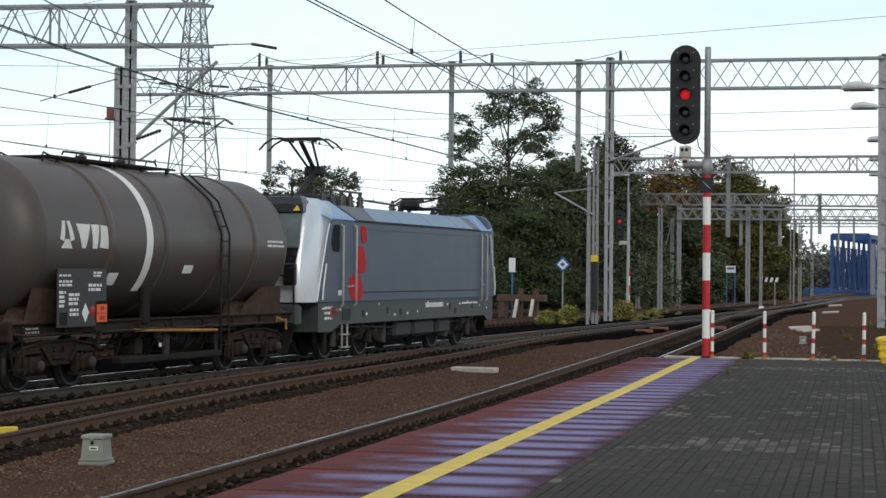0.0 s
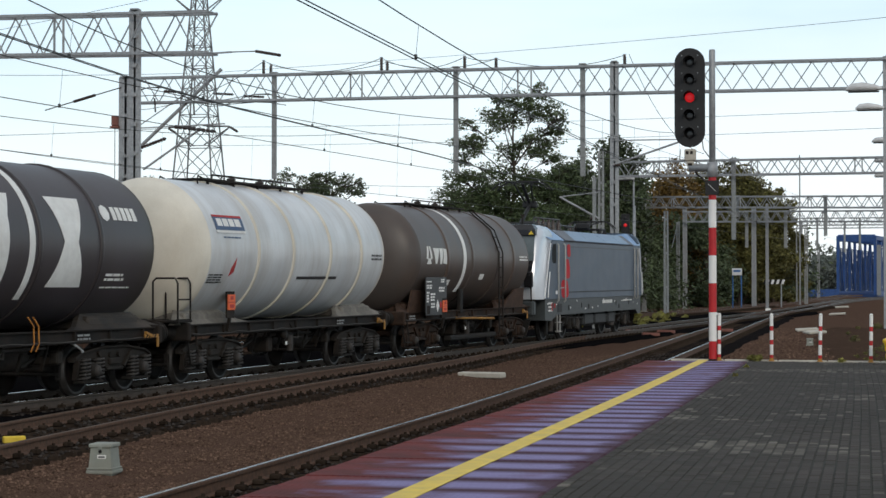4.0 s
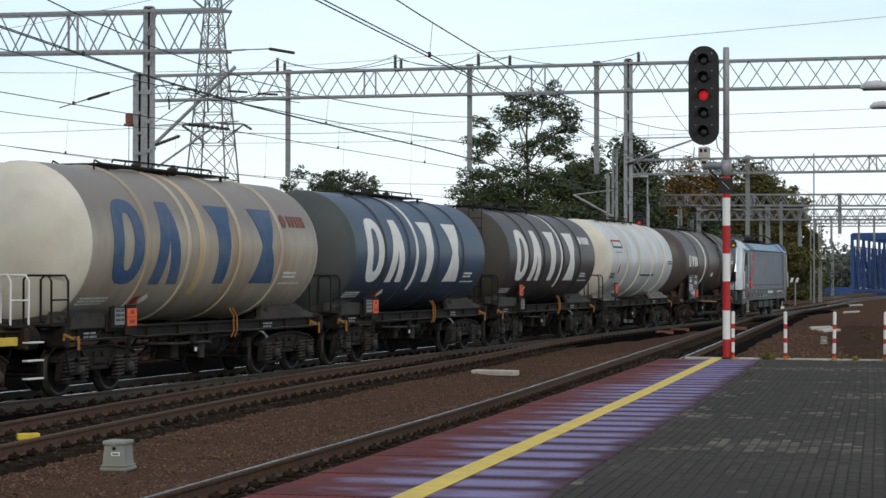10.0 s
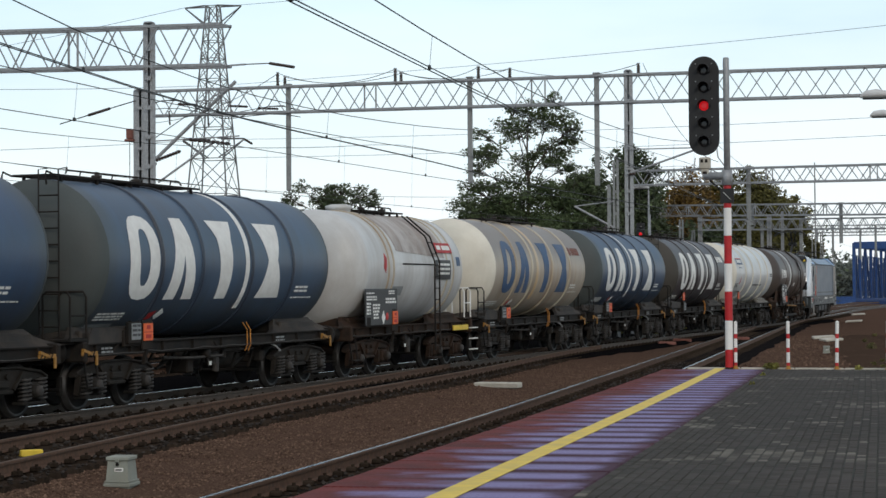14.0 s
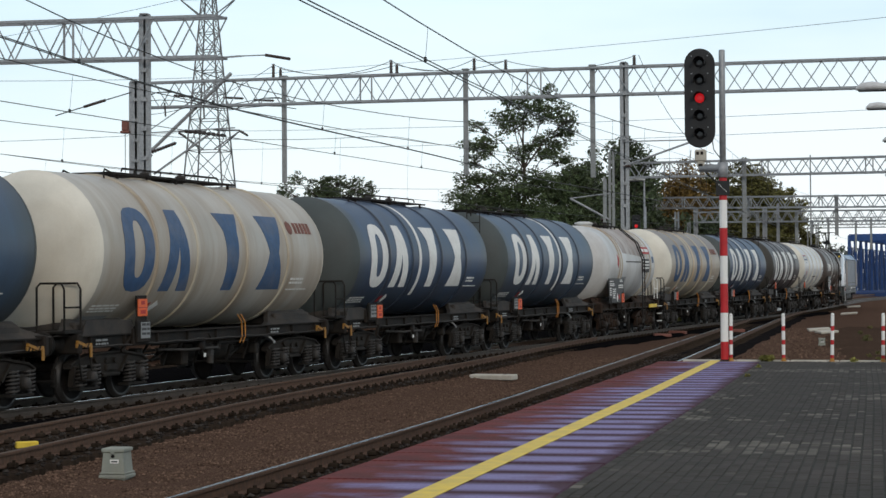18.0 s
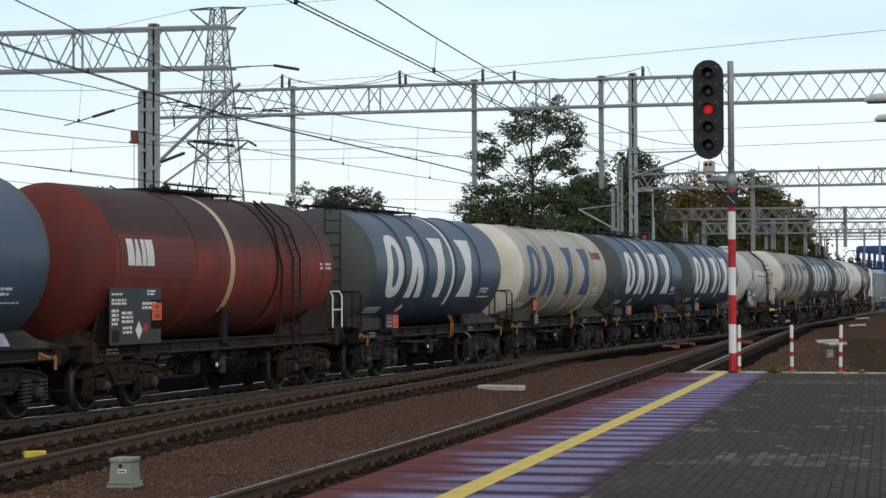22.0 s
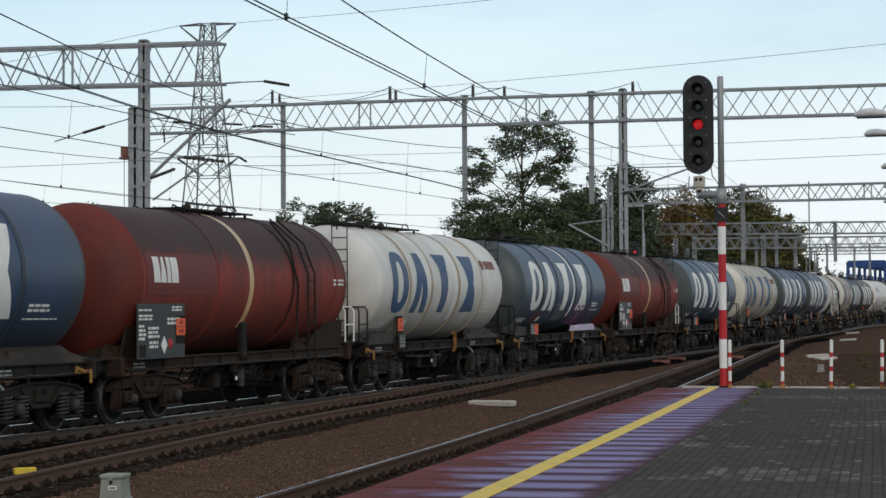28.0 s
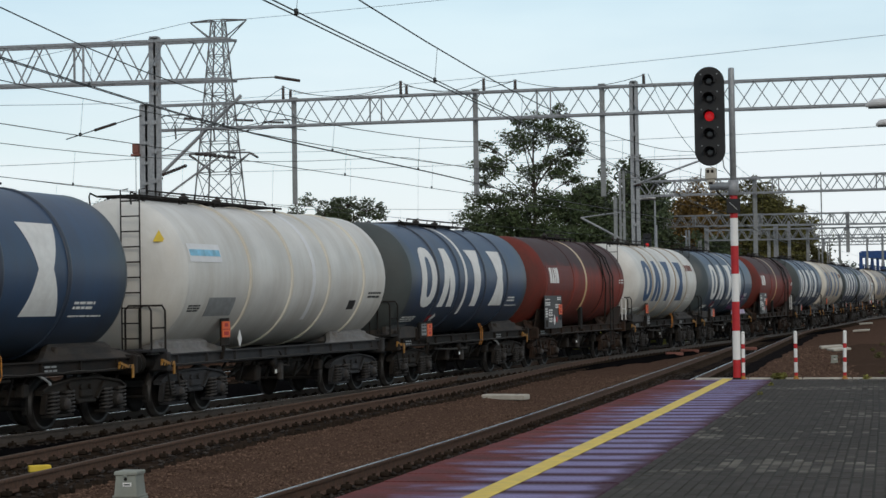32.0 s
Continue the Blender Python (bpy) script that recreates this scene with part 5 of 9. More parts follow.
def gatx(label, paint, mark, ring=None, ends=None, seed=1, stripe=None, late=False, stacked=False):
    w = Wagon(label, paint, ends=ends)
    rg = ring or {M_BLUE: M_RING_B, M_BLUE2: M_RING_B, M_DARK: M_RING_D}.get(paint, paint)
    w.rings(RINGS, rg)
    if stripe is not None:
        w.stripe(0.70 if late else -0.76, stripe, 0.26 if stripe is M_RUSTBAND else 0.18)
    w.marks((-3.75, -2.15, -0.30, 1.98) if late else (-3.75, -2.15, 0.24, 2.30), mark)
    w.walkway(*((-5.2, 0.6) if late else (-2.9, 2.6)))
    w.end_rail(-5.78)
    if late:
        w.end_ladder(-5.62)
    bx, bz, hz = (-3.35, 1.22, 1.66) if stacked else (-3.92, 1.36, 1.36)
    w.hazard(-3.35, hz)
    part("document_box", shared("document_box", lambda: Shape().box((0, 0, 0), (0.50, 0.06, 0.40), 0.02).box((0, 0.06, -0.1), (0.6, 0.06, 0.3), 0.02), M_FRAME), None, w.ob, m=pose(bx, -1.30, bz))
    lb = part("document_label", shared("document_label", lambda: Shape().box((0.05, -0.034, 0.02), (0.36, 0.008, 0.30), 0.003), M_MAST), None, w.ob, "grey printed label", m=pose(bx, -1.30, bz))
    part("label_print", shared("label_print", lambda: flat_lines(-0.10, 0.15, 0.30, 3, -0.040, 0.045, 0.04, 5), M_PLATE), None, lb)
    part("board_stay", shared("board_stay_%s" % stacked, lambda: Shape().bar((0.0, 0.06, 0.2), (-0.55, 0.15, -0.35), 0.05), M_FRAME), None, w.ob, m=pose(bx, -1.30, bz))
    part("red_label", shared("red_label", lambda: tank_quads(Shape(), [((-2.98, -1.28), (-2.74, -1.22), (-2.70, -1.02), (-2.94, -1.08))], w.r, w.zc, 2), M_MARK_R), None, w.ob, "small red label")
    part("white_diamond", shared("white_diamond", lambda: tank_quads(Shape(), [((-2.66, -1.16), (-2.52, -1.26), (-2.36, -1.08), (-2.50, -0.98))], w.r, w.zc, 2), M_MARK_W), None, w.ob, "small white diamond label")
    part("saddle_lettering", shared("saddle_lettering_%d" % (seed % 3), lambda: flat_lines(-5.2, 1.40, 1.5, 2, -1.215, 0.06, 0.05, seed % 3 + 20), M_MAST), None, w.ob, "pale lettering on the saddle plate")
    part("saddle_plate", shared("saddle_plate", lambda: Shape().plate([(-5.45, -1.205, 1.20), (-3.55, -1.205, 1.20), (-3.62, -1.205, 1.44), (-5.30, -1.205, 1.48)], 0.02), M_SADDLE), None, w.ob)
    part("brake_handle", shared("brake_handle", lambda: Shape().path([(0, -1.1, 0.98), (0.02, -1.24, 0.92), (0.16, -1.26, 0.84)], 0.022).box((0.18, -1.26, 0.82), (0.07, 0.03, 0.05), 0.01), M_MAST), None, w.ob, "grey brake handle", m=pose(2.55, 0, 0))
    part("vacuum_pipe", shared("vacuum_pipe", lambda: Shape().path([(-2.2, -1.0, 0.84), (-1.2, -1.12, 0.80), (0.2, -1.12, 0.80), (0.5, -1.0, 0.9), (1.9, -1.0, 0.9)], 0.03), M_BOXCAP), None, w.ob)
    w.hoses(1.0)
    w.yellow_bracket(-5.5)
    w.yellow_bracket(5.3)
    w.text(3.35, -0.50, 0.7, 2, seed=seed)
    w.text(3.3, -0.76, 1.1, 1, seed=seed + 3, h=0.03)
    w.text(-4.9, -1.05, 1.0, 3, seed=seed + 4, h=0.04)
    w.patch("load_table", -5.0, -4.0, -1.52, -1.34, M_MAST, "grey table of loads")
    w.chalk(2.6, seed % 3)
    w.chalk(-5.0, seed % 3 + 1)
    return w


CARS = []      # (object, place along the track at the start, pivot distance, wheelsets)


def couple(w, s):
    CARS.append((w.ob, s, w.pivot, w.sets))


def vtg():
    w = Wagon("brown-grey tank wagon with a white band and a side ladder", M_BROWN, 13.5, 8.4, 1.46, 2.66, (-5.9, 5.6), 0.6, True, saddle_paint=M_SADDLE_R)
    w.rings((-3.0, -0.75, 1.75, 3.4), M_BROWN, 0.03, 0.2)
    w.stripe(-1.5, M_MARK_W, 0.26)
    part("company_symbol", tank_quads(Shape(), [((-4.86, -0.02), (-4.72, -0.06), (-4.66, 0.30), (-4.76, 0.30)), ((-4.50, -0.06), (-4.36, -0.02), (-4.50, 0.30), (-4.60, 0.30)), ((-4.80, -0.18), (-4.42, -0.18), (-4.55, -0.02), (-4.67, -0.02))], w.r, w.zc, 4), M_MARK_W, w.ob, "white painted symbol")
    part("company_mark", tank_quads(Shape(), [((-4.08, -0.17), (-3.96, -0.17), (-3.78, 0.26), (-4.28, 0.26)), ((-3.70, -0.17), (-3.54, -0.17), (-3.46, 0.26), (-3.74, 0.26)), ((-3.44, -0.15), (-3.12, -0.17), (-3.16, 0.24), (-3.40, 0.26))], w.r, w.zc, 4), M_MARK_W, w.ob, "white painted company mark")
    w.board(-4.08, 1.62, 1.74, 1.02, -1.46, 3)
    w.ladder(1.6, foot=0.5)
    w.walkway(-3.4, 1.6)
    w.text(4.0, 0.12, 0.9, 2, seed=4)
    w.patch("tank_label", -2.95, -2.5, -0.88, -0.62, M_WHITEBAND, "pale label")
    w.patch("tank_label", 0.1, 0.5, -0.62, -0.45, M_WHITEBAND, "small pale label")
    w.yellow_bracket(5.2)
    w.chalk(-5.6, 2)
    part("drain_post", Shape().box((-1.2, -1.2, 1.45), (0.26, 0.12, 0.7), 0.05), M_FRAME, w.ob)
    part("foot_pipe", Shape().path([(-1.6, -1.2, 0.98), (1.0, -1.26, 0.92), (1.9, -1.26, 0.9)], 0.035), M_YBRACKET, w.ob, "ochre pipe")
    part("step_beam", Shape().box((0.0, -1.15, 0.42), (4.4, 0.22, 0.14), 0.03), M_FRAME, w.ob)
    return w


def nacco():
    w = Wagon("off-white tank wagon with rust-stained rings", M_WHITE2, 12.5, 8.3, 1.48, 2.69, (-5.7, 5.6), 0.65, ends=M_HEAD_C, saddle_paint=M_SADDLE_C)
    w.rings((-2.7, -0.8, 1.4, 3.4), M_HEAD_C, 0.035)
    part("company_board", tank_quads(Shape(), [rect(-4.7, -3.3, 0.42, 0.74)], w.r + 0.003, w.zc, 3), M_MARK_B, w.ob, "blue company board with a red line")
    part("board_edge", tank_quads(Shape(), [rect(-4.7, -3.3, 0.36, 0.41), rect(-4.58, -4.34, 0.50, 0.67), rect(-4.29, -4.05, 0.50, 0.67), rect(-4.0, -3.76, 0.50, 0.67), rect(-3.71, -3.45, 0.50, 0.67)], w.r + 0.006, w.zc, 2), M_MARK_W, w.ob)
    part("board_edge", tank_quads(Shape(), [rect(-4.7, -3.3, 0.70, 0.75)], w.r + 0.006, w.zc, 2), M_MARK_R, w.ob)
    w.text(-4.4, 0.28, 0.8, 1, M_MARK_B, 3, 0.03)
    part("diamond_label", tank_quads(Shape(), [((-4.05, -0.55), (-3.85, -0.45), (-3.8, -0.15), (-4.0, -0.35))], w.r, w.zc, 2), M_MARK_R, w.ob)
    w.text(-5.0, -0.5, 0.7, 4, M_PLATE, 6, 0.03)
    w.text(4.1, 0.0, 0.7, 2, M_PLATE, 7)
    w.walkway(-3.2, 2.6)
    w.hazard(-3.7)
    w.patch("drip_tray", -0.4, 2.0, -0.62, -0.55, M_PLATE, "dark drip rail")
    w.end_rail(-5.75)
    w.yellow_bracket(5.3)
    w.chalk(2.4, 1)
    return w


def orlen():
    w = Wagon("grey-white tank wagon with sooty brown stains", M_WHITE3, 10.35, 5.8, 1.44, 2.62, (-4.4, 4.0), 0.65, True)
    w.rings((-2.4, -2.05, 2.1, 2.6), M_RUSTRING, 0.03, 0.07)
    part("company_board", tank_quads(Shape(), [rect(1.3, 2.6, 0.45, 0.74)], w.r + 0.03, w.zc, 3), M_MARK_R, w.ob, "red company board")
    for x0, x1 in ((1.42, 1.72), (1.85, 2.48)):
        part("board_bar", tank_quads(Shape(), [rect(x0, x1, 0.53, 0.66)], w.r + 0.036, w.zc, 2), M_MARK_W, w.ob)
    part("notice", tank_quads(Shape(), [rect(1.1, 2.3, -0.27, 0.25)], w.r + 0.03, w.zc, 3), M_PLATE, w.ob, "dark notice with pale lettering")
    part("notice_lettering", lines_shape(1.25, 0.16, 0.95, 3, w.r + 0.036, w.zc, 0.06, 0.06, 5), M_MARK_W, w.ob)
    w.board(-2.9, 1.68, 2.2, 0.88, -1.42, 8)
    w.ladder(0.9, foot=0.5)
    w.walkway(-1.5, 1.4)
    part("valve_dome", Shape().lathe([(0, 0), (0, 0.30), (0.12, 0.30), (0.14, 0.34), (0.20, 0.34), (0.24, 0.2), (0.24, 0)], 18, "z", (-2.1, 0, 4.0)), M_WHITE2, w.ob)
    part("stain", tank_quads(Shape(), [((-1.7, 0.45), (1.9, 0.30), (1.9, 2.0), (-2.0, 2.0))], w.r, w.zc, 10), M_STAIN, w.ob, "brown soot stain")
    w.patch("catch_rail", -1.4, 1.0, 0.10, 0.14, M_FRAME)
    w.end_rail(4.45, M_MARK_W)
    part("diamond_label", tank_quads(Shape(), [((-2.75, 0.0), (-2.6, -0.12), (-2.5, 0.25), (-2.65, 0.38))], w.r, w.zc, 2), M_MARK_R, w.ob)
    w.patch("tank_label", -2.0, -1.2, -0.7, -0.45, M_MAST, "grey label")
    w.patch("tank_label", 2.9, 3.2, 0.1, 0.35, M_MARK_B, "small blue label")
    part("brake_plate", Shape().box((3.6, -1.3, 1.03), (1.3, 0.03, 0.14), 0.01), M_YELLOW, w.ob, "yellow brake changeover plate")
    for k in range(3):
        part("step", Shape().box((4.75, -1.3, 0.4 + 0.3 * k), (0.5, 0.12, 0.03), 0.008), M_MARK_W, w.ob, "white-edged step")
    return w


def red_wagon(seed):
    w = Wagon("rust-red tank wagon with a dark sooty top and white band", M_RED, 12.4, 8.4, 1.46, 2.66, (-5.7, 5.55), 0.6, True, ends=M_RED_END)
    w.rings((-1.85, 2.2, 4.4), M_RED, 0.02)
    w.stripe(-0.32, M_RUSTBAND, 0.2)
    w.patch("repainted_patch", -4.95, -1.95, -0.28, 0.52, M_RED_PATCH, "dull red repainted field")
    part("company_mark", tank_quads(Shape(), [rect(-4.70, -4.46, -0.05, 0.44), ((-4.44, -0.05), (-4.20, -0.05), (-4.27, 0.44), (-4.35, 0.44)), rect(-4.16, -4.02, -0.05, 0.44), ((-3.98, -0.05), (-3.70, -0.05), (-3.70, 0.44), (-3.98, 0.44))], w.r + 0.004, w.zc, 4), M_MARK_W, w.ob, "white painted company mark")
    w.board(-4.43, 1.70, 1.93, 1.03, -1.46, seed, hz=0.07)
    w.ladder(2.6, foot=0.5)
    w.walkway(-1.6, 2.0)
    w.text(4.2, 0.1, 0.6, 2, seed=seed)
    part("drain_post", Shape().box((-0.25, -1.2, 1.45), (0.24, 0.12, 0.75), 0.05), M_FRAME, w.ob)
    part("grab_rail", Shape().path([(1.9, -1.5, 1.35), (1.9, -1.56, 2.6), (1.9, -1.35, 3.5), (1.9, -0.9, 4.0)], 0.025), M_FRAME, w.ob)
    part("cable_tray", tank_quads(Shape(), [rect(1.84, 1.92, -1.2, 1.9)], w.r + 0.01, w.zc, 10), M_FRAME, w.ob)
    w.chalk(-5.1, 2)
    w.end_rail(5.78, M_WHITEBAND)
    return w


def white_big():
    w = Wagon("clean cream-white tank wagon with a pale blue company board", M_CLEAN, 12.5, 8.4, 1.5, 2.7, (-5.7, 5.8), 0.5, ends=M_CLEAN, frame_paint=M_FRAME_G, saddle_paint=M_SADDLE_P)
    w.rings((-2.4, -0.3, 1.8, 3.9), M_HEAD_C, 0.035)
    w.stripe(0.9, M_SIGNWHITE, 0.18)
    part("company_board", tank_quads(Shape(), [rect(-5.1, -3.7, 0.25, 0.62)], w.r + 0.002, w.zc, 3), M_SIGNWHITE, w.ob, "white and pale blue company board")
    part("board_bar", tank_quads(Shape(), [rect(-5.05, -3.75, 0.37, 0.50)], w.r + 0.007, w.zc, 2), M_MARK_C, w.ob)
    w.text(-5.0, 0.34, 1.2, 1, M_PLATE, 9, 0.03)
    w.text(4.3, -0.35, 0.8, 2, M_PLATE, 4)
    w.patch("tank_label", 3.2, 3.6, -0.78, -0.55, M_PLATE, "grey label")
    w.patch("tank_label", -4.2, -3.0, -0.85, -0.45, M_MAST, "grey table of loads")
    w.walkway(-5.2, 1.6)
    w.end_rail(-5.95)
    w.end_ladder(-5.75)
    w.hazard(-3.2)
    w.text(-5.0, -0.6, 0.5, 3, M_PLATE, 12, 0.03)
    for k, z in enumerate((0.75, 0.45, 0.15)):
        part("warning_sticker", Shape().plate([Vector((-5.62 + 0.12 * k, -0.95 - 0.02 * k, w.zc + z - 0.12)), Vector((-5.42 + 0.1 * k, -1.12 - 0.02 * k, w.zc + z - 0.12)), Vector((-5.50 + 0.1 * k, -1.02 - 0.02 * k, w.zc + z + 0.10))], 0.01), M_YELLOW if k < 2 else M_ORANGE, w.ob, "warning sticker")
    part("white_diamond", Shape().plate([(-2.65, -1.3, 1.42), (-2.55, -1.3, 1.6), (-2.45, -1.3, 1.42), (-2.55, -1.3, 1.24)], 0.01), M_MARK_W, w.ob)
    w.yellow_bracket(-5.7)
    return w


B_ = "dark blue tank wagon with large white painted marks"
couple(vtg(), 35.95)
couple(nacco(), 22.75)
d_ = gatx("black-grey tank wagon with large white painted marks", M_DARK, M_MARK_W, ends=M_HEAD_O, seed=2, stripe=M_MARK_W, late=True, stacked=True)
d_.company_line(3.35, 0.62, M_MARK_W)
couple(d_, 10.2)
couple(gatx("blue tank wagon with white marks and sooty rings", M_BLUE, M_MARK_W, ends=M_HEAD_B, seed=3, stripe=M_MARK_W), -2.35)
c_ = gatx("cream tank wagon with rust streaks and large blue marks", M_CREAM, M_MARK_B, ring=M_RUSTRING, ends=M_HEAD_C, seed=4, stripe=M_RUSTBAND)
c_.company_line(3.35, 0.62, M_MARK_D)
couple(c_, -14.85)
couple(orlen(), -26.35)
couple(gatx("blue tank wagon with white marks and a white band", M_BLUE2, M_MARK_W, ends=M_HEAD_B, seed=5, stripe=M_MARK_W, late=True), -37.8)
couple(gatx(B_, M_BLUE, M_MARK_W, ends=M_HEAD_B, seed=6, stripe=M_MARK_W), -50.0)
c_ = gatx("off-white tank wagon with large blue marks", M_WHITE, M_MARK_B, ring=M_RUSTRING, ends=M_HEAD_C, seed=7, stacked=True)
c_.company_line(3.35, 0.62, M_MARK_D)
couple(c_, -62.45)
couple(gatx("dusty blue tank wagon with large white marks", M_BLUE2, M_MARK_W, ends=M_HEAD_B, seed=8, stripe=M_MARK_W, late=True), -74.85)
couple(red_wagon(3), -87.65)
g_ = gatx("blue tank wagon with white marks and purple graffiti", M_BLUE2, M_MARK_W, ends=M_BLUE2, seed=9, stripe=M_MARK_W, late=True)


def spray_stroke(w, cx, ca, rx, ra, turn0, turn1, material, label, wide=0.07, n=14):
    """One curved stroke of spray paint on the barrel."""
    q = []
    for k in range(n):
        c = []
        for t in (turn0 + (turn1 - turn0) * k / n, turn0 + (turn1 - turn0) * (k + 1) / n):
            for g in (-wide / 2, wide / 2):
                c.append((cx + (rx + g) * math.cos(t), ca + (ra + g) * math.sin(t)))
        q.append((c[0], c[1], c[3], c[2]))
    part("graffiti", shared("mark_stroke_%.2f_%.2f_%.2f" % (cx, turn0, wide), lambda: tank_quads(Shape(), q, w.r, w.zc, 1), material), None, w.ob, label)


for cx_, rx_, t0_, t1_ in ((1.15, 0.26, 0.4, 5.6), (1.75, 0.24, -1.2, 3.6), (2.3, 0.28, 0.0, 6.1), (2.95, 0.24, 1.6, 6.6), (3.45, 0.26, -0.8, 4.0), (2.6, 0.5, 3.4, 6.0)):
    spray_stroke(g_, cx_, -0.92, rx_, 0.30, t0_, t1_, M_GRAF_P, "purple spray-painted stroke", 0.10)
for cx_, t0_, t1_ in ((-1.35, 1.2, 5.2), (-0.95, -1.4, 2.2), (-0.55, 0.3, 5.8), (-0.1, 2.2, 6.4)):
    spray_stroke(g_, cx_, -0.85, 0.20, 0.32, t0_, t1_, M_MAST, "grey spray-painted stroke", 0.05)
spray_stroke(g_, -2.95, -1.05, 0.22, 0.18, 0.4, 5.8, M_MARK_R, "red spray-painted stroke", 0.08)
part("graffiti", tank_quads(Shape(), [((0.9, -1.40), (3.6, -1.46), (3.8, -1.16), (1.1, -1.18))], g_.r, g_.zc, 4), M_GRAF_P, g_.ob, "purple spray-painted field")
part("graffiti", Shape().plate([(0.8, -1.24, 1.25), (4.2, -1.24, 1.25), (4.0, -1.24, 1.46), (1.0, -1.24, 1.44)], 0.01), M_GRAF_L, g_.ob, "lilac graffiti")
couple(g_, -100.1)
c_ = gatx("clean off-white tank wagon with large blue marks", M_CLEAN, M_MARK_B, ring=M_WHITE, ends=M_CLEAN, seed=10, stripe=M_SIGNWHITE, late=True, stacked=True)
c_.company_line(3.35, 0.62, M_MARK_D)
couple(c_, -112.65)
couple(red_wagon(5), -125.15)
couple(gatx("clean blue tank wagon with large white marks", M_BLUE, M_MARK_W, ends=M_HEAD_B, seed=11, stripe=M_MARK_W), -137.45)
couple(white_big(), -149.85)
couple(gatx("blue tank wagon with a large white hourglass mark", M_BLUE, M_MARK_W, ends=M_BLUE, seed=12), -162.45)


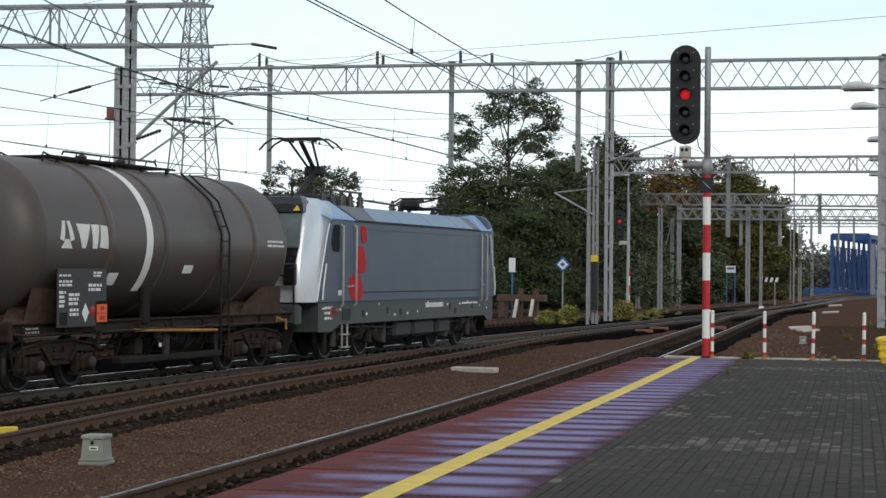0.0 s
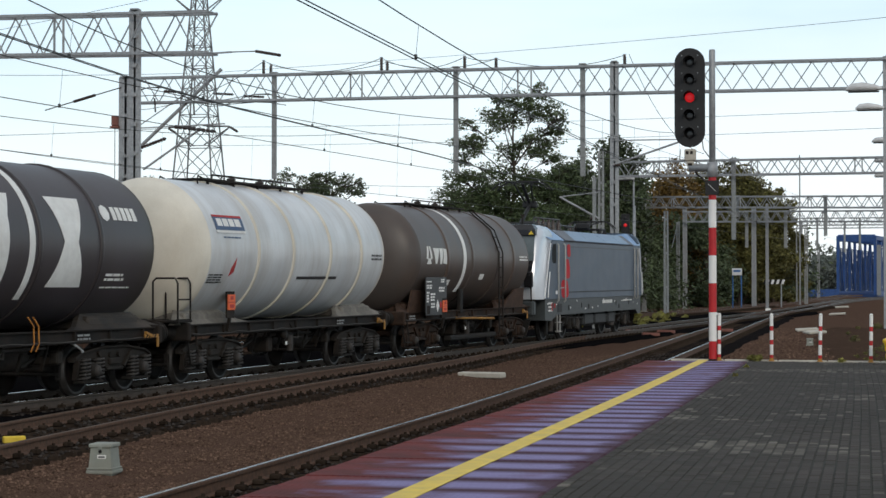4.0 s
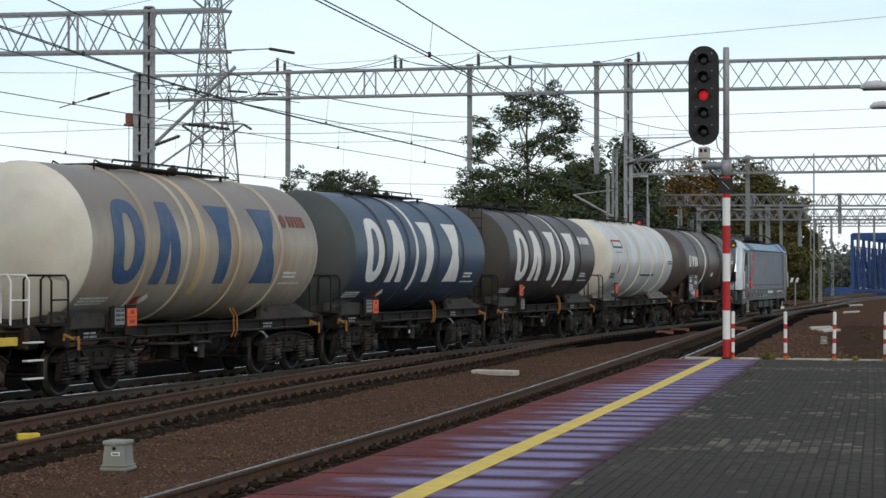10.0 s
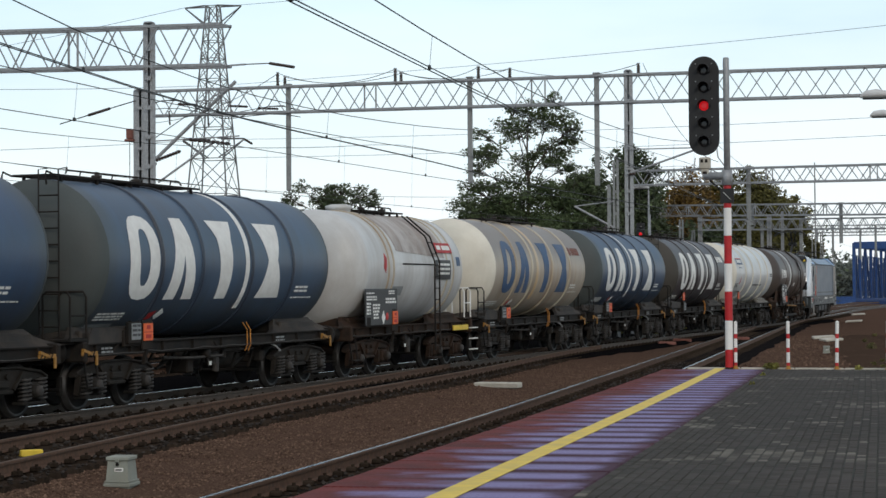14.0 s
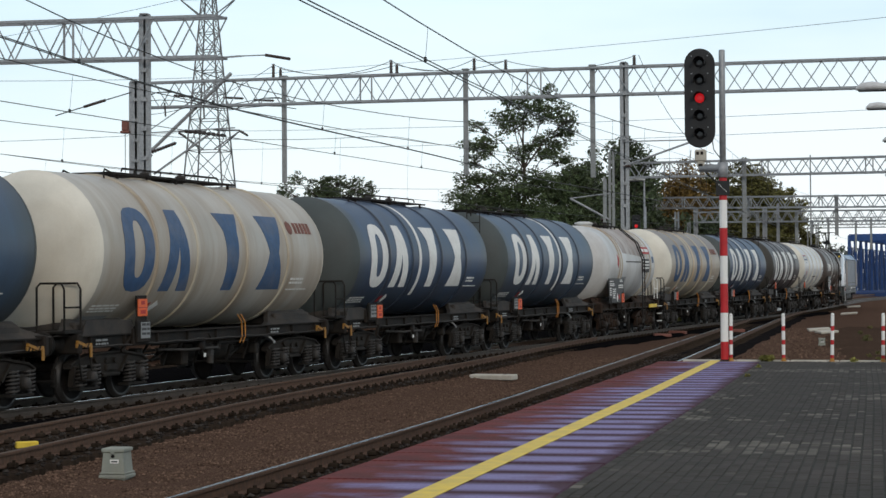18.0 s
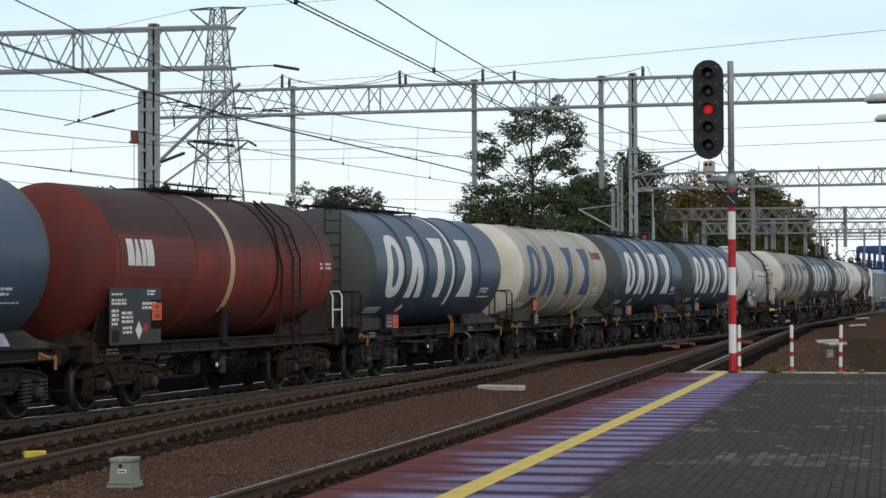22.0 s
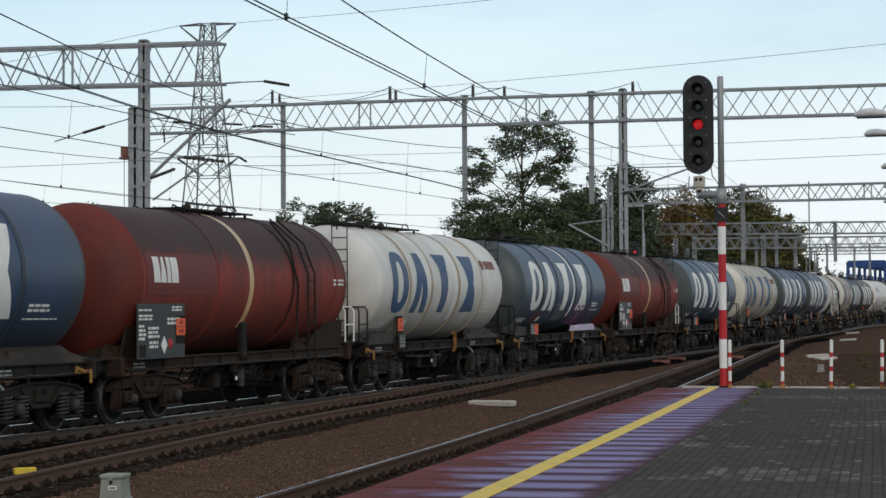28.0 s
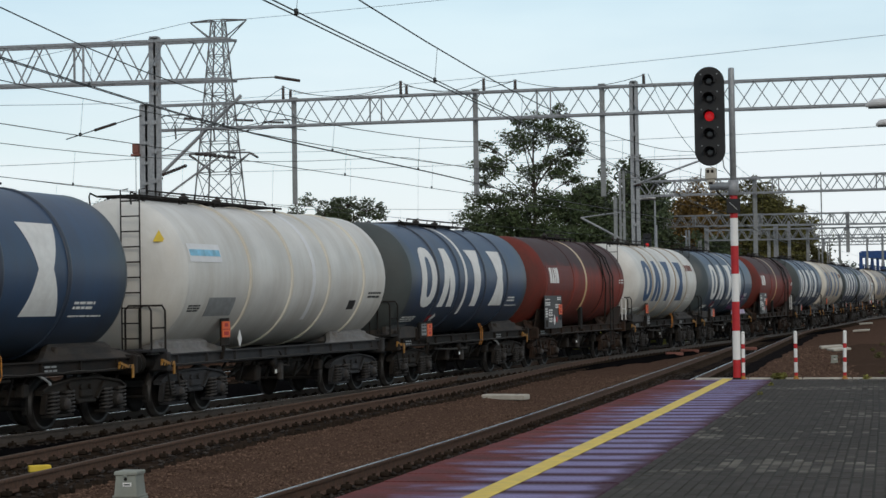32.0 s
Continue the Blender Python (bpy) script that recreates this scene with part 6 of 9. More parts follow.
def locomotive():
    ob = thing("electric_locomotive", label="blue-grey electric locomotive with red blobs and silver cab", category="locomotive")
    zb, zs, y0 = 1.41, 3.33, 1.49

    def ring(x):
        pts = [(-y0, zb), (-y0, 2.4), (-y0, zs), (-1.02, 3.70), (-0.8, 3.74)]
        return [Vector((x, a, b)) for a, b in pts] + [Vector((x, -a, b)) for a, b in reversed(pts)]
    part("body", Shape().loft([ring(-6.95), ring(6.95)]), M_LOCO, ob, "blue-grey painted body side")
    part("body_rib", Shape().box((0, -y0 - 0.004, 1.62), (11.2, 0.016, 0.035), 0.004), M_CASE, ob)
    part("body_rib", Shape().box((0, -y0 - 0.002, 3.16), (10.4, 0.010, 0.02), 0.003), M_LOCOSKIRT, ob)
    part("cornice", Shape().box((0, -y0 - 0.012, zs), (11.3, 0.03, 0.03), 0.006), M_CASE, ob)
    # roof fairing in grey panels and pale blue ones with the sky's reflection painted in
    xs = [-5.56, -4.25, -2.2, 0.2, 2.6, 4.5, 5.56]
    for i, (x0, x1) in enumerate(zip(xs, xs[1:])):
        for side in (-1, 1):
            k = 0.22 if i == 0 else 0.0
            pts = [(x0 + 0.015, side * (y0 + 0.01), zs + 0.02), (x1 - 0.015, side * (y0 + 0.01), zs + 0.02), (x1 - 0.015 + k, side * 1.04, 3.70), (x0 + 0.015 - k * 0.6, side * 1.04, 3.70)]
            grey = i in (0, 5)
            part("roof_panel", Shape().loft([[Vector(p) for p in pts], [Vector(p) + Vector((0, side * 0.02, 0.02)) for p in pts]]), M_LOCOROOF_G if grey else M_LOCOPANEL_SKY, ob, "grey roof hatch" if grey else "blue roof panel with painted sky reflection")
    for end in (-1, 1):
        def outline(z, xf, w, back=6.9):
            """Plan of the cab at one height, front corners rounded."""
            half = [(back, w), (xf - 0.50, w), (xf - 0.28, w - 0.02), (xf - 0.12, w - 0.07), (xf - 0.03, w - 0.16), (xf, w - 0.30)]
            return [Vector((end * x, -y, z)) for x, y in half] + [Vector((end * x, y, z)) for x, y in reversed(half)]
        shell = Shape().loft([outline(zb, 8.78, y0 - 0.004), outline(1.9, 8.80, y0 - 0.004), outline(2.35, 8.75, y0 - 0.004), outline(2.65, 8.65, y0 - 0.006), outline(3.1, 8.50, y0 - 0.01), outline(3.4, 8.40, 1.46),
                              outline(3.62, 8.30, 1.38), outline(3.76, 8.16, 1.24), outline(3.84, 7.9, 1.0)], True)
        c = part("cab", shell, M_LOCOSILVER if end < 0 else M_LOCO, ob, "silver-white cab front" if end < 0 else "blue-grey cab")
        # roof wedge that leans back to the hatches
        for side in (-1, 1):
            pts = [(5.58, side * (y0 + 0.012), zs + 0.02), (7.3, side * (y0 + 0.012), zs + 0.02), (7.75, side * (y0 - 0.03), zs + 0.10), (7.95, side * 1.14, 3.80), (6.25, side * 1.05, 3.80)]
            part("roof_wedge", Shape().loft([[Vector((end * a, b, d)) for a, b, d in pts], [Vector((end * a, b * 0.5, d - 0.06)) for a, b, d in pts]]), M_LOCOROOF_SKY, c, "blue cab roof with painted sky reflection")
            cheek = [(5.7, zb), (8.02, zb), (7.98, 1.55), (7.86, 1.85), (7.40, 3.02), (7.28, 3.22), (7.08, zs - 0.01), (5.7, zs - 0.01)]
            part("cab_cheek", Shape().loft([[Vector((end * a, side * (y0 + 0.006), b)) for a, b in cheek], [Vector((end * a, side * (y0 - 0.02), b)) for a, b in cheek]]), M_LOCO, c, "blue-grey cab side")
            part("cab_edge_strip", Shape().path([(end * 8.04, side * (y0 + 0.004), zb + 0.03), (end * 7.90, side * (y0 + 0.006), 1.85), (end * 7.43, side * (y0 + 0.006), 3.02), (end * 7.30, side * (y0 + 0.004), 3.24)], 0.02), M_SIGNWHITE, c, "white edge line")
            part("corner_rail", Shape().path([(end * 7.82, side * (y0 + 0.05), 1.46), (end * 7.80, side * (y0 + 0.06), 1.75), (end * 7.62, side * (y0 + 0.06), 2.30)], 0.022), M_SIGNWHITE, c, "white corner handrail")
            win = [(6.64, 2.66), (6.70, 2.58), (7.02, 2.58), (7.14, 2.64), (7.20, 2.80), (7.12, 3.10), (7.02, 3.22), (6.70, 3.23), (6.64, 3.18)]
            part("side_window", Shape().loft([[Vector((end * a, side * (y0 + 0.010), b)) for a, b in win], [Vector((end * a, side * (y0 - 0.01), b)) for a, b in win]]), M_GLASS_D, c, "dark cab side window")
            part("door_seam", Shape().box((end * 6.10, side * (y0 + 0.007), 2.35), (0.62, 0.006, 1.86), 0.002), M_LOCO, ob)
            for x in (6.53, 5.66):
                part("handrail", Shape().path([(end * x, side * y0, 1.30), (end * x, side * (y0 + 0.06), 1.34), (end * x, side * (y0 + 0.06), 3.20), (end * x, side * y0, 3.24)], 0.026), M_LOCOHANDLE, ob, "pale steel handrail")
            part("door_latch", Shape().bar((end * 5.75, side * (y0 + 0.03), 1.78), (end * 6.2, side * (y0 + 0.03), 1.76), 0.03), M_LOCOHANDLE, ob)
            part("headlight", Shape().lathe([(0, 0), (0, 0.13), (0.05, 0.12), (0.05, 0)], 16, "x", (end * 8.77, side * 0.95, 2.05)), M_GLASS, c)
            part("mirror", Shape().box((end * 9.0, side * 1.22, 2.05), (0.12, 0.30, 0.5), 0.05), M_BLACKPAINT, c, "black mirror housing")
            part("buffer", Shape().lathe([(0, 0), (0, 0.2), (0.08, 0.2), (0.1, 0.13), (0.4, 0.12), (0.45, 0.28), (0.5, 0.28), (0.52, 0)], 16, "x", (8.75, 0, 1.06)), M_FRAME, ob, m=pose(0, side * 0.875, 0, 0, 0, 0 if end > 0 else 180))
        part("windscreen", Shape().plate([(end * 8.665, -1.30, 2.66), (end * 8.665, 1.30, 2.66), (end * 8.385, 1.26, 3.50), (end * 8.385, -1.26, 3.50)], 0.02 * end), M_GLASS, c, "tinted windscreen with sky reflection in its colour")
        part("brow", Shape().loft([[Vector((end * x, y, z)) for x, y, z in ((x0, -1.32 * k, z0), (x0, 1.32 * k, z0), (x1, 1.28 * k, z1), (x1, -1.28 * k, z1))] for x0, z0, x1, z1, k in ((8.50, 3.48, 8.0, 3.48, 1.0), (8.46, 3.66, 7.98, 3.70, 0.98), (8.25, 3.84, 7.9, 3.86, 0.86))]), M_BLACKPAINT, c, "black brow over the windscreen")
        part("wiper_panel", Shape().plate([(end * 8.785, -1.26, 2.30), (end * 8.785, 1.26, 2.30), (end * 8.68, 1.29, 2.65), (end * 8.68, -1.29, 2.65)], 0.02 * end), M_BLACKPAINT, c, "black panel below the windscreen")
        part("buffer_beam", Shape().box((end * 8.72, 0, 1.12), (0.3, 2.7, 0.5), 0.06), M_LOCOSKIRT, ob)
        part("plough", Shape().plate([(end * 8.7, -1.2, 0.75), (end * 8.7, 1.2, 0.75), (end * 8.85, 1.1, 0.25), (end * 8.85, -1.1, 0.25)], 0.04), M_FRAME, ob)
        part("marker_triangle", Shape().plate([(end * 8.52, -1.26, 3.50), (end * 8.52, -1.08, 3.50), (end * 8.49, -1.17, 3.63)], 0.01 * end), M_YELLOW, c, "yellow warning triangle")

    def blob(x0, x1, z0, z1, lean):
        pts = []
        for k in range(18):
            t = 2 * math.pi * k / 18
            u, v = math.copysign(abs(math.cos(t)) ** 0.55, math.cos(t)), math.copysign(abs(math.sin(t)) ** 0.55, math.sin(t))
            pts.append(((x0 + x1) / 2 + (x1 - x0) / 2 * u * (0.86 if v > 0 and u > 0 else 1) - lean * v, (z0 + z1) / 2 + (z1 - z0) / 2 * v))
        return Shape().loft([[Vector((a, -y0 - 0.016, b)) for a, b in pts], [Vector((a, -y0 + 0.02, b)) for a, b in pts]])
    for x0, x1, z0, z1, lean in ((-6.02, -5.10, 1.43, 2.04, 0.02), (-5.52, -4.92, 2.08, 2.74, 0.03), (-5.22, -4.84, 2.81, 3.24, 0.02)):
        part("red_blob", blob(x0, x1, z0, z1, lean), M_LOCORED, ob, "red painted blob")
    # skirt, markings, equipment
    sk = [(-7.9, 1.40), (-7.9, 0.72), (-7.1, 0.70), (-6.5, 0.87), (6.5, 0.87), (7.1, 0.70), (7.9, 0.72), (7.9, 1.40)]
    part("skirt", Shape().loft([[Vector((a, -1.46, b)) for a, b in sk], [Vector((a, 1.46, b)) for a, b in sk]]), M_LOCOSKIRT, ob, "dark grey underframe")
    part("small_lettering", flat_lines(-0.2, 1.30, 1.5, 1, -1.464, 0.12, 0.05, 4), M_MARK_W, ob)
    part("small_lettering", flat_lines(-7.5, 1.30, 0.5, 3, -1.464, 0.06, 0.06, 6), M_MARK_W, ob)
    part("small_lettering", flat_lines(3.0, 1.28, 2.4, 1, -1.464, 0.05, 0.05, 7), M_MARK_W, ob)
    for x in (-7.0, -5.9, -4.9, -3.2, -2.2, 1.9, 2.4, 4.6):
        part("skirt_fitting", Shape().box((x, -1.466, 1.12 + 0.08 * math.sin(x * 7)), (0.14 + 0.06 * math.cos(x * 5), 0.02, 0.16), 0.01), M_SIGBLACK, ob)
    part("step_recess", Shape().box((-6.1, -1.466, 1.10), (0.5, 0.02, 0.28), 0.01), M_SIGBLACK, ob)
    part("red_label", Shape().box((-7.05, -1.466, 1.15), (0.14, 0.012, 0.26), 0.005), M_MARK_R, ob)
    for x, w in ((-1.5, 1.3), (0.2, 1.7), (1.9, 1.1)):
        part("equipment_case", Shape().box((x, -0.9, 0.64), (w, 0.8, 0.46), 0.08), M_CASE, ob)
    rng = random.Random(17)
    for k in range(16):
        x = -7.6 + 0.95 * k + rng.uniform(-0.25, 0.25)
        part("stencil", Shape().box((x, -1.468, rng.uniform(0.98, 1.32)), (rng.uniform(0.04, 0.16), 0.008, rng.uniform(0.03, 0.07)), 0.002), M_MARK_W, ob, "small white stencil")
    part("warning_disc", Shape().lathe([(-1.475, 0.0), (-1.475, 0.08), (-1.465, 0.085)], 14, "y", (-6.75, 0, 1.18)), M_MARK_R, ob, "small red and white disc")
    part("side_mark", Shape().box((-6.62, -1.50, 1.62), (0.22, 0.012, 0.12), 0.02), M_SIGNWHITE, ob, "small white badge")
    part("cab_ladder", Shape().path([(-6.28, -1.42, 0.95), (-6.28, -1.42, 0.30), (-5.92, -1.42, 0.30), (-5.92, -1.42, 0.95)], 0.025).box((-6.1, -1.42, 0.62), (0.36, 0.14, 0.03), 0.008).box((-6.1, -1.42, 0.32), (0.36, 0.16, 0.03), 0.008), M_LOCOHANDLE, ob, "pale steel cab steps")
    for x in (-6.4, -2.9, 2.2, 5.0):
        part("damper", Shape().tube((x, -1.22, 0.40), (x + 0.12, -1.22, 0.92), 0.06, 10).tube((x - 0.02, -1.22, 0.32), (x + 0.05, -1.22, 0.62), 0.085, 10), M_BOXCAP, ob, "dusty damper")
    part("pipe_run", Shape().path([(-7.2, -1.25, 0.80), (-5.0, -1.28, 0.78), (-2.4, -1.22, 0.70), (2.4, -1.22, 0.72), (5.6, -1.28, 0.80)], 0.03), M_BOXCAP, ob)
    part("front_rail", Shape().path([(-8.95, -1.30, 1.35), (-9.0, -1.30, 1.95), (-8.98, -1.1, 2.02), (-8.95, -0.75, 2.02), (-8.95, -0.72, 1.35)], 0.025), M_FRAME, ob, "black front handrail")
    part("sand_pipe", Shape().box((-6.9, -1.2, 0.5), (0.2, 0.1, 0.6), 0.03), M_FRAME, ob)
    # roof equipment
    for x in (-5.3, -4.7, -4.0, -3.4, -2.7, 2.3, 3.0):
        part("insulator", Shape().lathe([(3.72, 0.0), (3.72, 0.09), (3.8, 0.12), (3.84, 0.07), (3.9, 0.11), (3.94, 0.06), (4.0, 0.1), (4.04, 0.05), (4.14, 0.04), (4.14, 0)], 10, "z", (x, -0.5 if x < 0 else 0.4, 0)), M_INSUL, ob)
    part("busbar", Shape().path([(-6.0, -0.5, 3.85), (-5.8, -0.5, 4.14), (-2.6, -0.5, 4.14), (-2.0, -0.2, 4.0), (2.1, 0.2, 4.0), (3.1, 0.4, 4.14)], 0.03), M_WIRE, ob)
    part("roof_gear", Shape().box((-3.2, 0.2, 3.92), (1.6, 0.7, 0.30), 0.06), M_CASE, ob)

    def panto(x, raised, face):
        s = Shape()
        z0 = 3.94
        for dx in (-0.7, 0.7):
            s.tube((x + dx, -0.55, z0), (x + dx, 0.55, z0), 0.035)
        for y in (-0.5, 0.5):
            s.tube((x - 0.7, y, z0), (x + 0.7, y, z0), 0.03)
            for dx in (-0.65, 0.65):
                s.lathe([(3.7, 0.08), (3.78, 0.1), (3.86, 0.06), (3.94, 0.06)], 8, "z", (x + dx, y, 0))
        if raised:
            kx, kz, tx, tz = x + 0.85 * face, 4.62, x - 0.1 * face, 5.30
            s.tube((x - 0.3 * face, 0, z0), (kx, 0, kz), 0.065, 8)
        else:
            kx, kz, tx, tz = x + 1.3 * face, 4.06, x - 0.2 * face, 4.2
            s.tube((x - 0.3 * face, 0, z0), (kx, 0, kz), 0.06, 8)
        s.tube((kx, 0, kz), (tx, 0, tz), 0.055, 8)
        for y in (-0.3, 0.3):
            s.tube((kx, y * 0.4, kz), (tx, y, tz), 0.03, 6)
        s.box((kx, 0, kz), (0.24, 0.5, 0.24), 0.05)
        for dx in (-0.28, 0.28):
            s.path([(tx + dx, -0.98, tz - 0.22), (tx + dx, -0.82, tz - 0.06), (tx + dx, -0.62, tz + 0.05), (tx + dx, 0.62, tz + 0.05), (tx + dx, 0.82, tz - 0.06), (tx + dx, 0.98, tz - 0.22)], 0.025)
        s.bar((tx - 0.28, 0.3, tz), (tx + 0.28, 0.3, tz), 0.04).bar((tx - 0.28, -0.3, tz), (tx + 0.28, -0.3, tz), 0.04)
        part("pantograph", s, M_SIGBLACK, ob, "raised dark pantograph" if raised else "folded dark pantograph")
    panto(-5.4, True, 1)
    panto(4.0, False, -1)
    part("horn", Shape().lathe([(0, 0.03), (0.3, 0.03), (0.4, 0.08)], 8, "z", (-7.2, -0.5, 3.8)), M_FRAME, ob)
    # the forward end is drawn in a little
    for o in ob.children_recursive:
        for v in o.data.vertices:
            if v.co.x > 3.0:
                x = 3.0 + (v.co.x - 3.0) * 0.62
                v.co.x = x if x < 6.0 else 6.0 + (x - 6.0) * 0.3
    # bogies
    sets = []
    for cx in (-4.65, 3.45):
        bg = part("bogie", shared("loco_bolster", lambda: Shape().box((0, 0, 0.62), (1.2, 2.0, 0.3), 0.05).box((0, 0, 0.7), (3.6, 0.3, 0.2), 0.05), M_BOGIE), None, ob, m=pose(cx, 0, 0))
        for side in (-1, 1):
            def sf():
                s = Shape()
                b = [(-2.0, 0.62), (-1.55, 0.55), (-0.7, 0.62), (-0.4, 0.45), (0.4, 0.45), (0.7, 0.62), (1.55, 0.55), (2.0, 0.62)]
                t = [(2.0, 0.86), (0.5, 0.9), (-0.5, 0.9), (-2.0, 0.86)]
                s.loft([[Vector((a, -0.08, z)) for a, z in b + t], [Vector((a, 0.08, z)) for a, z in b + t]])
                for ax in (-1.2, 1.2):
                    s.lathe([(-0.2, 0), (-0.2, 0.16), (-0.12, 0.2), (0.05, 0.2)], 14, "y", (ax, 0, 0.58))
                    for d in (-0.38, 0.38):
                        s.lathe([(0.35, 0.0), (0.35, 0.12), (0.42, 0.12), (0.44, 0.09), (0.8, 0.09), (0.8, 0)], 10, "z", (ax + d, -0.1, 0))
                s.lathe([(0.5, 0.14), (0.55, 0.17), (0.9, 0.17), (0.95, 0.14)], 12, "z", (0, -0.12, 0))
                s.bar((-0.6, -0.2, 0.5), (0.6, -0.2, 0.75), 0.06)
                return s
            part("side_frame", shared("loco_side_frame", sf, M_BOGIE), None, bg, m=pose(0, side * 1.05, 0, 0, 0, 0 if side < 0 else 180))
        for ax in (-1.2, 1.2):
            w = part("wheelset", shared("loco_wheelset", lambda: wheel_big(), M_WHEEL), None, bg, m=pose(ax, 0, 0.58))
            sets.append((w, ax))
    return ob, sets


def wheel_big():
    s = Shape()
    for side in (-1, 1):
        prof = [(-0.065, 0.10), (-0.065, 0.50), (-0.07, 0.52), (-0.07, 0.61), (-0.04, 0.61), (-0.03, 0.585), (0.065, 0.578), (0.065, 0.50), (0.025, 0.48), (0.005, 0.2), (0.05, 0.13), (0.06, 0.0)]
        s.lathe([(side * 0.755 + a * side, r) for a, r in prof], 28, "y")
    s.lathe([(-1.0, 0.0), (-1.0, 0.09), (1.0, 0.09), (1.0, 0.0)], 12, "y")
    return s


LOCO, LOCO_SETS = locomotive()
CARS.append((LOCO, 50.8, 9.3, LOCO_SETS))


def travel(t):
    """Metres that the train has gone after t seconds: it picks up speed gently."""
    u = t / 10
    return 44.808 * u + 7.7189 * u ** 2 - 1.1181 * u ** 3 + 0.0386 * u ** 4


def car_pose(s, pivot):
    a, b = on_main(s - pivot / 2), on_main(s + pivot / 2)
    d = b - a
    return Matrix.Translation((a + b) / 2) @ d.to_track_quat("X", "Z").to_matrix().to_4x4()


def motions():
    for ob, s0, pivot, sets in CARS:
        walk(ob, [(t / 2, car_pose(s0 + travel(t / 2), pivot)) for t in range(65)])
        big = ob is LOCO
        for w, ax in sets:
            r = 0.58 if big else WHEEL_R
            walk(w, [(k / 10, pose(ax, 0, r, 0, math.degrees(travel(k / 10) / r), 0)) for k in range(321)])


# ---- signal and barrier at the platform's end ----
def red_white_pole(parent, z0, bands, r, first_red, name="band"):
    z = z0
    red = first_red
    for h in bands:
        part("red_band" if red else "white_band", Shape().lathe([(z, r), (z + h - 0.004, r)], 20, "z"), M_REDBAND if red else M_WHITEBAND, parent)
        z += h
        red = not red
    return z


def main_signal():
    ob = thing("railway_signal", pose(-2.945, 36.05, PLAT_Z), "tall colour-light signal showing red on a striped pole", "railway signal")
    red_white_pole(ob, 0.0, [0.36, 0.54, 0.54, 0.52, 0.52, 0.52, 0.50], 0.072, True)
    part("pole", Shape().lathe([(3.50, 0.0), (3.50, 0.060), (5.79, 0.058), (5.81, 0.05), (5.81, 0)], 16, "z"), M_GALV, ob, "galvanised upper pole")
    part("base_flange", Shape().lathe([(0, 0), (0, 0.09), (0.012, 0.09), (0.016, 0.078), (0.03, 0.075)], 16, "z"), M_FRAME, ob)
    cx, z0, z1, w = -0.41, 3.98, 5.84, 0.285
    ring = []
    for k in range(13):
        t = math.pi * k / 12
        ring.append((cx + w * math.cos(t), z1 - w + w * math.sin(t)))
    for k in range(13):
        t = math.pi + math.pi * k / 12
        ring.append((cx + w * math.cos(t), z0 + w + w * math.sin(t)))
    head = Shape().loft([[Vector((x, -0.06, z)) for x, z in ring], [Vector((x, -0.085, z)) for x, z in ring]])
    hd = part("signal_head", head, M_SIGBLACK, ob, "long black backboard with rounded ends")
    part("head_case", Shape().box((cx, 0.03, (z0 + z1) / 2), (0.34, 0.17, 1.62), 0.05), M_SIGBLACK, hd)
    for k, z in enumerate((5.57, 5.24, 4.91, 4.57, 4.23)):
        lit = k == 2
        part("lens", Shape().lathe([(-0.10, 0.0), (-0.103, 0.05), (-0.095, 0.085), (-0.08, 0.095)], 20, "y", (cx, 0, z)), M_REDLAMP if lit else M_LENS, hd, "lit red lens" if lit else "unlit dark lens")
        hood = Shape()
        vs, fs = [], []
        for j in range(13):
            t = math.radians(-20 + 220 * j / 12)
            for y, r in ((-0.08, 0.125), (-0.30, 0.115), (-0.30, 0.105), (-0.08, 0.115)):
                vs.append((cx + r * math.cos(t), y, z + r * math.sin(t)))
        for j in range(12):
            for q in range(4):
                fs.append((4 * j + q, 4 * j + (q + 1) % 4, 4 * j + 4 + (q + 1) % 4, 4 * j + 4 + q))
        hood.add(vs, fs, True)
        part("hood", hood, M_SIGBLACK, hd)
        for dx in (-0.15, 0.15):
            part("screw", Shape().lathe([(-0.095, 0.0), (-0.095, 0.012), (-0.08, 0.014)], 8, "y", (cx + dx, 0, z + 0.13)), M_GALV, hd)
    jb = part("junction_box", Shape().box((cx, 0.0, 3.84), (0.21, 0.16, 0.22), 0.02).box((cx, 0, 3.68), (0.14, 0.12, 0.12), 0.02), M_PALECONC, ob, "cream cable box")
    part("box_lettering", Shape().box((cx - 0.05, -0.083, 3.88), (0.05, 0.006, 0.06), 0.002).box((cx + 0.03, -0.083, 3.88), (0.05, 0.006, 0.06), 0.002).box((cx, -0.063, 3.66), (0.08, 0.006, 0.05), 0.002), M_FRAME, jb)
    part("bracket", Shape().lathe([(0, 0), (0, 0.075), (0.40, 0.07), (0.42, 0.09), (0.5, 0.09), (0.5, 0)], 14, "x", (cx - 0.03, 0, 3.60)), M_GALV, ob)
    part("clamp", Shape().lathe([(3.42, 0.075), (3.42, 0.10), (3.70, 0.10), (3.70, 0.075)], 14, "z"), M_GALV, ob)
    part("top_stay", Shape().tube((cx + 0.2, -0.02, 5.52), (0.12, 0.0, 5.52), 0.012), M_GALV, ob)
    part("stay", Shape().path([(cx + 0.2, 0, 4.3), (cx + 0.24, 0.05, 3.95), (0.0, 0.0, 3.72)], 0.012), M_GALV, ob)
    part("stay", Shape().path([(cx - 0.18, 0, 3.95), (cx - 0.2, 0.0, 3.75), (cx - 0.05, 0.0, 3.7)], 0.01), M_GALV, ob)
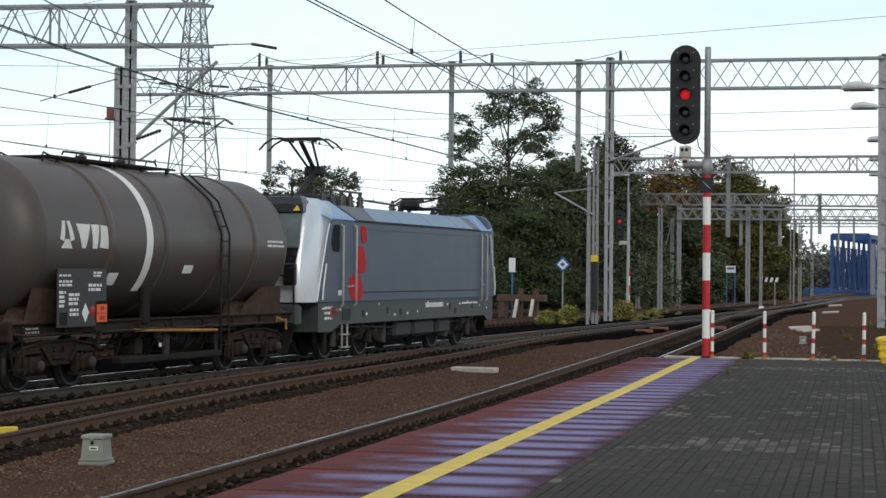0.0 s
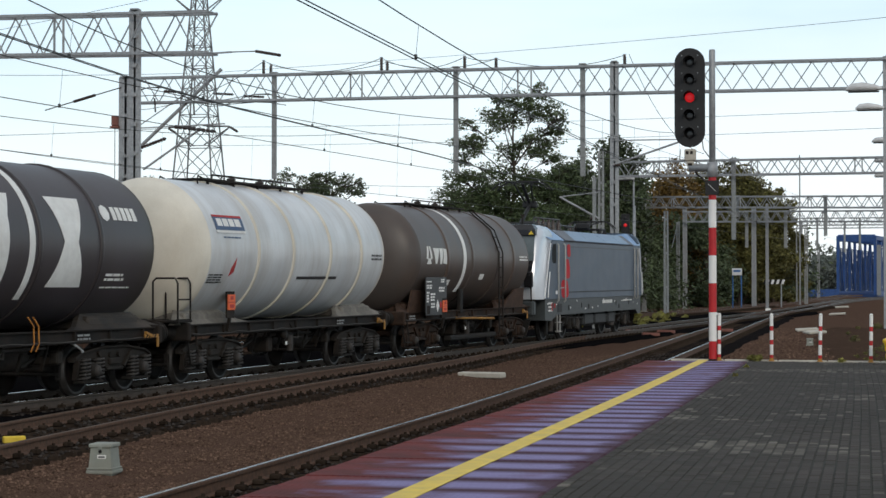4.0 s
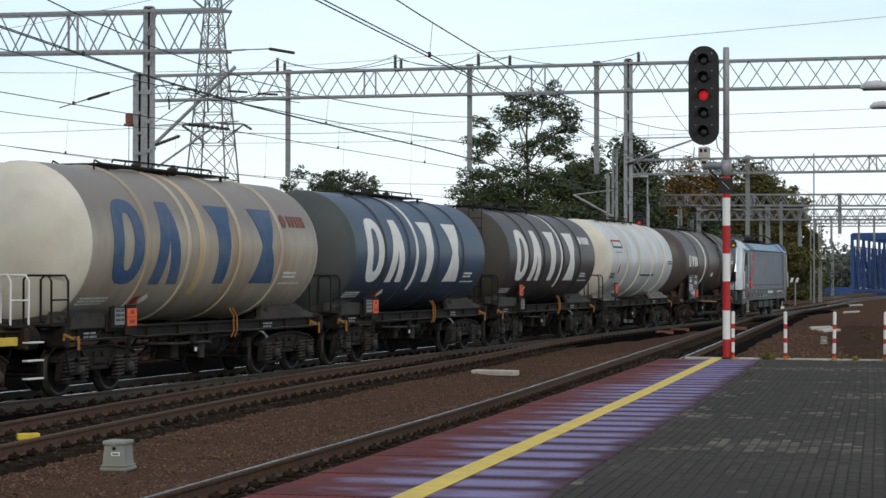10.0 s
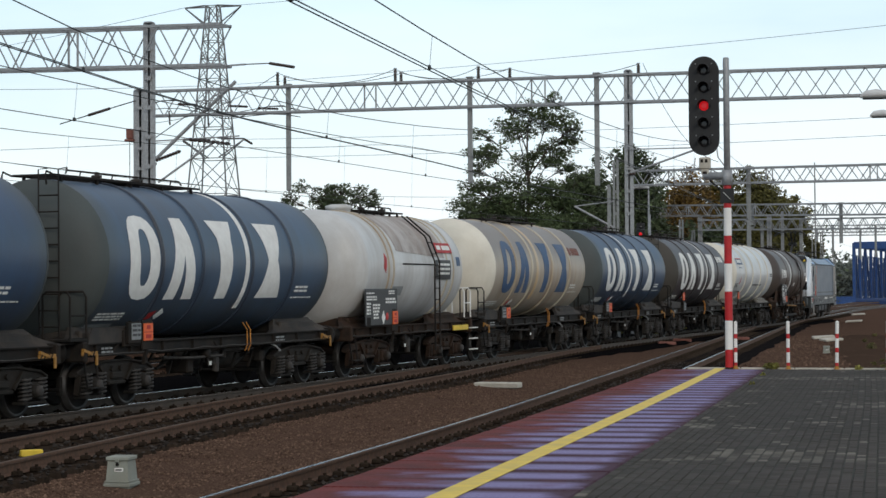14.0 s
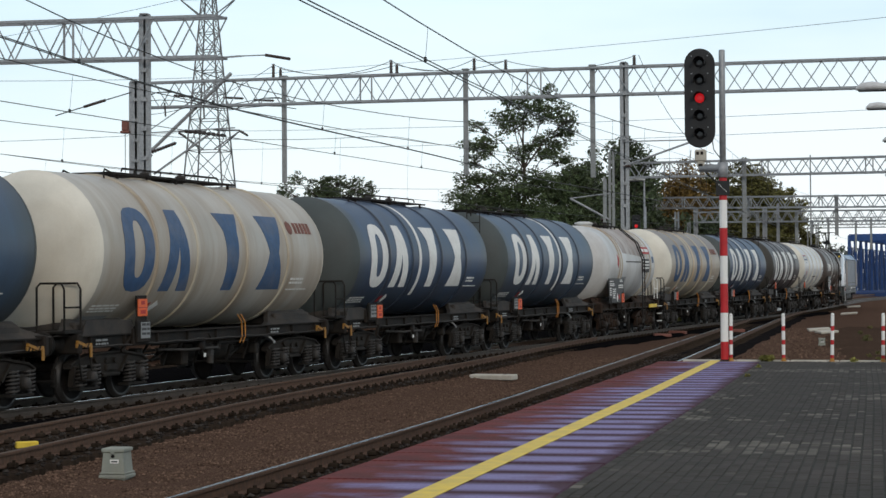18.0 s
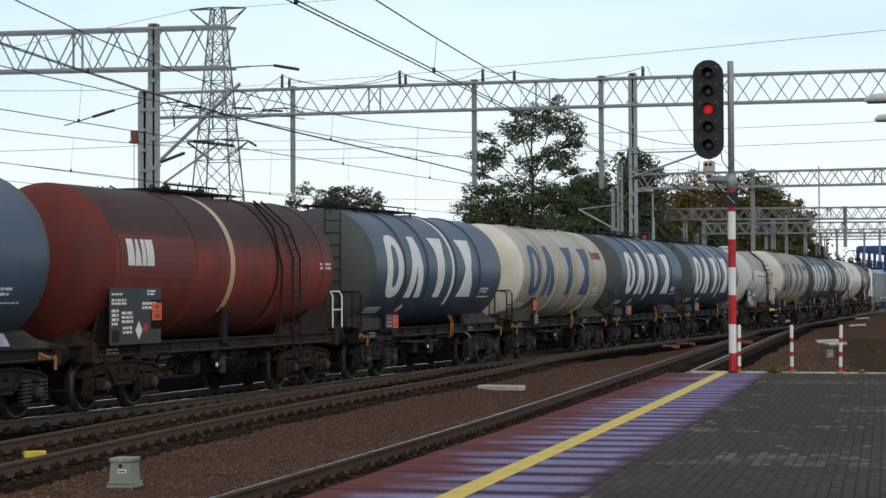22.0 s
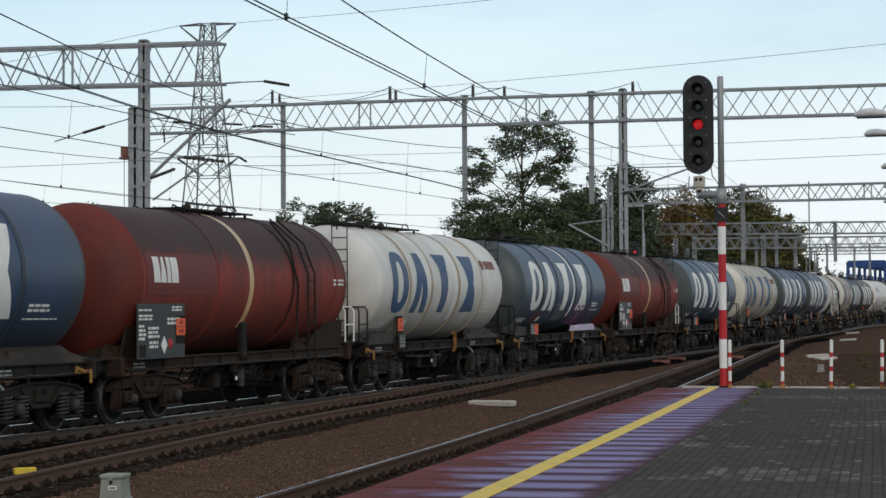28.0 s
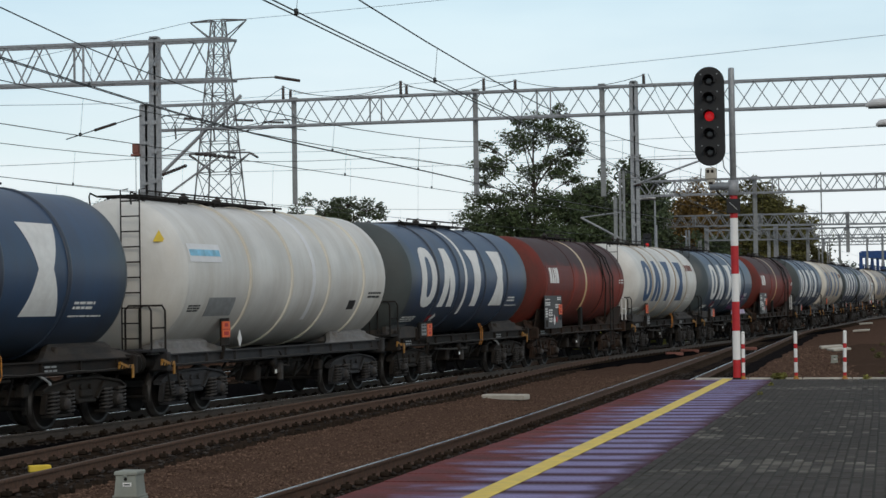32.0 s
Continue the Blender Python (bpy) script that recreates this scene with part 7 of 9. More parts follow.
    pl = part("number_plate", Shape().box((0.0, -0.085, 3.22), (0.25, 0.02, 0.27), 0.01), M_SIGBLACK, ob, "small black plate with a white slash")
    part("slash", Shape().bar((-0.07, -0.098, 3.29), (0.07, -0.098, 3.15), 0.035, 0.006), M_MARK_W, pl)
    part("cable", Shape().path([(cx, 0.05, 3.75), (cx + 0.1, 0.06, 3.5), (-0.08, 0.08, 3.3)], 0.018), M_SIGBLACK, ob)


main_signal()


def barrier_post():
    ob = thing("barrier_post", pose(0, 0, 0), "white and red striped metal post at the platform end", "barrier post", "barrier posts")
    red_white_pole(ob, 0.03, [0.09, 0.19, 0.085, 0.17, 0.085, 0.20], 0.032, True)
    part("cap", Shape().lathe([(0.85, 0.034), (0.87, 0.03), (0.885, 0.012), (0.888, 0.0)], 12, "z"), M_WHITEBAND, ob)
    part("foot", Shape().lathe([(0.0, 0.06), (0.015, 0.055), (0.02, 0.04), (0.06, 0.036)], 12, "z"), M_YBRACKET, ob, "rusty foot plate")
    return ob


bp_ = barrier_post()
bp_.matrix_basis = pose(-1.86, platform_end(-1.86) - 0.12, PLAT_Z, 0.4, 0, 10)
for x_, lean_ in ((-2.83, 0.5), (-0.98, 1.2), (-0.07, 0.8)):
    copy_thing(bp_, pose(x_, platform_end(x_) - 0.12, PLAT_Z, 0, lean_, 20))


def grit_bin():
    ob = thing("grit_bin", pose(0.50, 35.0, PLAT_Z) @ Matrix.Diagonal((1, 1, 0.78, 1)), "yellow plastic grit bin standing on the platform", "grit bin")
    rings = []
    for z, w, d in ((0, 0.27, 0.22), (0.12, 0.29, 0.24), (0.13, 0.31, 0.26), (0.22, 0.31, 0.26), (0.23, 0.295, 0.245), (0.30, 0.30, 0.25), (0.31, 0.325, 0.275), (0.42, 0.325, 0.275), (0.44, 0.34, 0.29), (0.50, 0.34, 0.29)):
        rings.append([Vector((sx * w, sy * d, z)) for sx, sy in ((-0.9, -1), (0.9, -1), (1, -0.9), (1, 0.9), (0.9, 1), (-0.9, 1), (-1, 0.9), (-1, -0.9))])
    part("tub", Shape().loft(rings), M_YBOX, ob)
    part("lid", Shape().loft([[Vector((sx * w, sy * d, z)) for sx, sy in ((-0.9, -1), (0.9, -1), (1, -0.9), (1, 0.9), (0.9, 1), (-0.9, 1), (-1, 0.9), (-1, -0.9))] for z, w, d in ((0.50, 0.36, 0.31), (0.55, 0.36, 0.31), (0.60, 0.28, 0.22), (0.62, 0.1, 0.08))]), M_YBOX, ob)


grit_bin()


# ---- small things between the tracks ----
def cable_cabinet(m, k=1.0):
    ob = thing("cable_cabinet", m, "pale grey cable cabinet with a lid, standing in gravel", "cable cabinet")
    part("body", Shape().loft([[Vector((sx * w * k, sy * d * k, z * k)) for sx, sy in ((-1, -1), (1, -1), (1, 1), (-1, 1))] for z, w, d in ((-0.1, 0.16, 0.18), (0.0, 0.16, 0.18), (0.32, 0.135, 0.155))]), M_BOX, ob)
    part("base", Shape().box((0, 0, 0.0), (0.37 * k, 0.42 * k, 0.05), 0.012).box((0, 0, 0.045 * k), (0.35 * k, 0.40 * k, 0.02), 0.006), M_BOX, ob)
    part("lid", Shape().box((0, 0, 0.345 * k), (0.315 * k, 0.36 * k, 0.05), 0.012).box((0, -0.18 * k, 0.325 * k), (0.05, 0.02, 0.04), 0.005), M_BOX, ob, "overhanging lid")
    pl = part("label_plate", Shape().box((0.02 * k, -0.166 * k, 0.2 * k), (0.12 * k, 0.012, 0.05 * k), 0.003), M_WHITEBAND, ob)
    part("label_lettering", Shape().box((0.02 * k, -0.174 * k, 0.2 * k), (0.085 * k, 0.004, 0.018 * k), 0.001), M_PLATE, pl)
    part("lock", Shape().lathe([(-0.18 * k, 0.0), (-0.18 * k, 0.02), (-0.165 * k, 0.022)], 10, "y", (0.0, 0, 0.27 * k)), M_FRAME, ob)
    return ob


cable_cabinet(pose(-9.22, 22.10, ground_z(-9.22, 22.10) + 0.03, 0, 0, 3), 0.93)
ob_ = thing("duct_cover", pose(-9.35, 45.9, ground_z(-9.35, 45.9) + 0.03, 1.5, 0, -12), "pale concrete duct cover lying in gravel", "duct cover")
part("slab", Shape().box((0, 0, 0.02), (1.15, 0.34, 0.13), 0.02), M_PALECONC, ob_)
part("groove", Shape().box((0.32, 0, 0.087), (0.02, 0.33, 0.008), 0.002), M_CONC, ob_)
ob_ = thing("rail_brake_shoe", pose(-11.36, 24.1, level(24.2) - 0.13, 0, 0, -55), "yellow painted block lying by the rusty rail", "rail block")
part("block", Shape().box((0, 0, 0.03), (0.13, 0.30, 0.09), 0.012), M_YELLOW, ob_)
for x_, y_, rz_, s_ in ((-2.95, 87.5, 10, 0.9), (-2.5, 83.5, 35, 0.8), (-2.3, 124, -8, 0.9), (-2.4, 148, 5, 0.9)):
    ob_ = thing("concrete_slab", pose(x_, y_, ground_z(x_, y_) + 0.05, 4, -3, rz_), "pale broken concrete slab lying on the earth", "concrete slab", "loose slabs")
    part("slab", Shape().box((0, 0, 0.05), (1.1 * s_, 0.7 * s_, 0.10), 0.03), M_PALECONC, ob_)
for x_, y_, l_, rz_ in ((-9.85, 81.3, 0.95, 8), (-8.72, 76.6, 0.7, 20), (-8.5, 80.3, 0.75, -12), (-6.2, 82.8, 0.6, 5)):
    ob_ = thing("timber_offcut", pose(x_, y_, ground_z(x_, y_) + 0.03, 0, 2, rz_), "rusty brown timber offcut lying in the gravel", "timber", "timber offcuts")
    part("plank", Shape().box((0, 0, 0.06), (l_, 0.22, 0.13), 0.02), M_MARK_D, ob_)
    part("bolt", Shape().tube((l_ * 0.3, 0, 0.12), (l_ * 0.3, 0, 0.16), 0.025, 8), M_RAILRUST, ob_)
cable_cabinet(pose(-2.26, 69.8, ground_z(-2.26, 69.8), 0, 0, 5), 0.75)


# ---- steelwork over the tracks ----
def truss_gantry(label, a, b, depth, posts, drops, wide=0.55, panel=1.5, mast_w=0.30):
    """A lattice beam between a and b (tops), standing on posts and carrying hanging struts."""
    a, b = Vector(a), Vector(b)
    ob = thing("catenary_gantry", label=label, category="catenary gantry", group="catenary gantries")
    d = (b - a)
    n = max(4, int(round(d.length / panel)))
    side = Vector((d.y, -d.x, 0)).normalized() * wide / 2
    down = Vector((0, 0, -depth))
    for sg in (-1, 1):
        part("top_chord", Shape().bar(a + side * sg, b + side * sg, 0.10, 0.10), M_GALV, ob)
        part("bottom_chord", Shape().bar(a + side * sg + down, b + side * sg + down, 0.11, 0.11), M_GALV, ob)
        lat = Shape()
        ph = 0.0 if sg < 0 else 0.5
        for k in range(n - 1 if ph else n):
            p, q = a + d * ((k + ph) / n) + side * sg, a + d * ((k + 1 + ph) / n) + side * sg
            mid = (p + q) / 2
            lat.bar(p, mid + down, 0.042, 0.042).bar(mid + down, q, 0.042, 0.042)
            if k % 5 == 2:
                lat.bar(p, p + down, 0.07, 0.07)
        part("lattice", lat, M_GALV, ob)
    for k in range(n + 1):
        p = a + d * (k / n)
        for q in (Vector((0, 0, 0)), down):
            part("cross_tie", Shape().bar(p - side + q, p + side + q, 0.05), M_GALV, ob)
    plain_w = mast_w
    for x, y, top, *wide_post in posts:
        mast_w = wide_post[0] if wide_post else plain_w
        z = ground_z(x, y) - 0.3 if y < 240 else 1.0
        s = Shape()
        q = mast_w * 0.36
        for dx in (-q, q):
            s.bar((x + dx, y, z), (x + dx, y, top), mast_w * 0.28, mast_w)
        if mast_w <= 0.30:
            s.box((x, y, (z + top) / 2), (mast_w * 0.5, mast_w * 0.2, top - z - 0.02), 0.0)
        s.box((x, y, top + 0.02), (mast_w * 1.2, mast_w + 0.05, 0.06), 0.02)
        zz = z + 0.8
        while zz < top - 0.5:
            s.box((x, y - mast_w / 2, zz), (mast_w * 0.8, 0.02, 0.16), 0.005)
            zz += 1.1
        part("mast", s, M_GALV, ob, "grey steel mast")
        part("mast_foot", Shape().loft([[Vector((x + sx * w, y + sy * w, zf)) for sx, sy in ((-1, -1), (1, -1), (1, 1), (-1, 1))] for zf, w in ((z - 0.2, 0.32), (z + 0.30, 0.28), (z + 0.36, 0.2))]), M_CONC, ob, "concrete footing")
    for x, y, zt, zb in drops:
        part("drop_strut", Shape().box((x, y, (zt + zb) / 2), (0.24, 0.2, zt - zb), 0.03), M_MAST, ob, "hanging steel strut")
        part("strut_collar", Shape().box((x, y, zt + 0.03), (0.36, 0.3, 0.08), 0.02), M_MAST, ob)
    return ob


def on(a, b, x, dz=0.0):
    t = (x - a[0]) / (b[0] - a[0])
    return (a[0] + (b[0] - a[0]) * t, a[1] + (b[1] - a[1]) * t, a[2] + (b[2] - a[2]) * t + dz)


G1A, G1B = (-52, 72.3, 13.2), (-23.7, 66.8, 12.12)
g1_ = truss_gantry("heavy lattice gantry over the far tracks on a grey mast", G1A, G1B, 1.50, [(-27.0, 67.5, 12.42)], [], 0.7, 1.75, 0.27)
part("bracket_arm", Shape().bar((-23.7, 66.8, 10.62), (-22.9, 66.6, 10.62), 0.06), M_GALV, g1_)
part("insulator", Shape().tube((-21.9, 66.4, 10.60), (-20.9, 66.2, 10.40), 0.055).tube((-22.9, 66.6, 10.62), (-21.9, 66.4, 10.60), 0.02), M_INSUL, g1_, "dark strain insulator")
G2A, G2B = (-39.2, 97.6, 13.38), (0.75, 91.0, 12.62)
g2_ = truss_gantry("long lattice gantry spanning all tracks with hanging struts", G2A, G2B, 1.34,
             [(-39.55, 97.6, 13.45, 0.46), (-12.33, 92.95, 13.05), (0.85, 91.0, 12.75, 0.50)],
             [(-30.7, 96.2, 13.3, 7.75), (-20.58, 94.55, 13.15, 7.85), (-13.95, 93.4, 13.0, 7.5)], 0.6, 1.84, 0.25)
part("mast_box", Shape().box((-40.12, 97.5, 11.1), (0.36, 0.36, 0.55), 0.04).box((-40.12, 97.5, 10.75), (0.5, 0.45, 0.12), 0.03), M_MARK_D, g2_, "brown apparatus box on the mast")
part("weight_wire", Shape().tube((-40.15, 97.5, 10.7), (-40.15, 97.5, 6.5), 0.02, 5), M_WIRE, g2_)
part("strain_rod", Shape().path([(-39.8, 97.5, 12.9), (-41.2, 97.3, 12.5), (-44.0, 97.0, 11.7)], 0.03), M_WIRE, g2_)
part("strain_insulator", Shape().tube((-41.2, 97.3, 12.5), (-42.4, 97.15, 12.15), 0.08), M_INSUL, g2_, "dark strain insulator")
truss_gantry("lattice gantry near the junction", (-14.52, 109.5, 9.25), (9, 100.6, 8.75), 0.82, [(-14.52, 109.5, 9.2), (8.9, 100.7, 9.0)], [(-7.58, 107.0, 9.15, 4.7)], 0.5, 1.2, 0.12)
truss_gantry("lattice gantry beside the trees", (-15.95, 136.0, 8.53), (11.0, 120.2, 7.6), 0.74, [(-15.95, 136.0, 8.9)], [(-3.12, 128.6, 8.1, 5.5), (-9.1, 132.0, 8.3, 6.9)], 0.5, 1.1, 0.20)
truss_gantry("lattice gantry before the bridge", (-14.2, 148.0, 7.94), (11.0, 131.6, 7.2), 0.76, [(-14.2, 148.0, 8.2), (-8.75, 144.6, 8.0), (-7.75, 144.0, 8.3, 0.13)], [(-9.3, 144.9, 7.8, 5.1), (-6.35, 143.0, 7.7, 5.0)], 0.5, 1.05, 0.20)
truss_gantry("distant pale lattice gantry over the tracks", (-15, 214, 9.8), (14, 206, 9.5), 0.75, [(-9.5, 212.0, 9.9)], [(-6.0, 211, 9.7, 6.2), (-1.5, 210, 9.6, 6.2)], 0.5, 1.4, 0.18)
truss_gantry("distant lattice gantry by the bridge", (-14, 240, 10.3), (16, 232, 10.1), 0.8, [(-8.7, 238.4, 10.4)], [(-3.5, 237, 10.2, 6.5)], 0.5, 1.5, 0.18)


G3K = 1.55


def catenary_mast(x, y, top, label, twin=False, guy=None, dark=False):
    ob = thing("catenary_mast", label=label, category="catenary mast", group="catenary masts")
    z = ground_z(x, y) - 0.2
    s = Shape()
    for dx in ((-0.085, 0.085) if twin else (0,)):
        s.loft([[Vector((x + dx + sx * w, y + sy * w, zz)) for sx, sy in ((-1, -1), (1, -1), (1, 1), (-1, 1))] for zz, w in ((z, 0.065), (top, 0.05))])
    if twin:
        zz = z + 1
        while zz < top:
            s.box((x, y, zz), (0.2, 0.12, 0.12), 0.01)
            zz += 1.0
    part("post", s, M_MAST, ob)
    part("foot", Shape().box((x, y, z + 0.05), (0.36, 0.36, 0.36), 0.06), M_CONC, ob, "concrete footing")
    if dark:
        part("cable_sleeve", Shape().tube((x, y - 0.2, z + 1.0), (x, y - 0.2, z + 3.2), 0.17, 12), M_SIGBLACK, ob, "black cable sleeve")
        part("band", Shape().tube((x, y - 0.2, z + 3.2), (x, y - 0.2, z + 3.5), 0.18, 12), M_YELLOW, ob, "yellow band")
    if guy:
        part("guy", Shape().tube((x, y, top - 0.5), guy, 0.03), M_GALV, ob, "guy wire")
    return ob


catenary_mast(-12.2, 87.3, 8.3, "grey twin catenary mast with a black cable sleeve", True, dark=True)
catenary_mast(-3.92 * G3K, 105.4 * G3K, 1.92 + 7.3 * G3K, "slender grey mast beyond the junction")
catenary_mast(-13.5, 94.5, 7.5, "slender grey catenary mast")
catenary_mast(-14.93, 150, 7.7, "grey guyed catenary mast by the trees", True, guy=(-16.4, 149.5, 0.9))
catenary_mast(-6.53, 168, 7.4, "slender grey catenary mast near the junction")
catenary_mast(-5.75, 168.5, 7.6, "dark slender catenary mast near the junction", True)
catenary_mast(-12.35, 86.0, 7.1, "slim pale catenary pole beside the twin mast")
catenary_mast(-12.0, 113.5, 6.6, "grey mast with cables by the far signal", True)
catenary_mast(-6.9, 206, 9.0, "slender grey catenary mast by the bridge")
catenary_mast(-6.0, 215, 7.0, "grey catenary mast beside the bridge", True)


def cantilever(x, y, z, dx, dz, label):
    ob = thing("cantilever", label=label, category="cantilever", group="wire supports")
    part("tube", Shape().tube((x, y, z), (x + dx, y, z + dz), 0.05), M_GALV, ob)
    part("insulator", Shape().lathe([(0.0, 0.05), (0.05, 0.09), (0.1, 0.05), (0.15, 0.09), (0.2, 0.05), (0.25, 0.09), (0.3, 0.05)], 8, "x", (x + (0.1 if dx > 0 else -0.4), y, z)), M_INSUL, ob)
    part("stay", Shape().tube((x, y, z + 1.2), (x + dx, y, z + dz), 0.03), M_GALV, ob)
    return ob


cantilever(-12.3, 87.2, 5.2, -1.8, 1.0, "grey cantilever arm on the twin mast")
cantilever(-12.4, 92.8, 8.0, 3.6, 1.2, "grey cantilever arm on the gantry mast")


def strain_insulator(p, q, r=0.075):
    """A ribbed rod insulator between p and q."""
    sh = Shape()
    p, q = Vector(p), Vector(q)
    n = 9
    for k in range(n):
        a, b = p.lerp(q, k / n), p.lerp(q, (k + 0.55) / n)
        sh.tube(a, b, r, 8).tube(b, p.lerp(q, (k + 1) / n), r * 0.55, 8)
    return sh


st_ = cantilever(-38.8, 97.0, 9.4, 4.9, 4.3, "long grey stay tube across the pylon on the gantry mast")
part("upper_tube", Shape().tube((-38.8, 97.0, 9.35), (-33.9, 97.0, 13.7), 0.10), M_GALV, st_)
part("tube_insulator", strain_insulator((-38.4, 96.95, 9.58), (-37.0, 96.95, 10.05), 0.10), M_INSUL, st_, "dark ribbed insulator")
part("lower_tube", Shape().tube((-38.3, 97.0, 8.4), (-35.1, 97.0, 10.5), 0.06), M_GALV, st_)
part("registration_arm", Shape().tube((-38.9, 97.0, 10.62), (-33.7, 97.0, 10.78), 0.035), M_GALV, st_)
part("arm_insulator", strain_insulator((-36.5, 96.95, 10.66), (-34.2, 96.95, 10.36), 0.10), M_INSUL, st_, "dark ribbed insulator")
cl_ = thing("tension_line", label="slack jumper cables and insulators along the gantry beam", category="tension line")
for y_, z_, d_ in ((96.6, 12.62, 0.25), (96.4, 12.45, 0.45), (96.7, 12.30, 0.15)):
    part("jumper_cable", Shape().path([(-38.7 + 0.85 * k, y_, z_ - 0.07 * k + d_ * math.sin(k * 0.9)) for k in range(11)], 0.022, 5), M_WIRE, cl_)
for x_, z_ in ((-36.4, 12.50), (-33.6, 12.32), (-31.9, 12.15)):
    part("cable_insulator", strain_insulator((x_ - 0.55, 96.5, z_ + 0.03), (x_ + 0.55, 96.5, z_ - 0.05), 0.07), M_INSUL, cl_)
for x_, z_ in ((-37.6, 12.2), (-35.4, 12.0)):
    part("hanging_insulator", strain_insulator((x_, 96.8, z_), (x_ + 0.05, 96.8, z_ - 0.75), 0.06), M_INSUL, cl_)


# ---- overhead wires ----
def wire_line(label, f, y0, y1, contact, low, mid, rise, twin=0.0, step=6.5, r=0.009):
    """Contact wire(s) at one height, and a messenger that sags to low at mid."""
    ob = thing("overhead_line", label=label, category="overhead line", group="overhead lines")
    ys = [y for y in np.arange(y0, y1, 3.0)] + [y1]
    for d in ((-twin, twin) if twin else (0,)):
        part("contact_wire", Shape().path([(f(y) + d, y, level(y) + contact) for y in ys], r, 5), M_WIRE, ob)

    def mz(y):
        return level(y) + min(low + rise * (y - mid) ** 2, 7.6)
    part("messenger_wire", Shape().path([(f(y), y, mz(y)) for y in ys], r * 1.1, 5), M_WIRE, ob)
    y = y0 + 4
    while y < min(y1 - 2, 130):
        dr = part("dropper", Shape().tube((f(y), y, level(y) + contact), (f(y) + 0.02, y + 0.1, mz(y)), 0.004, 4), M_WIRE, ob)
        part("clip", Shape().box((f(y), y, level(y) + contact + 0.02), (0.04, 0.05, 0.07), 0.006), M_WIRE, dr)
        y += step
    return ob


wire_line("dark overhead wires above the platform track", lambda y: NEAR(min(y, 120)) - 0.48, -10, 118, 5.22, 5.70, 30.5, 0.0011, 0.045)
wire_line("dark overhead wire above the train", lambda y: MAIN(y) + 0.1, -10, 240, 5.29, 5.93, 42, 0.0008)
wire_line("dark overhead wires above the rusty track", lambda y: CROSS(min(y, 57)) - 0.05 + 0.09 * max(0, y - 57), -10, 94, 5.37, 5.86, 33, 0.0018, 0.03)
wire_line("dark overhead wire above the track beyond the train", LEFT, -10, 240, 5.27, 6.06, 39, 0.0016)
wire_line("dark overhead wire above the far siding", lambda y: FARLEFT(min(y, 110)), 0, 110, 5.5, 6.0, 60, 0.0006)


def free_wire(label, p, q, sag, r=0.012, n=24, y0=None):
    ob = thing("power_line", label=label, category="power line", group="free wires")
    p, q = Vector(p), Vector(q)
    part("conductor", Shape().path([p.lerp(q, k / n) - Vector((0, 0, 4 * sag * (k / n) * (1 - k / n))) for k in range(n + 1)], r, 4), M_WIRE, ob)


# feeder cable looping along the long gantry on insulators
fx_ = [(-31.32, 0.74), (-30.90, 0.52), (-24.63, 0.72), (-24.31, 0.50), (-20.11, 0.66), (-18.44, 0.52), (-11.84, 0.52)]
for i_, (x_, h_) in enumerate(fx_):
    p_ = on(G2A, G2B, x_)
    ins_ = thing("feeder_insulator", label="dark ribbed insulator standing on the gantry beam", category="insulator", group="feeder insulators")
    part("insulator_post", Shape().lathe([(0.05, 0.05)] + [(0.08 + (h_ - 0.14) * k / 8, 0.10 if k % 2 else 0.06) for k in range(9)] + [(h_, 0.04), (h_, 0)], 10, "z", p_), M_INSUL, ins_)
    part("clamp", Shape().box((p_[0], p_[1], p_[2] + 0.03), (0.22, 0.2, 0.06), 0.01).box((p_[0], p_[1], p_[2] + h_ + 0.03), (0.16, 0.06, 0.06), 0.01), M_GALV, ins_)
for i_, j_, sag_ in ((0, 2, 0.62), (1, 3, 0.42), (2, 4, 0.55), (3, 5, 0.40), (4, 5, 0.12), (5, 6, 0.48)):
    q_, p_ = on(G2A, G2B, fx_[i_][0]), on(G2A, G2B, fx_[j_][0])
    free_wire("feeder cable looping along the gantry", (q_[0], q_[1], q_[2] + fx_[i_][1]), (p_[0], p_[1], p_[2] + fx_[j_][1]), sag_, 0.02, 14)
free_wire("feeder cable falling to the far mast", (-31.32, 96.3, 13.95), (-38.6, 97.0, 11.6), 0.5, 0.02, 12)
free_wire("feeder cable dropping from the gantry", (on(G2A, G2B, -11.6)[0], 92.9, 13.4), (-8.0, 93, 8.5), 1.0, 0.018, 10)


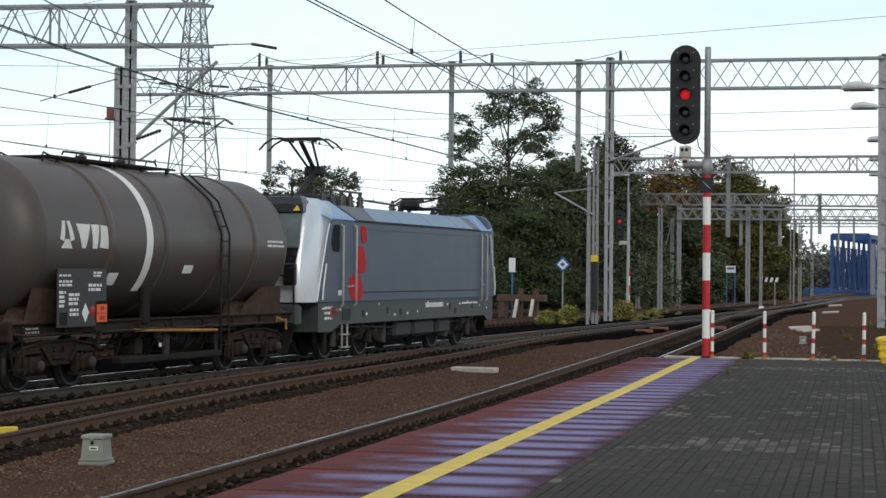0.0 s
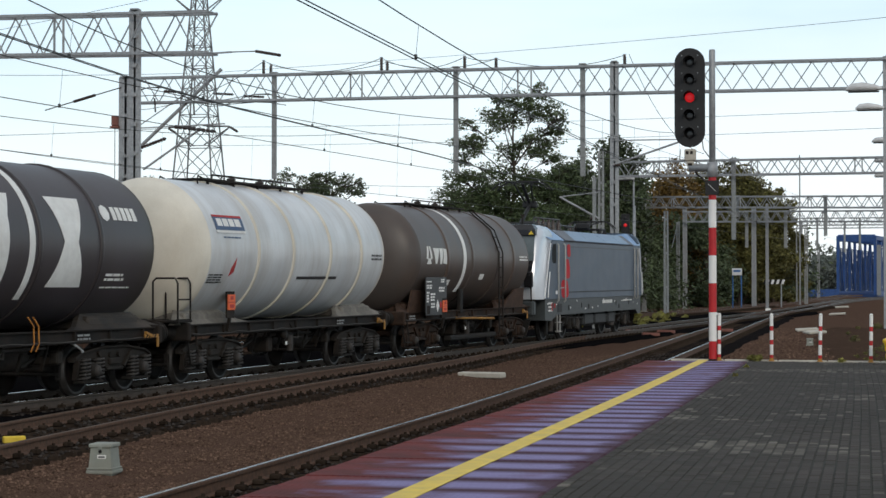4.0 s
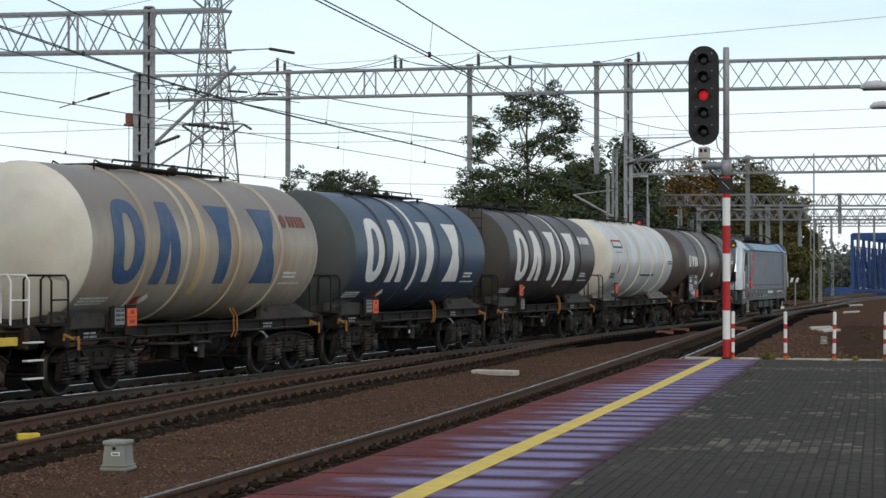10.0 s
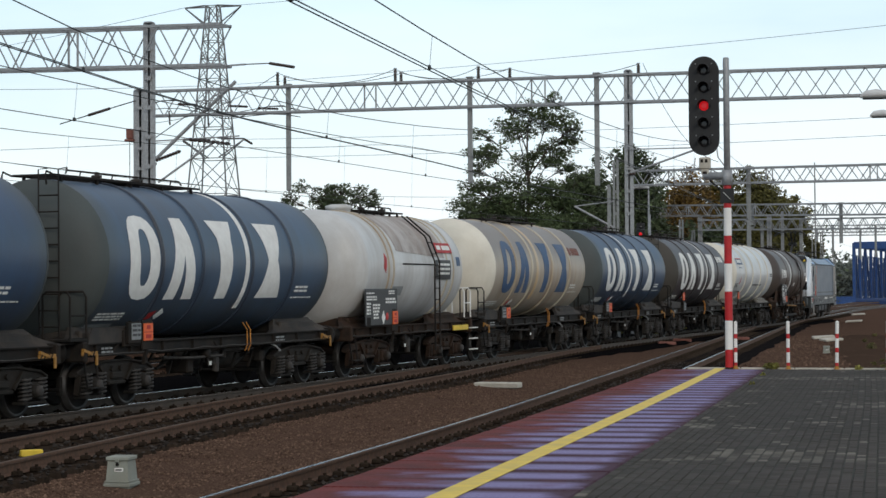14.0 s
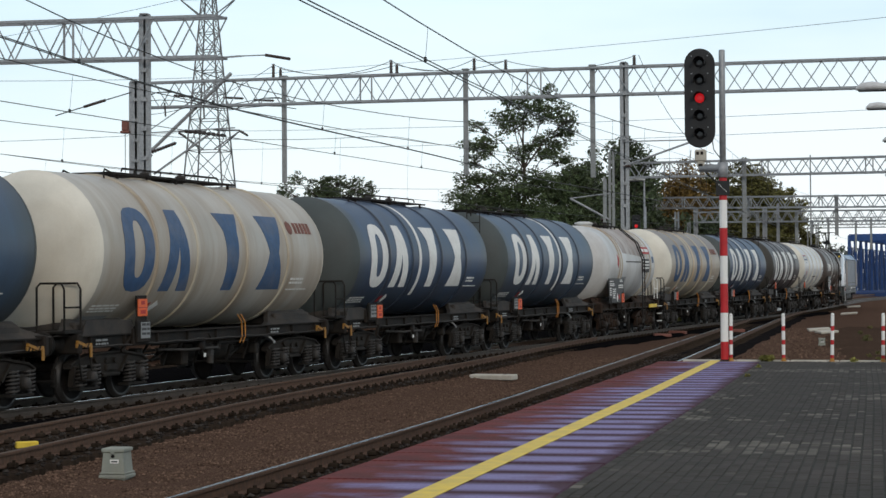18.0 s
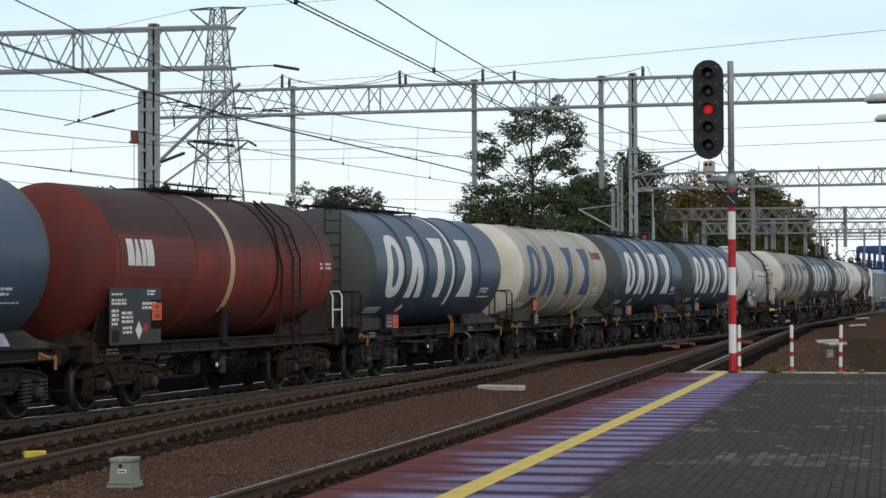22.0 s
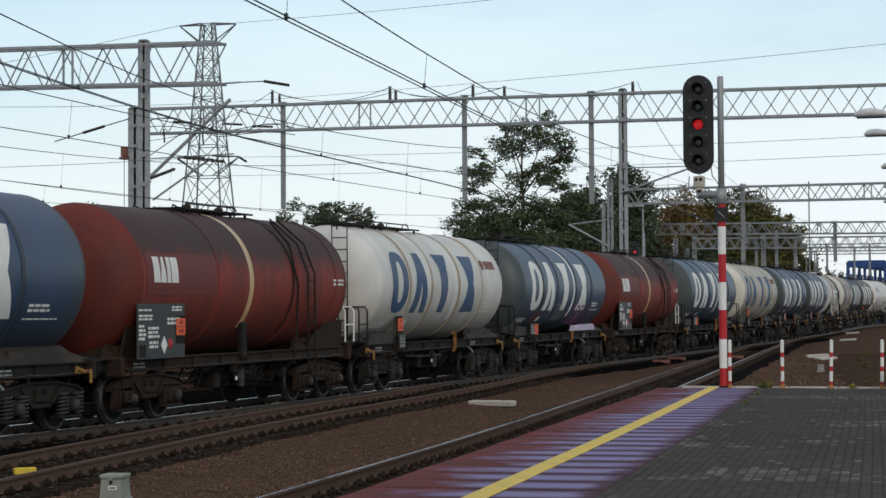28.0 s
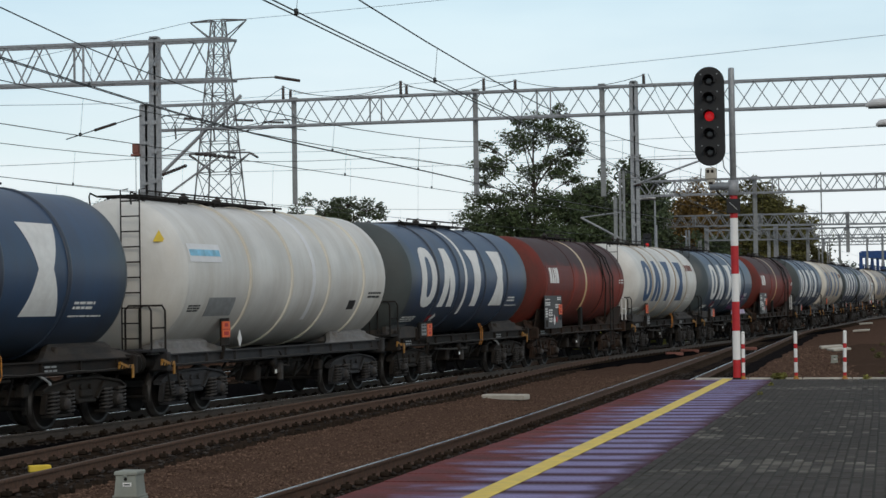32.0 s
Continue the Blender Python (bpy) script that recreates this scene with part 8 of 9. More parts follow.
# ---- pylon ----
def pylon():
    ob = thing("lattice_pylon", pose(-44.5, 122.8, 0), "tall grey lattice power pylon behind the tracks", "pylon")
    H = 22.0

    def half(z):
        return 0.37 + 0.078 * (H - z)
    lv = [-0.5, 3.2, 6.4, 9.2, 11.6, 13.7, 15.5, 17.0, 18.4, 19.6, 20.8, H]
    for sx in (-1, 1):
        for sy in (-1, 1):
            part("leg", Shape().path([(sx * half(z), sy * half(z), z) for z in lv], 0.06, 4), M_PYLON, ob)
    for axis in (0, 1):
        for sg in (-1, 1):
            s = Shape()
            for z0, z1 in zip(lv, lv[1:]):
                h0, h1 = half(z0), half(z1)
                mk = (lambda a, h, z: (a * h, sg * h, z)) if axis == 0 else (lambda a, h, z: (sg * h, a * h, z))
                s.tube(mk(-1, h0, z0), mk(1, h1, z1), 0.03, 4).tube(mk(1, h0, z0), mk(-1, h1, z1), 0.03, 4).tube(mk(-1, h1, z1), mk(1, h1, z1), 0.03, 4)
            part("bracing", s, M_PYLON, ob)
    for z, l in ((H, 2.0), (13.0, 2.2)):
        for sg in (-1, 1):
            s = Shape()
            for y in (-0.4, 0.4):
                s.tube((sg * 0.4, y, z), (sg * l, 0, z - 0.05), 0.05, 4).tube((sg * 0.5, y, z - 1.3), (sg * l, 0, z - 0.08), 0.045, 4)
            part("cross_arm", s, M_PYLON, ob)
            if z < 20:
                part("insulator_string", Shape().lathe([(0, 0.03), (0.1, 0.1), (0.2, 0.04), (0.3, 0.1), (0.4, 0.04), (0.5, 0.1), (0.6, 0.04), (0.7, 0.1), (0.9, 0.03)], 8, "x", (0, 0, 0)), M_INSUL, ob, m=pose(sg * l, 0, z - 0.1, 0, 25, -30))
    return ob


pylon()
free_wire("earth wire from the pylon", (-42.6, 122.8, 22.0), (60, 70, 22), 1.5, 0.015)
free_wire("earth wire from the pylon", (-46.4, 122.8, 22.0), (-140, 160, 22), 2.0, 0.018)
free_wire("power line crossing the tracks", (-43.72, 122.8, 16.6), (60, 78, 18.2), 1.0, 0.015)
free_wire("power line crossing the tracks", (-42.4, 122.8, 12.9), (50, 84, 11.9), 0.9, 0.015)
free_wire("power line crossing the tracks", (-43.4, 122.0, 11.6), (50, 82, 10.8), 0.8, 0.015)
free_wire("power line crossing the far tracks", (-45.28, 122.8, 16.6), (-90, 60, 15), 1.5, 0.02)
free_wire("power line crossing the far tracks", (-46.6, 122.8, 12.9), (-90, 62, 11), 1.5, 0.02)


# ---- lamps ----
def platform_lamp(x, y, h, arm=1.9):
    ob = thing("street_lamp", pose(x, y, ground_z(x, y)), "tall lamp post with a flat pale lantern", "street lamp", "lamps along the platform road")
    part("pole", Shape().lathe([(-0.3, 0.10), (0.0, 0.10), (1.2, 0.10), (1.25, 0.075), (h, 0.05), (h, 0)], 12, "z"), M_GALV, ob)
    part("arm", Shape().path([(0, 0, h - 0.1), (-0.4 if arm > 0.5 else 0.0, 0, h + 0.12), (-arm, 0, h + 0.2)], 0.035, 8), M_GALV, ob)
    hd = Shape()
    rings = []
    for a, w, z0, z1 in ((0.0, 0.06, -0.05, 0.05), (0.2, 0.14, -0.07, 0.13), (0.6, 0.17, -0.08, 0.21), (0.95, 0.12, -0.08, 0.17), (1.1, 0.03, -0.07, 0.02)):
        rings.append([Vector((-arm - a, w * math.cos(t), (z0 + z1) / 2 + (z1 - z0) / 2 * math.sin(t) + h + 0.2)) for t in [2 * math.pi * k / 10 for k in range(10)]])
    hd.loft(rings, True)
    part("lantern", hd, M_LANTERN, ob, "pale flat lantern")
    part("lamp_glass", Shape().box((-arm - 0.55, 0, h + 0.105), (0.95, 0.24, 0.03), 0.01), M_CASE, ob, "dark glass under the lantern")
    return ob


platform_lamp(2.15, 61.2, 8.15)
platform_lamp(2.3, 76.6, 8.84)
platform_lamp(2.9, 97.0, 8.95)
platform_lamp(3.0, 112.5, 8.9)
platform_lamp(3.0, 133, 9.1)
platform_lamp(-13.8, 112.6, 7.95, -0.05)


# ---- signs, far signal, buffer stop ----
def far_signal():
    ob = thing("railway_signal", pose(-14.0, 114.7, level(114.7) - 0.2), "distant colour-light signal showing red", "railway signal")
    red_white_pole(ob, 0.0, [0.5, 0.55, 0.55, 0.55, 0.55], 0.09, True)
    part("pole", Shape().lathe([(2.7, 0.07), (6.6, 0.06), (6.6, 0)], 10, "z"), M_GALV, ob)
    hd = part("signal_head", Shape().box((-0.55, -0.05, 5.2), (0.5, 0.12, 1.8), 0.12), M_SIGBLACK, ob)
    for k in range(4):
        part("lens", Shape().lathe([(-0.13, 0), (-0.13, 0.09), (-0.1, 0.11)], 12, "y", (-0.55, 0, 5.85 - 0.42 * k)), M_REDLAMP if k == 1 else M_LENS, hd)
    part("cable_box", Shape().box((-0.3, 0, 4.15), (0.6, 0.25, 0.25), 0.04), M_PALECONC, ob)


far_signal()


def sign(name, x, y, z, w, h, face, label, posts, pm=M_SIGNBLUE, rot=0):
    ob = thing(name, label=label, category="sign")
    part("panel", Shape().box((0, 0, 0), (w, 0.03, h), 0.01), face, ob, m=pose(x, y, z, 0, rot, 0))
    for dx in posts:
        part("post", Shape().tube((x + dx, y + 0.05, ground_z(x, y) - 0.2), (x + dx, y + 0.05, z), 0.04), pm, ob)
    return ob


s_ = sign("track_sign", -16.3, 103.9, 3.1, 0.62, 0.62, M_SIGNBLUE, "blue and white diamond sign on a post", [0], M_GALV, 45)
part("white_diamond", Shape().box((-16.3, 103.87, 3.1), (0.42, 0.02, 0.42), 0.01, pose(0, 0, 0, 0, 45, 0).to_3x3()), M_SIGNWHITE, s_)
part("blue_diamond", Shape().box((-16.3, 103.855, 3.1), (0.2, 0.02, 0.2), 0.01, pose(0, 0, 0, 0, 45, 0).to_3x3()), M_SIGNBLUE, s_)
s_ = sign("station_sign", -9.62, 139.0, 3.24, 0.70, 0.50, M_SIGNWHITE, "white sign with a blue line on two blue posts", [-0.3, 0.3])
part("sign_bar", Shape().box((-9.62, 138.97, 3.30), (0.50, 0.02, 0.14), 0.004), M_SIGNBLUE, s_)
s_ = sign("notice_board", -18.3, 99.5, 3.0, 0.35, 0.75, M_SIGNWHITE, "narrow white sign on a blue post", [0])
z_ = thing("striped_board", label="black and white striped barrier board on posts", category="barrier board")
for k_ in range(8):
    part("stripe", Shape().plate([(-8.5 + 0.2 * k_, 151.9, 2.40), (-8.3 + 0.2 * k_, 151.9, 2.40), (-8.2 + 0.2 * k_, 151.9, 2.74), (-8.4 + 0.2 * k_, 151.9, 2.74)], 0.03), M_SIGNWHITE if k_ % 2 else M_SIGBLACK, z_)
for dx_ in (-8.2, -7.1):
    part("post", Shape().tube((dx_, 151.95, 0.3), (dx_, 151.95, 2.7), 0.05), M_GALV, z_)


def buffer_stop():
    ob = thing("buffer_stop", pose(-17.6, 98.6, level(98) - 0.25, 0, 0, -20), "timber buffer stop with a heavy wooden beam", "buffer stop")
    part("beam", Shape().box((0, 0, 1.05), (2.9, 0.32, 0.36), 0.03), M_WOOD, ob, "weathered brown timber beam")
    for x in (-0.2, 0.75):
        part("upright", Shape().bar((x, 0.2, 0), (x, 0.2, 1.55), 0.16, 0.2), M_WOOD, ob)
        part("strut", Shape().bar((x + 0.25, -0.9, 0.0), (x, -0.15, 0.95), 0.16, 0.16), M_PALECONC, ob, "pale angled strut")
    part("post", Shape().box((-1.2, 0.1, 0.45), (0.4, 0.4, 0.9), 0.04), M_WOOD, ob)


buffer_stop()
for x_, y_ in ((-13.6, 88.5), (-9.5, 118), (-6.9, 129)):
    ob_ = thing("marker_stone", pose(x_, y_, ground_z(x_, y_) - 0.05), "small white concrete marker by the track", "marker stone", "marker stones")
    part("stone", Shape().loft([[Vector((sx * w, sy * w, z)) for sx, sy in ((-1, -1), (1, -1), (1, 1), (-1, 1))] for z, w in ((0, 0.18), (0.3, 0.15), (0.34, 0.10))]), M_WHITEBAND, ob_)


# ---- bridge ----
def bridge():
    ob = thing("truss_bridge", pose(-2.2, 250, level(250) - 0.1, 0, 0, -9), "blue steel truss railway bridge", "railway bridge")
    w, h, n, p = 2.35, 7.6, 14, 4.2
    for sx in (-1, 1):
        part("bottom_chord", Shape().box((sx * w, n * p / 2, 0.2), (0.4, n * p, 0.7), 0.03), M_BRIDGE, ob)
        part("top_chord", Shape().box((sx * w, n * p / 2, h - 0.3), (0.4, n * p, 0.6), 0.03), M_BRIDGE, ob)
        for k in range(n + 1):
            part("post", Shape().box((sx * w, k * p, h / 2), (0.34, 0.42 if k else 0.6, h), 0.03), M_BRIDGE, ob)
            if k < n:
                z0, z1 = (0.3, h - 0.4) if k % 2 else (h - 0.4, 0.3)
                part("diagonal", Shape().bar((sx * w, k * p + 0.2, z0), (sx * w, (k + 1) * p - 0.2, z1), 0.2, 0.28), M_BRIDGED, ob)
            for q in (1, 2, 3):
                if k < n:
                    part("upright", Shape().box((sx * w, k * p + q * p / 4, h * 0.4), (0.12, 0.14, h * 0.8), 0.02), M_BRIDGED, ob)
        part("handrail", Shape().box((sx * (w + 0.3), n * p / 2, h * 0.80), (0.06, n * p, 0.1), 0.02), M_BRIDGED, ob)
    for k in range(n + 1):
        part("cross_beam", Shape().box((0, k * p, h - 0.3), (2 * w, 0.3, 0.5 if k else 0.9), 0.03), M_BRIDGE, ob)
        part("floor_beam", Shape().box((0, k * p, 0.0), (2 * w, 0.3, 0.5), 0.03), M_BRIDGED, ob)
    part("end_plate", Shape().box((w + 0.5, -0.3, 3.2), (0.5, 0.2, 6.4), 0.04), M_MAST, ob, "grey gauge plate")


bridge()
fn_ = thing("blue_fence", label="low blue fence beside the bridge", category="fence")
for k_ in range(9):
    part("fence_panel", Shape().box((-9.3 + 0.6 * k_, 240, 1.6), (0.57, 0.06, 0.9), 0.02), M_BRIDGE, fn_)
    part("fence_post", Shape().box((-9.6 + 0.6 * k_, 240.1, 1.4), (0.06, 0.06, 1.4), 0.01), M_BRIDGED, fn_)


# ---- trees ----
def leaf_cloud(sh, blobs, count, size, rng, flat=0.8):
    """Small leaf sprigs scattered through blobs (x, y, z, radius), denser near their skins."""
    tot = sum(b[3] ** 2 for b in blobs)
    vs, fs = sh.v, sh.f
    for bx, by, bz, r in blobs:
        for _ in range(int(count * r * r / tot)):
            u = Vector((rng.gauss(0, 1), rng.gauss(0, 1), rng.gauss(0, 1))).normalized()
            d = r * (0.15 + 1.05 * rng.random() ** 0.75)
            c = Vector((bx, by, bz)) + Vector((u.x * d, u.y * d, u.z * d * flat))
            a = Vector((rng.gauss(0, 1), rng.gauss(0, 1), rng.gauss(0, 0.6))).normalized()
            b = a.cross(Vector((rng.gauss(0, 1), rng.gauss(0, 1), rng.gauss(0, 1)))).normalized()
            s = size * rng.uniform(0.5, 1.3)
            k = len(vs)
            nrm = a.cross(b) * s * 0.25
            vs += [tuple(c - a * s), tuple(c + b * s * 0.45 + nrm), tuple(c + a * s), tuple(c - b * s * 0.45 + nrm)]
            fs += [(k, k + 1, k + 2), (k, k + 2, k + 3)]
            sh.s += [False, False]


def tree(x, y, h, crown, leaf, seed, label, n=5200, size=0.26, low=0.25, nb=16, spread=1.0, z0=None, airy=1.0):
    rng = random.Random(seed)
    z0 = ground_z(x, y) - 0.2 if z0 is None else z0
    ob = thing("tree", pose(x, y, z0), label, "tree", "trees behind the tracks")
    tr = Shape()
    pts, p = [], Vector((0, 0, 0))
    for k in range(7):
        pts.append(p.copy())
        p += Vector((rng.uniform(-0.25, 0.25), rng.uniform(-0.25, 0.25), h * 0.14))
    for k in range(6):
        r0, r1 = 0.035 * h * 0.6 * (1 - k / 7) + 0.03, 0.035 * h * 0.6 * (1 - (k + 1) / 7) + 0.03
        tr.tube(pts[k], pts[k + 1], r0, 8, r1)
    blobs = []
    for k in range(nb):
        t = low + (1 - low) * (k + 0.5) / nb
        a = k * 2.399 + rng.uniform(-0.4, 0.4)
        wid = crown * (math.sin(math.pi * min(1, 0.12 + 0.88 * ((t - low) / (1 - low)) ** 0.85)) * 0.55 + 0.12) * rng.uniform(0.6, 1.1) * spread
        c = Vector((math.cos(a) * wid, math.sin(a) * wid, h * t * rng.uniform(0.93, 1.0)))
        start = pts[min(6, int(t * 6 * 0.8))]
        mid = start.lerp(c, 0.55) + Vector((0, 0, 0.05 * h))
        tr.tube(start, mid, 0.012 * h * (1.1 - t), 6, 0.007 * h * (1.1 - t)).tube(mid, c, 0.007 * h * (1.1 - t), 5, 0.02)
        blobs.append((c.x, c.y, c.z, crown * rng.uniform(0.22, 0.36) * airy))
        for _ in range(4):
            q = c + Vector((rng.gauss(0, 1), rng.gauss(0, 1), rng.gauss(0, 0.7))) * crown * 0.20
            tr.tube(mid, q, 0.004 * h, 4, 0.015)
            blobs.append((q.x, q.y, q.z, crown * rng.uniform(0.08, 0.17)))
    part("trunk", tr, M_BARK, ob, "dark trunk and limbs", fix=False)
    cr = Shape()
    leaf_cloud(cr, blobs, n, size, rng)
    part("crown", cr, leaf, ob, fix=False)
    return ob


def lobed_tree(x, y, lobes, leaf, seed, label, n, size, lean=0.0):
    """A tree whose crown is made of leafy lobes (sideways, height, radius), each a bunch of flat sprays on its own limb."""
    rng = random.Random(seed)
    z0 = ground_z(x, y) - 0.2
    ob = thing("tree", pose(x, y, z0), label, "tree", "trees behind the tracks")
    h = max(b + c for a, b, c in lobes)
    tr, sprays = Shape(), []
    spine = [Vector((lean * k / 8 + rng.uniform(-0.15, 0.15), rng.uniform(-0.15, 0.15), 0.85 * h * k / 8)) for k in range(9)]
    for k in range(8):
        tr.tube(spine[k], spine[k + 1], 0.014 * h * (1 - k / 9) + 0.02, 8, 0.014 * h * (1 - (k + 1) / 9) + 0.02)
    for dx, dz, r in lobes:
        c = Vector((dx, rng.uniform(-1.0, 1.0), dz))
        root = spine[max(0, min(8, int(8 * (dz - 1.4 * r - 0.25 * abs(dx)) / (0.85 * h))))]
        mid = root.lerp(c, 0.5) + Vector((rng.uniform(-0.2, 0.2), 0, 0.3))
        tr.tube(root, mid, 0.03 + 0.025 * r, 6, 0.035).tube(mid, c, 0.035, 5, 0.02)
        for _ in range(int(9 + 11 * r * r)):
            u = Vector((rng.gauss(0, 1), rng.gauss(0, 1), rng.gauss(0, 1))).normalized() * r * rng.uniform(0.35, 1.0)
            q = c + Vector((u.x, u.y, u.z * 0.85))
            tr.tube(mid.lerp(c, rng.uniform(0.3, 1.0)), q, 0.022, 4, 0.01)
            sprays.append((q.x, q.y, q.z, r * rng.uniform(0.20, 0.42) + 0.10))
    part("trunk", tr, M_BARK, ob, "dark trunk and forked limbs", fix=False)
    cr = Shape()
    leaf_cloud(cr, sprays, n, size, rng, 0.55)
    part("crown", cr, leaf, ob, fix=False)
    return ob


lobed_tree(-23.0, 123, [(1.5, 13.7, 1.4), (-0.7, 13.0, 1.4), (0.2, 14.3, 0.8), (1.9, 14.7, 0.7), (-1.2, 14.2, 0.7), (2.7, 12.4, 1.1), (3.3, 13.0, 0.6), (-2.8, 11.4, 1.3), (-3.2, 12.8, 0.7),
                        (-3.5, 10.4, 0.8), (1.5, 11.2, 1.4), (0.0, 10.8, 1.1), (2.7, 10.4, 0.8), (-4.0, 9.2, 0.8), (-2.4, 8.9, 1.5), (-0.4, 8.7, 1.7), (1.6, 8.5, 1.7), (2.8, 8.2, 1.2), (3.3, 9.4, 0.9)]
           + [(-3.0, 6.7, 2.0), (-0.5, 6.4, 2.4), (2.0, 6.2, 2.2), (-3.3, 4.5, 1.9), (-1.0, 4.0, 2.4), (1.8, 3.8, 2.4), (3.4, 5.0, 1.6), (-3.4, 2.4, 1.6), (0.0, 2.0, 2.0), (3.0, 2.0, 1.8), (3.7, 7.2, 1.3), (-4.0, 7.9, 1.1)],
           M_LEAF, 3, "large dark green tree with an airy forked crown", 66000, 0.118)
tree(-19.3, 126, 10.0, 4.2, M_LEAF_D, 5, "dark green tree beside the large one", 10920, 0.18, 0.1, 16)
tree(-25.8, 125, 8.2, 3.8, M_LEAF, 6, "low green tree beside the large one", 8820, 0.18, 0.1, 14)
tree(-17.7, 134, 12.3, 3.9, M_LEAF_D, 7, "tall dark green tree", 13650, 0.18, 0.14, 18)
tree(-21.0, 138, 11.0, 4.4, M_LEAF_D, 8, "dark green tree in the row", 10920, 0.19, 0.08, 16)
lobed_tree(-39.6, 134.5, [(-3.2, 9.5, 0.9), (-2.6, 10.3, 0.7), (-1.0, 9.7, 1.2), (0.7, 10.0, 1.0), (2.0, 9.6, 1.0), (3.1, 9.2, 0.8), (-0.2, 8.8, 1.6), (0.0, 7.8, 2.0), (-2.0, 7.5, 1.7), (2.0, 7.4, 1.7), (0.0, 5.8, 2.4), (3.4, 9.8, 0.35), (-3.6, 8.6, 0.7)],
           M_LEAF_D, 9, "dark green tree with a broad uneven crown", 19000, 0.13)
tree(-56.0, 131, 11.0, 2.6, M_LEAF_D, 10, "slim dark tree beyond the train", 2940, 0.15, 0.3, 10)
tree(-51.0, 131, 9.8, 2.8, M_LEAF_D, 20, "dark tree beyond the train", 3780, 0.15, 0.3, 10)
lobed_tree(-11.3, 166, [(-0.7, 11.9, 1.1), (-2.2, 11.3, 1.3), (0.6, 11.3, 1.2), (1.6, 10.3, 1.3), (2.5, 9.3, 1.1), (-3.2, 10.2, 1.3), (0.0, 10.0, 1.8), (-1.8, 9.2, 2.0), (1.2, 8.6, 1.9), (2.6, 7.6, 1.5)]
           + [(-3.4, 8.0, 1.7), (0.0, 7.0, 2.2), (2.8, 5.8, 1.5), (-2.5, 6.0, 2.2), (1.2, 5.0, 2.2), (3.1, 4.0, 1.6), (-1.0, 4.0, 2.3), (2.0, 2.5, 1.9), (-3.0, 3.3, 2.0), (3.3, 9.9, 0.6), (3.5, 6.8, 0.8)],
           M_LEAF_O, 11, "broad olive and yellow autumn tree", 52000, 0.165)
tree(-16.5, 163, 11.6, 5.2, M_LEAF_Y, 12, "autumn tree with yellow-brown leaves", 17000, 0.19, 0.06, 22)
tree(-8.6, 170, 9.4, 3.4, M_LEAF_O, 13, "olive green tree at the wood's edge", 8820, 0.18, 0.05, 14)
tree(-20.5, 158, 11.4, 4.6, M_LEAF_D, 14, "dark green tree in the wood", 11760, 0.19, 0.05, 16)
tree(-14.0, 158, 7.5, 3.8, M_LEAF_D, 15, "low dark tree in the wood", 9660, 0.18, 0.02, 14)
tree(-9.8, 178, 7.0, 3.8, M_LEAF_D, 16, "low dark green tree by the masts", 8820, 0.18, 0.02, 14)
tree(-18.0, 148, 8.0, 3.6, M_LEAF_D, 17, "low dark green tree in the row", 8820, 0.18, 0.03, 14)
tree(-24.5, 134, 7.4, 4.0, M_LEAF_D, 18, "low dark tree behind the buffer stop", 8820, 0.18, 0.02, 14)


def thicket(name, label, boxes, n, leaf, seed, size=0.2, h=1.0):
    rng = random.Random(seed)
    sh = Shape()
    blobs = []
    for x0, x1, y0, y1, z1, k in boxes:
        for _ in range(k):
            x, y = rng.uniform(x0, x1), rng.uniform(y0, y1)
            r = rng.uniform(0.35, 0.6) * z1
            blobs.append((x, y, ground_z(x, y) + rng.uniform(0.2, 0.75) * z1, r))
    leaf_cloud(sh, blobs, n, size, rng, 0.9)
    tagged(part(name, sh, leaf, fix=False), label, "bushes", kind="stuff")


thicket("undergrowth", "dark undergrowth along the wood's edge", [(-27, -14, 124, 140, 3.6, 26), (-21, -10.5, 152, 180, 3.6, 34), (-9, -6.5, 175, 200, 3.0, 8)], 24000, M_LEAF_D, 31, 0.18)
thicket("wood", "dense wood behind the nearer trees", [(-27, -9, 176, 190, 9.0, 46), (-30, -18, 140, 150, 6.0, 24)], 36000, M_LEAF_D, 36, 0.24)
thicket("weeds", "yellow-green weeds beside the masts", [(-14.6, -13.5, 86, 90, 0.55, 9), (-13.7, -13.5, 88, 89, 0.9, 2), (-13.6, -10.5, 93, 112, 0.34, 26), (-12.0, -11.8, 96, 97, 0.9, 2)], 5200, M_LEAF_W, 32, 0.10)
kw_ = Shape()
leaf_cloud(kw_, [(-2.25 + 0.05 * k_, platform_end(-2.25) - 0.05, PLAT_Z + 0.05, 0.07) for k_ in range(4)] + [(-0.6, platform_end(-0.6) - 0.1, PLAT_Z + 0.02, 0.06), (-2.12, 33.0, PLAT_Z + 0.01, 0.04), (-2.08, 29.5, PLAT_Z + 0.01, 0.04)], 500, 0.035, random.Random(41))
tagged(part("kerb_weeds", kw_, M_LEAF_W, fix=False), "small green weeds growing along the kerb", "weeds", kind="stuff")
thicket("far_wood", "hazy far wood beyond the bridge", [(-16, 0, 285, 310, 6.2, 34)], 8000, M_LEAF_H, 33, 0.40)
thicket("far_hedge", "green hedge beyond the left tracks", [(-75, -48, 60, 150, 3.2, 60), (-50, -30, 128, 142, 4.5, 30)], 9000, M_LEAF_D, 34, 0.26)
thicket("dry_weeds", "dry brown weeds on the earth beyond the platform", [(-1.2, 3.4, 62, 92, 0.30, 40), (-0.6, 3.4, 52, 66, 0.16, 46)], 7000, M_LEAF_O, 35, 0.045)


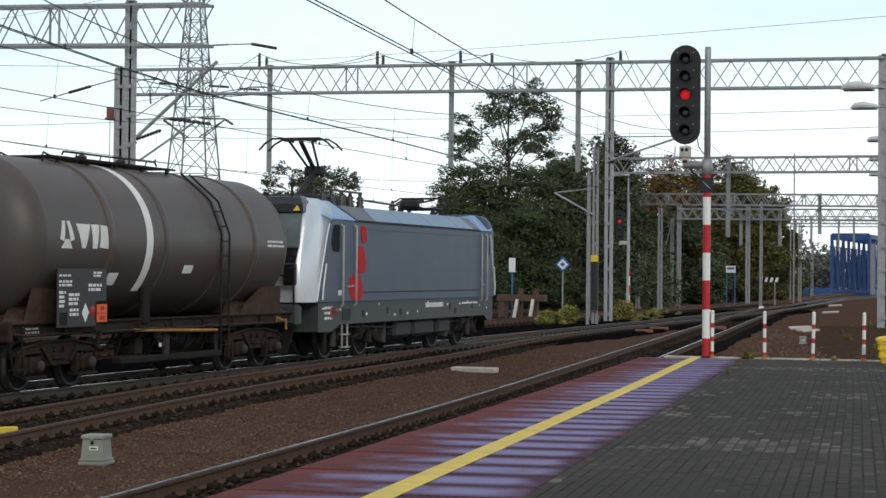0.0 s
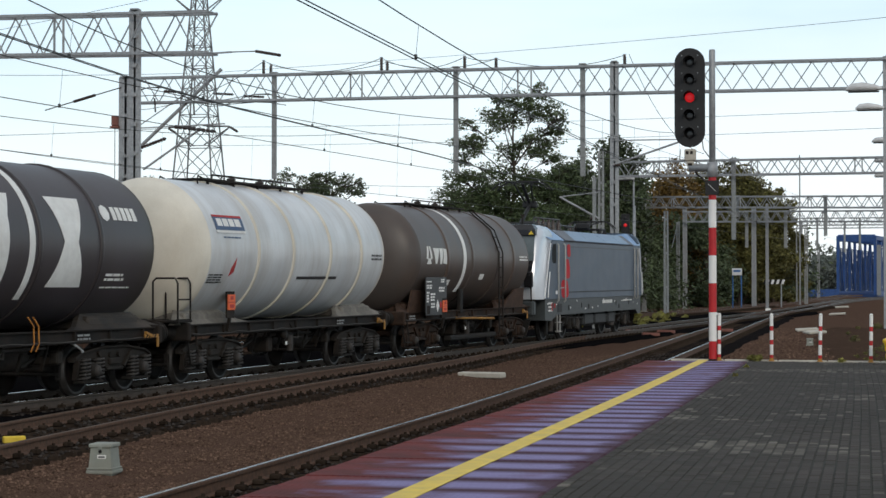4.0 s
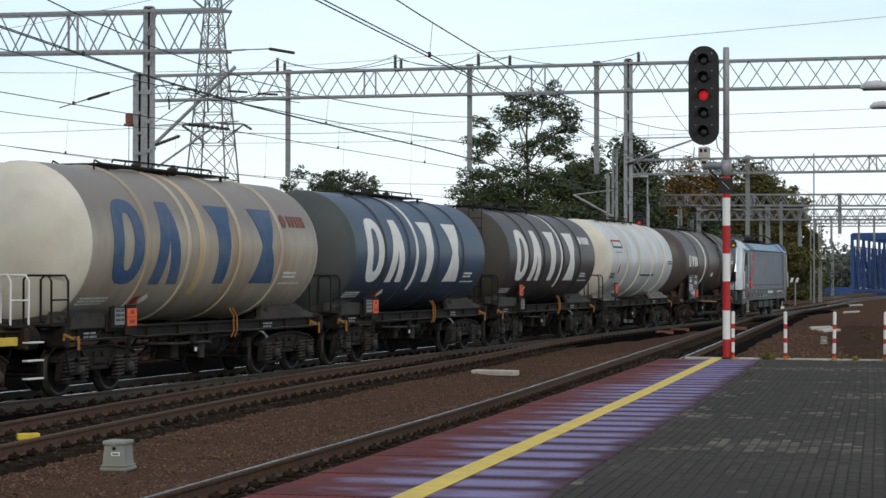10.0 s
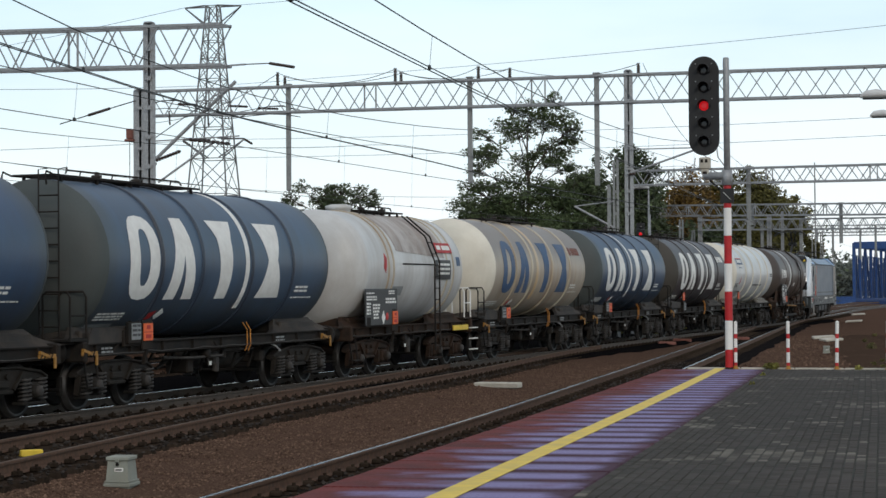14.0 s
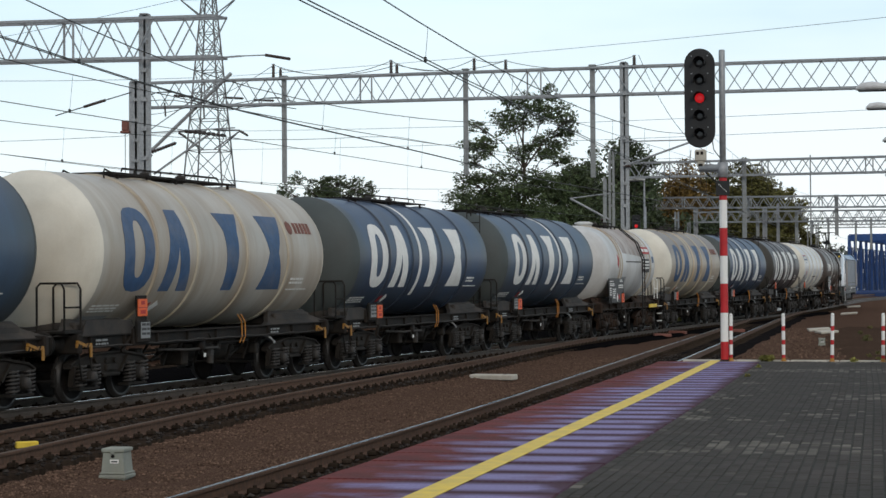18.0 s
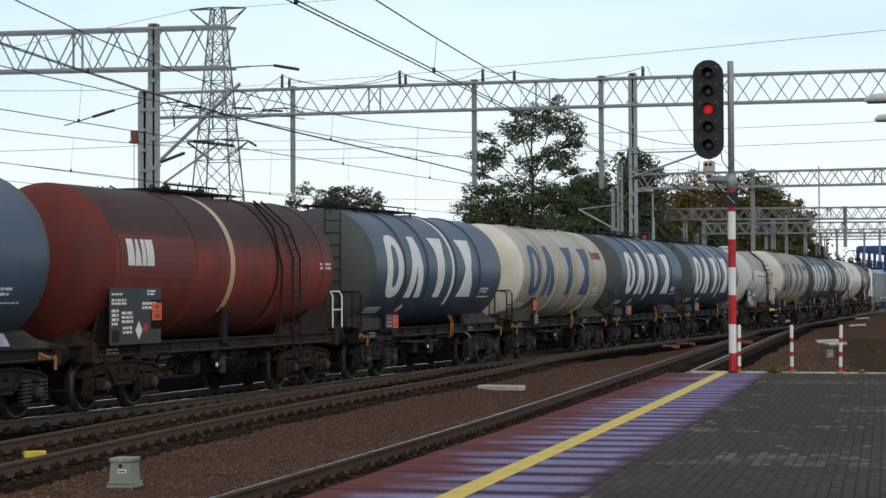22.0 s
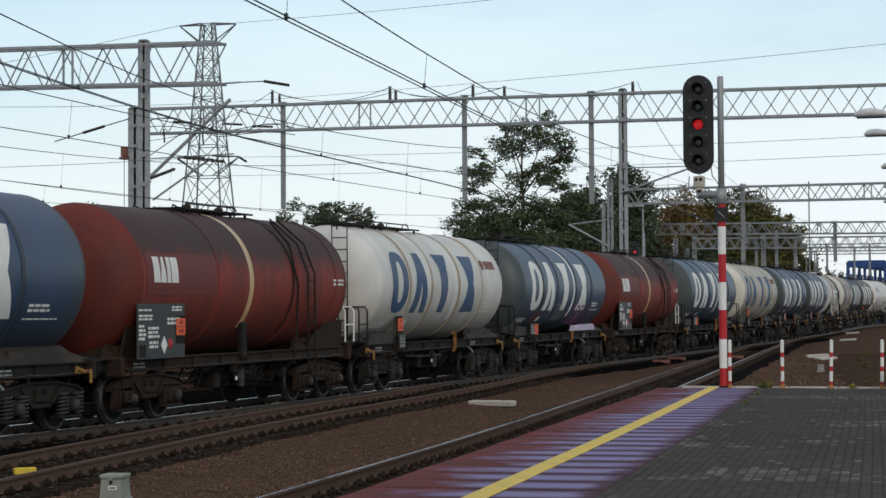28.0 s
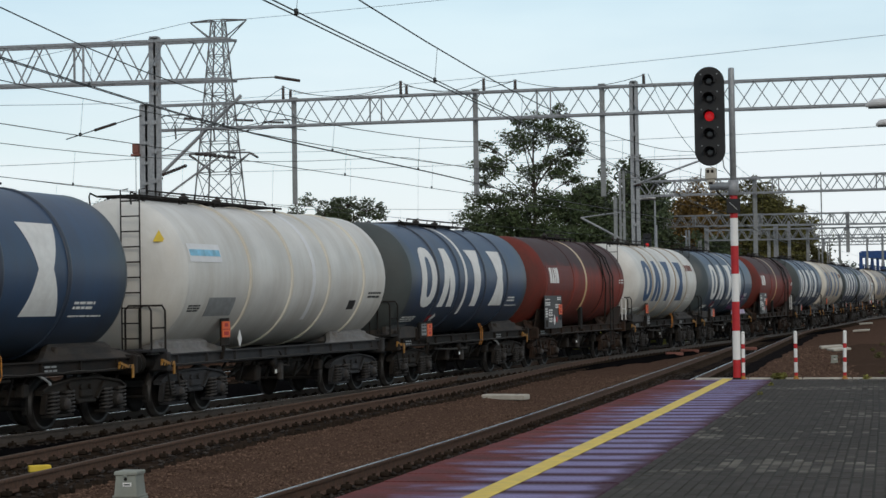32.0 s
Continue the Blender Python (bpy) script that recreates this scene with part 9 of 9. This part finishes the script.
# ---- loose ballast ----
def scatter_stones(name, label, material, n, where, size, seed, on_bed=False):
    rng = np.random.RandomState(seed)
    vs, fs = [], []
    base = np.array([(1, 0, 0), (-1, 0, 0), (0, 1, 0), (0, -1, 0), (0, 0, 1), (0, 0, -1)], float)
    tri = [(0, 2, 4), (2, 1, 4), (1, 3, 4), (3, 0, 4), (2, 0, 5), (1, 2, 5), (3, 1, 5), (0, 3, 5)]
    k = 0
    while k < n:
        x, y = where(rng)
        if x is None:
            continue
        s = size * rng.uniform(0.5, 1.35)
        jig = base * rng.uniform(0.55, 1.15, (6, 3)) * s + rng.uniform(-0.2, 0.2, (6, 3)) * s
        a = rng.uniform(0, 6.28)
        c, q = math.cos(a), math.sin(a)
        z = (level(y) - 0.18 if on_bed else ground_z(x, y)) + s * 0.15
        for p in jig:
            vs.append((x + c * p[0] - q * p[1], y + q * p[0] + c * p[1], z + p[2] * 0.75))
        fs += [tuple(i + 6 * k for i in t) for t in tri]
        k += 1
    sh = Shape()
    sh.v, sh.f, sh.s = vs, fs, [False] * len(fs)
    tagged(part(name, sh, material, fix=False), label, "ballast", kind="stuff")


def open_gravel(rng):
    y = 13 + 47 * rng.rand() ** 1.6
    x = rng.uniform(-10.6 - 0.05 * y, -6.9)
    return (x, y) if abs(x - CROSS(min(y, 57))) > 1.2 and math.hypot(x + 9.22, y - 22.1) > 0.30 else (None, None)


def near_rails(rng):
    y = 13 + 45 * rng.rand() ** 1.5
    f = (NEAR, CROSS, MAIN)[rng.randint(3)]
    return f(min(y, 57 if f is CROSS else 120)) + rng.uniform(-1.3, 1.3), y


scatter_stones("ballast_stones", "loose brown ballast stones between the tracks", M_STONE, 30000, open_gravel, 0.021, 5)
def beyond_platform(rng):
    y = 37.5 + 55 * rng.rand() ** 1.5
    x = rng.uniform(-4.3, 3.2)
    return (x, y) if y > platform_end(x) + 0.3 else (None, None)


scatter_stones("earth_stones", "brown stones and clods beyond the platform end", M_STONE, 9000, beyond_platform, 0.04, 8)
scatter_stones("track_ballast", "dark oily ballast stones along the rails", M_STONE_D, 12000, near_rails, 0.036, 6, True)


motions()
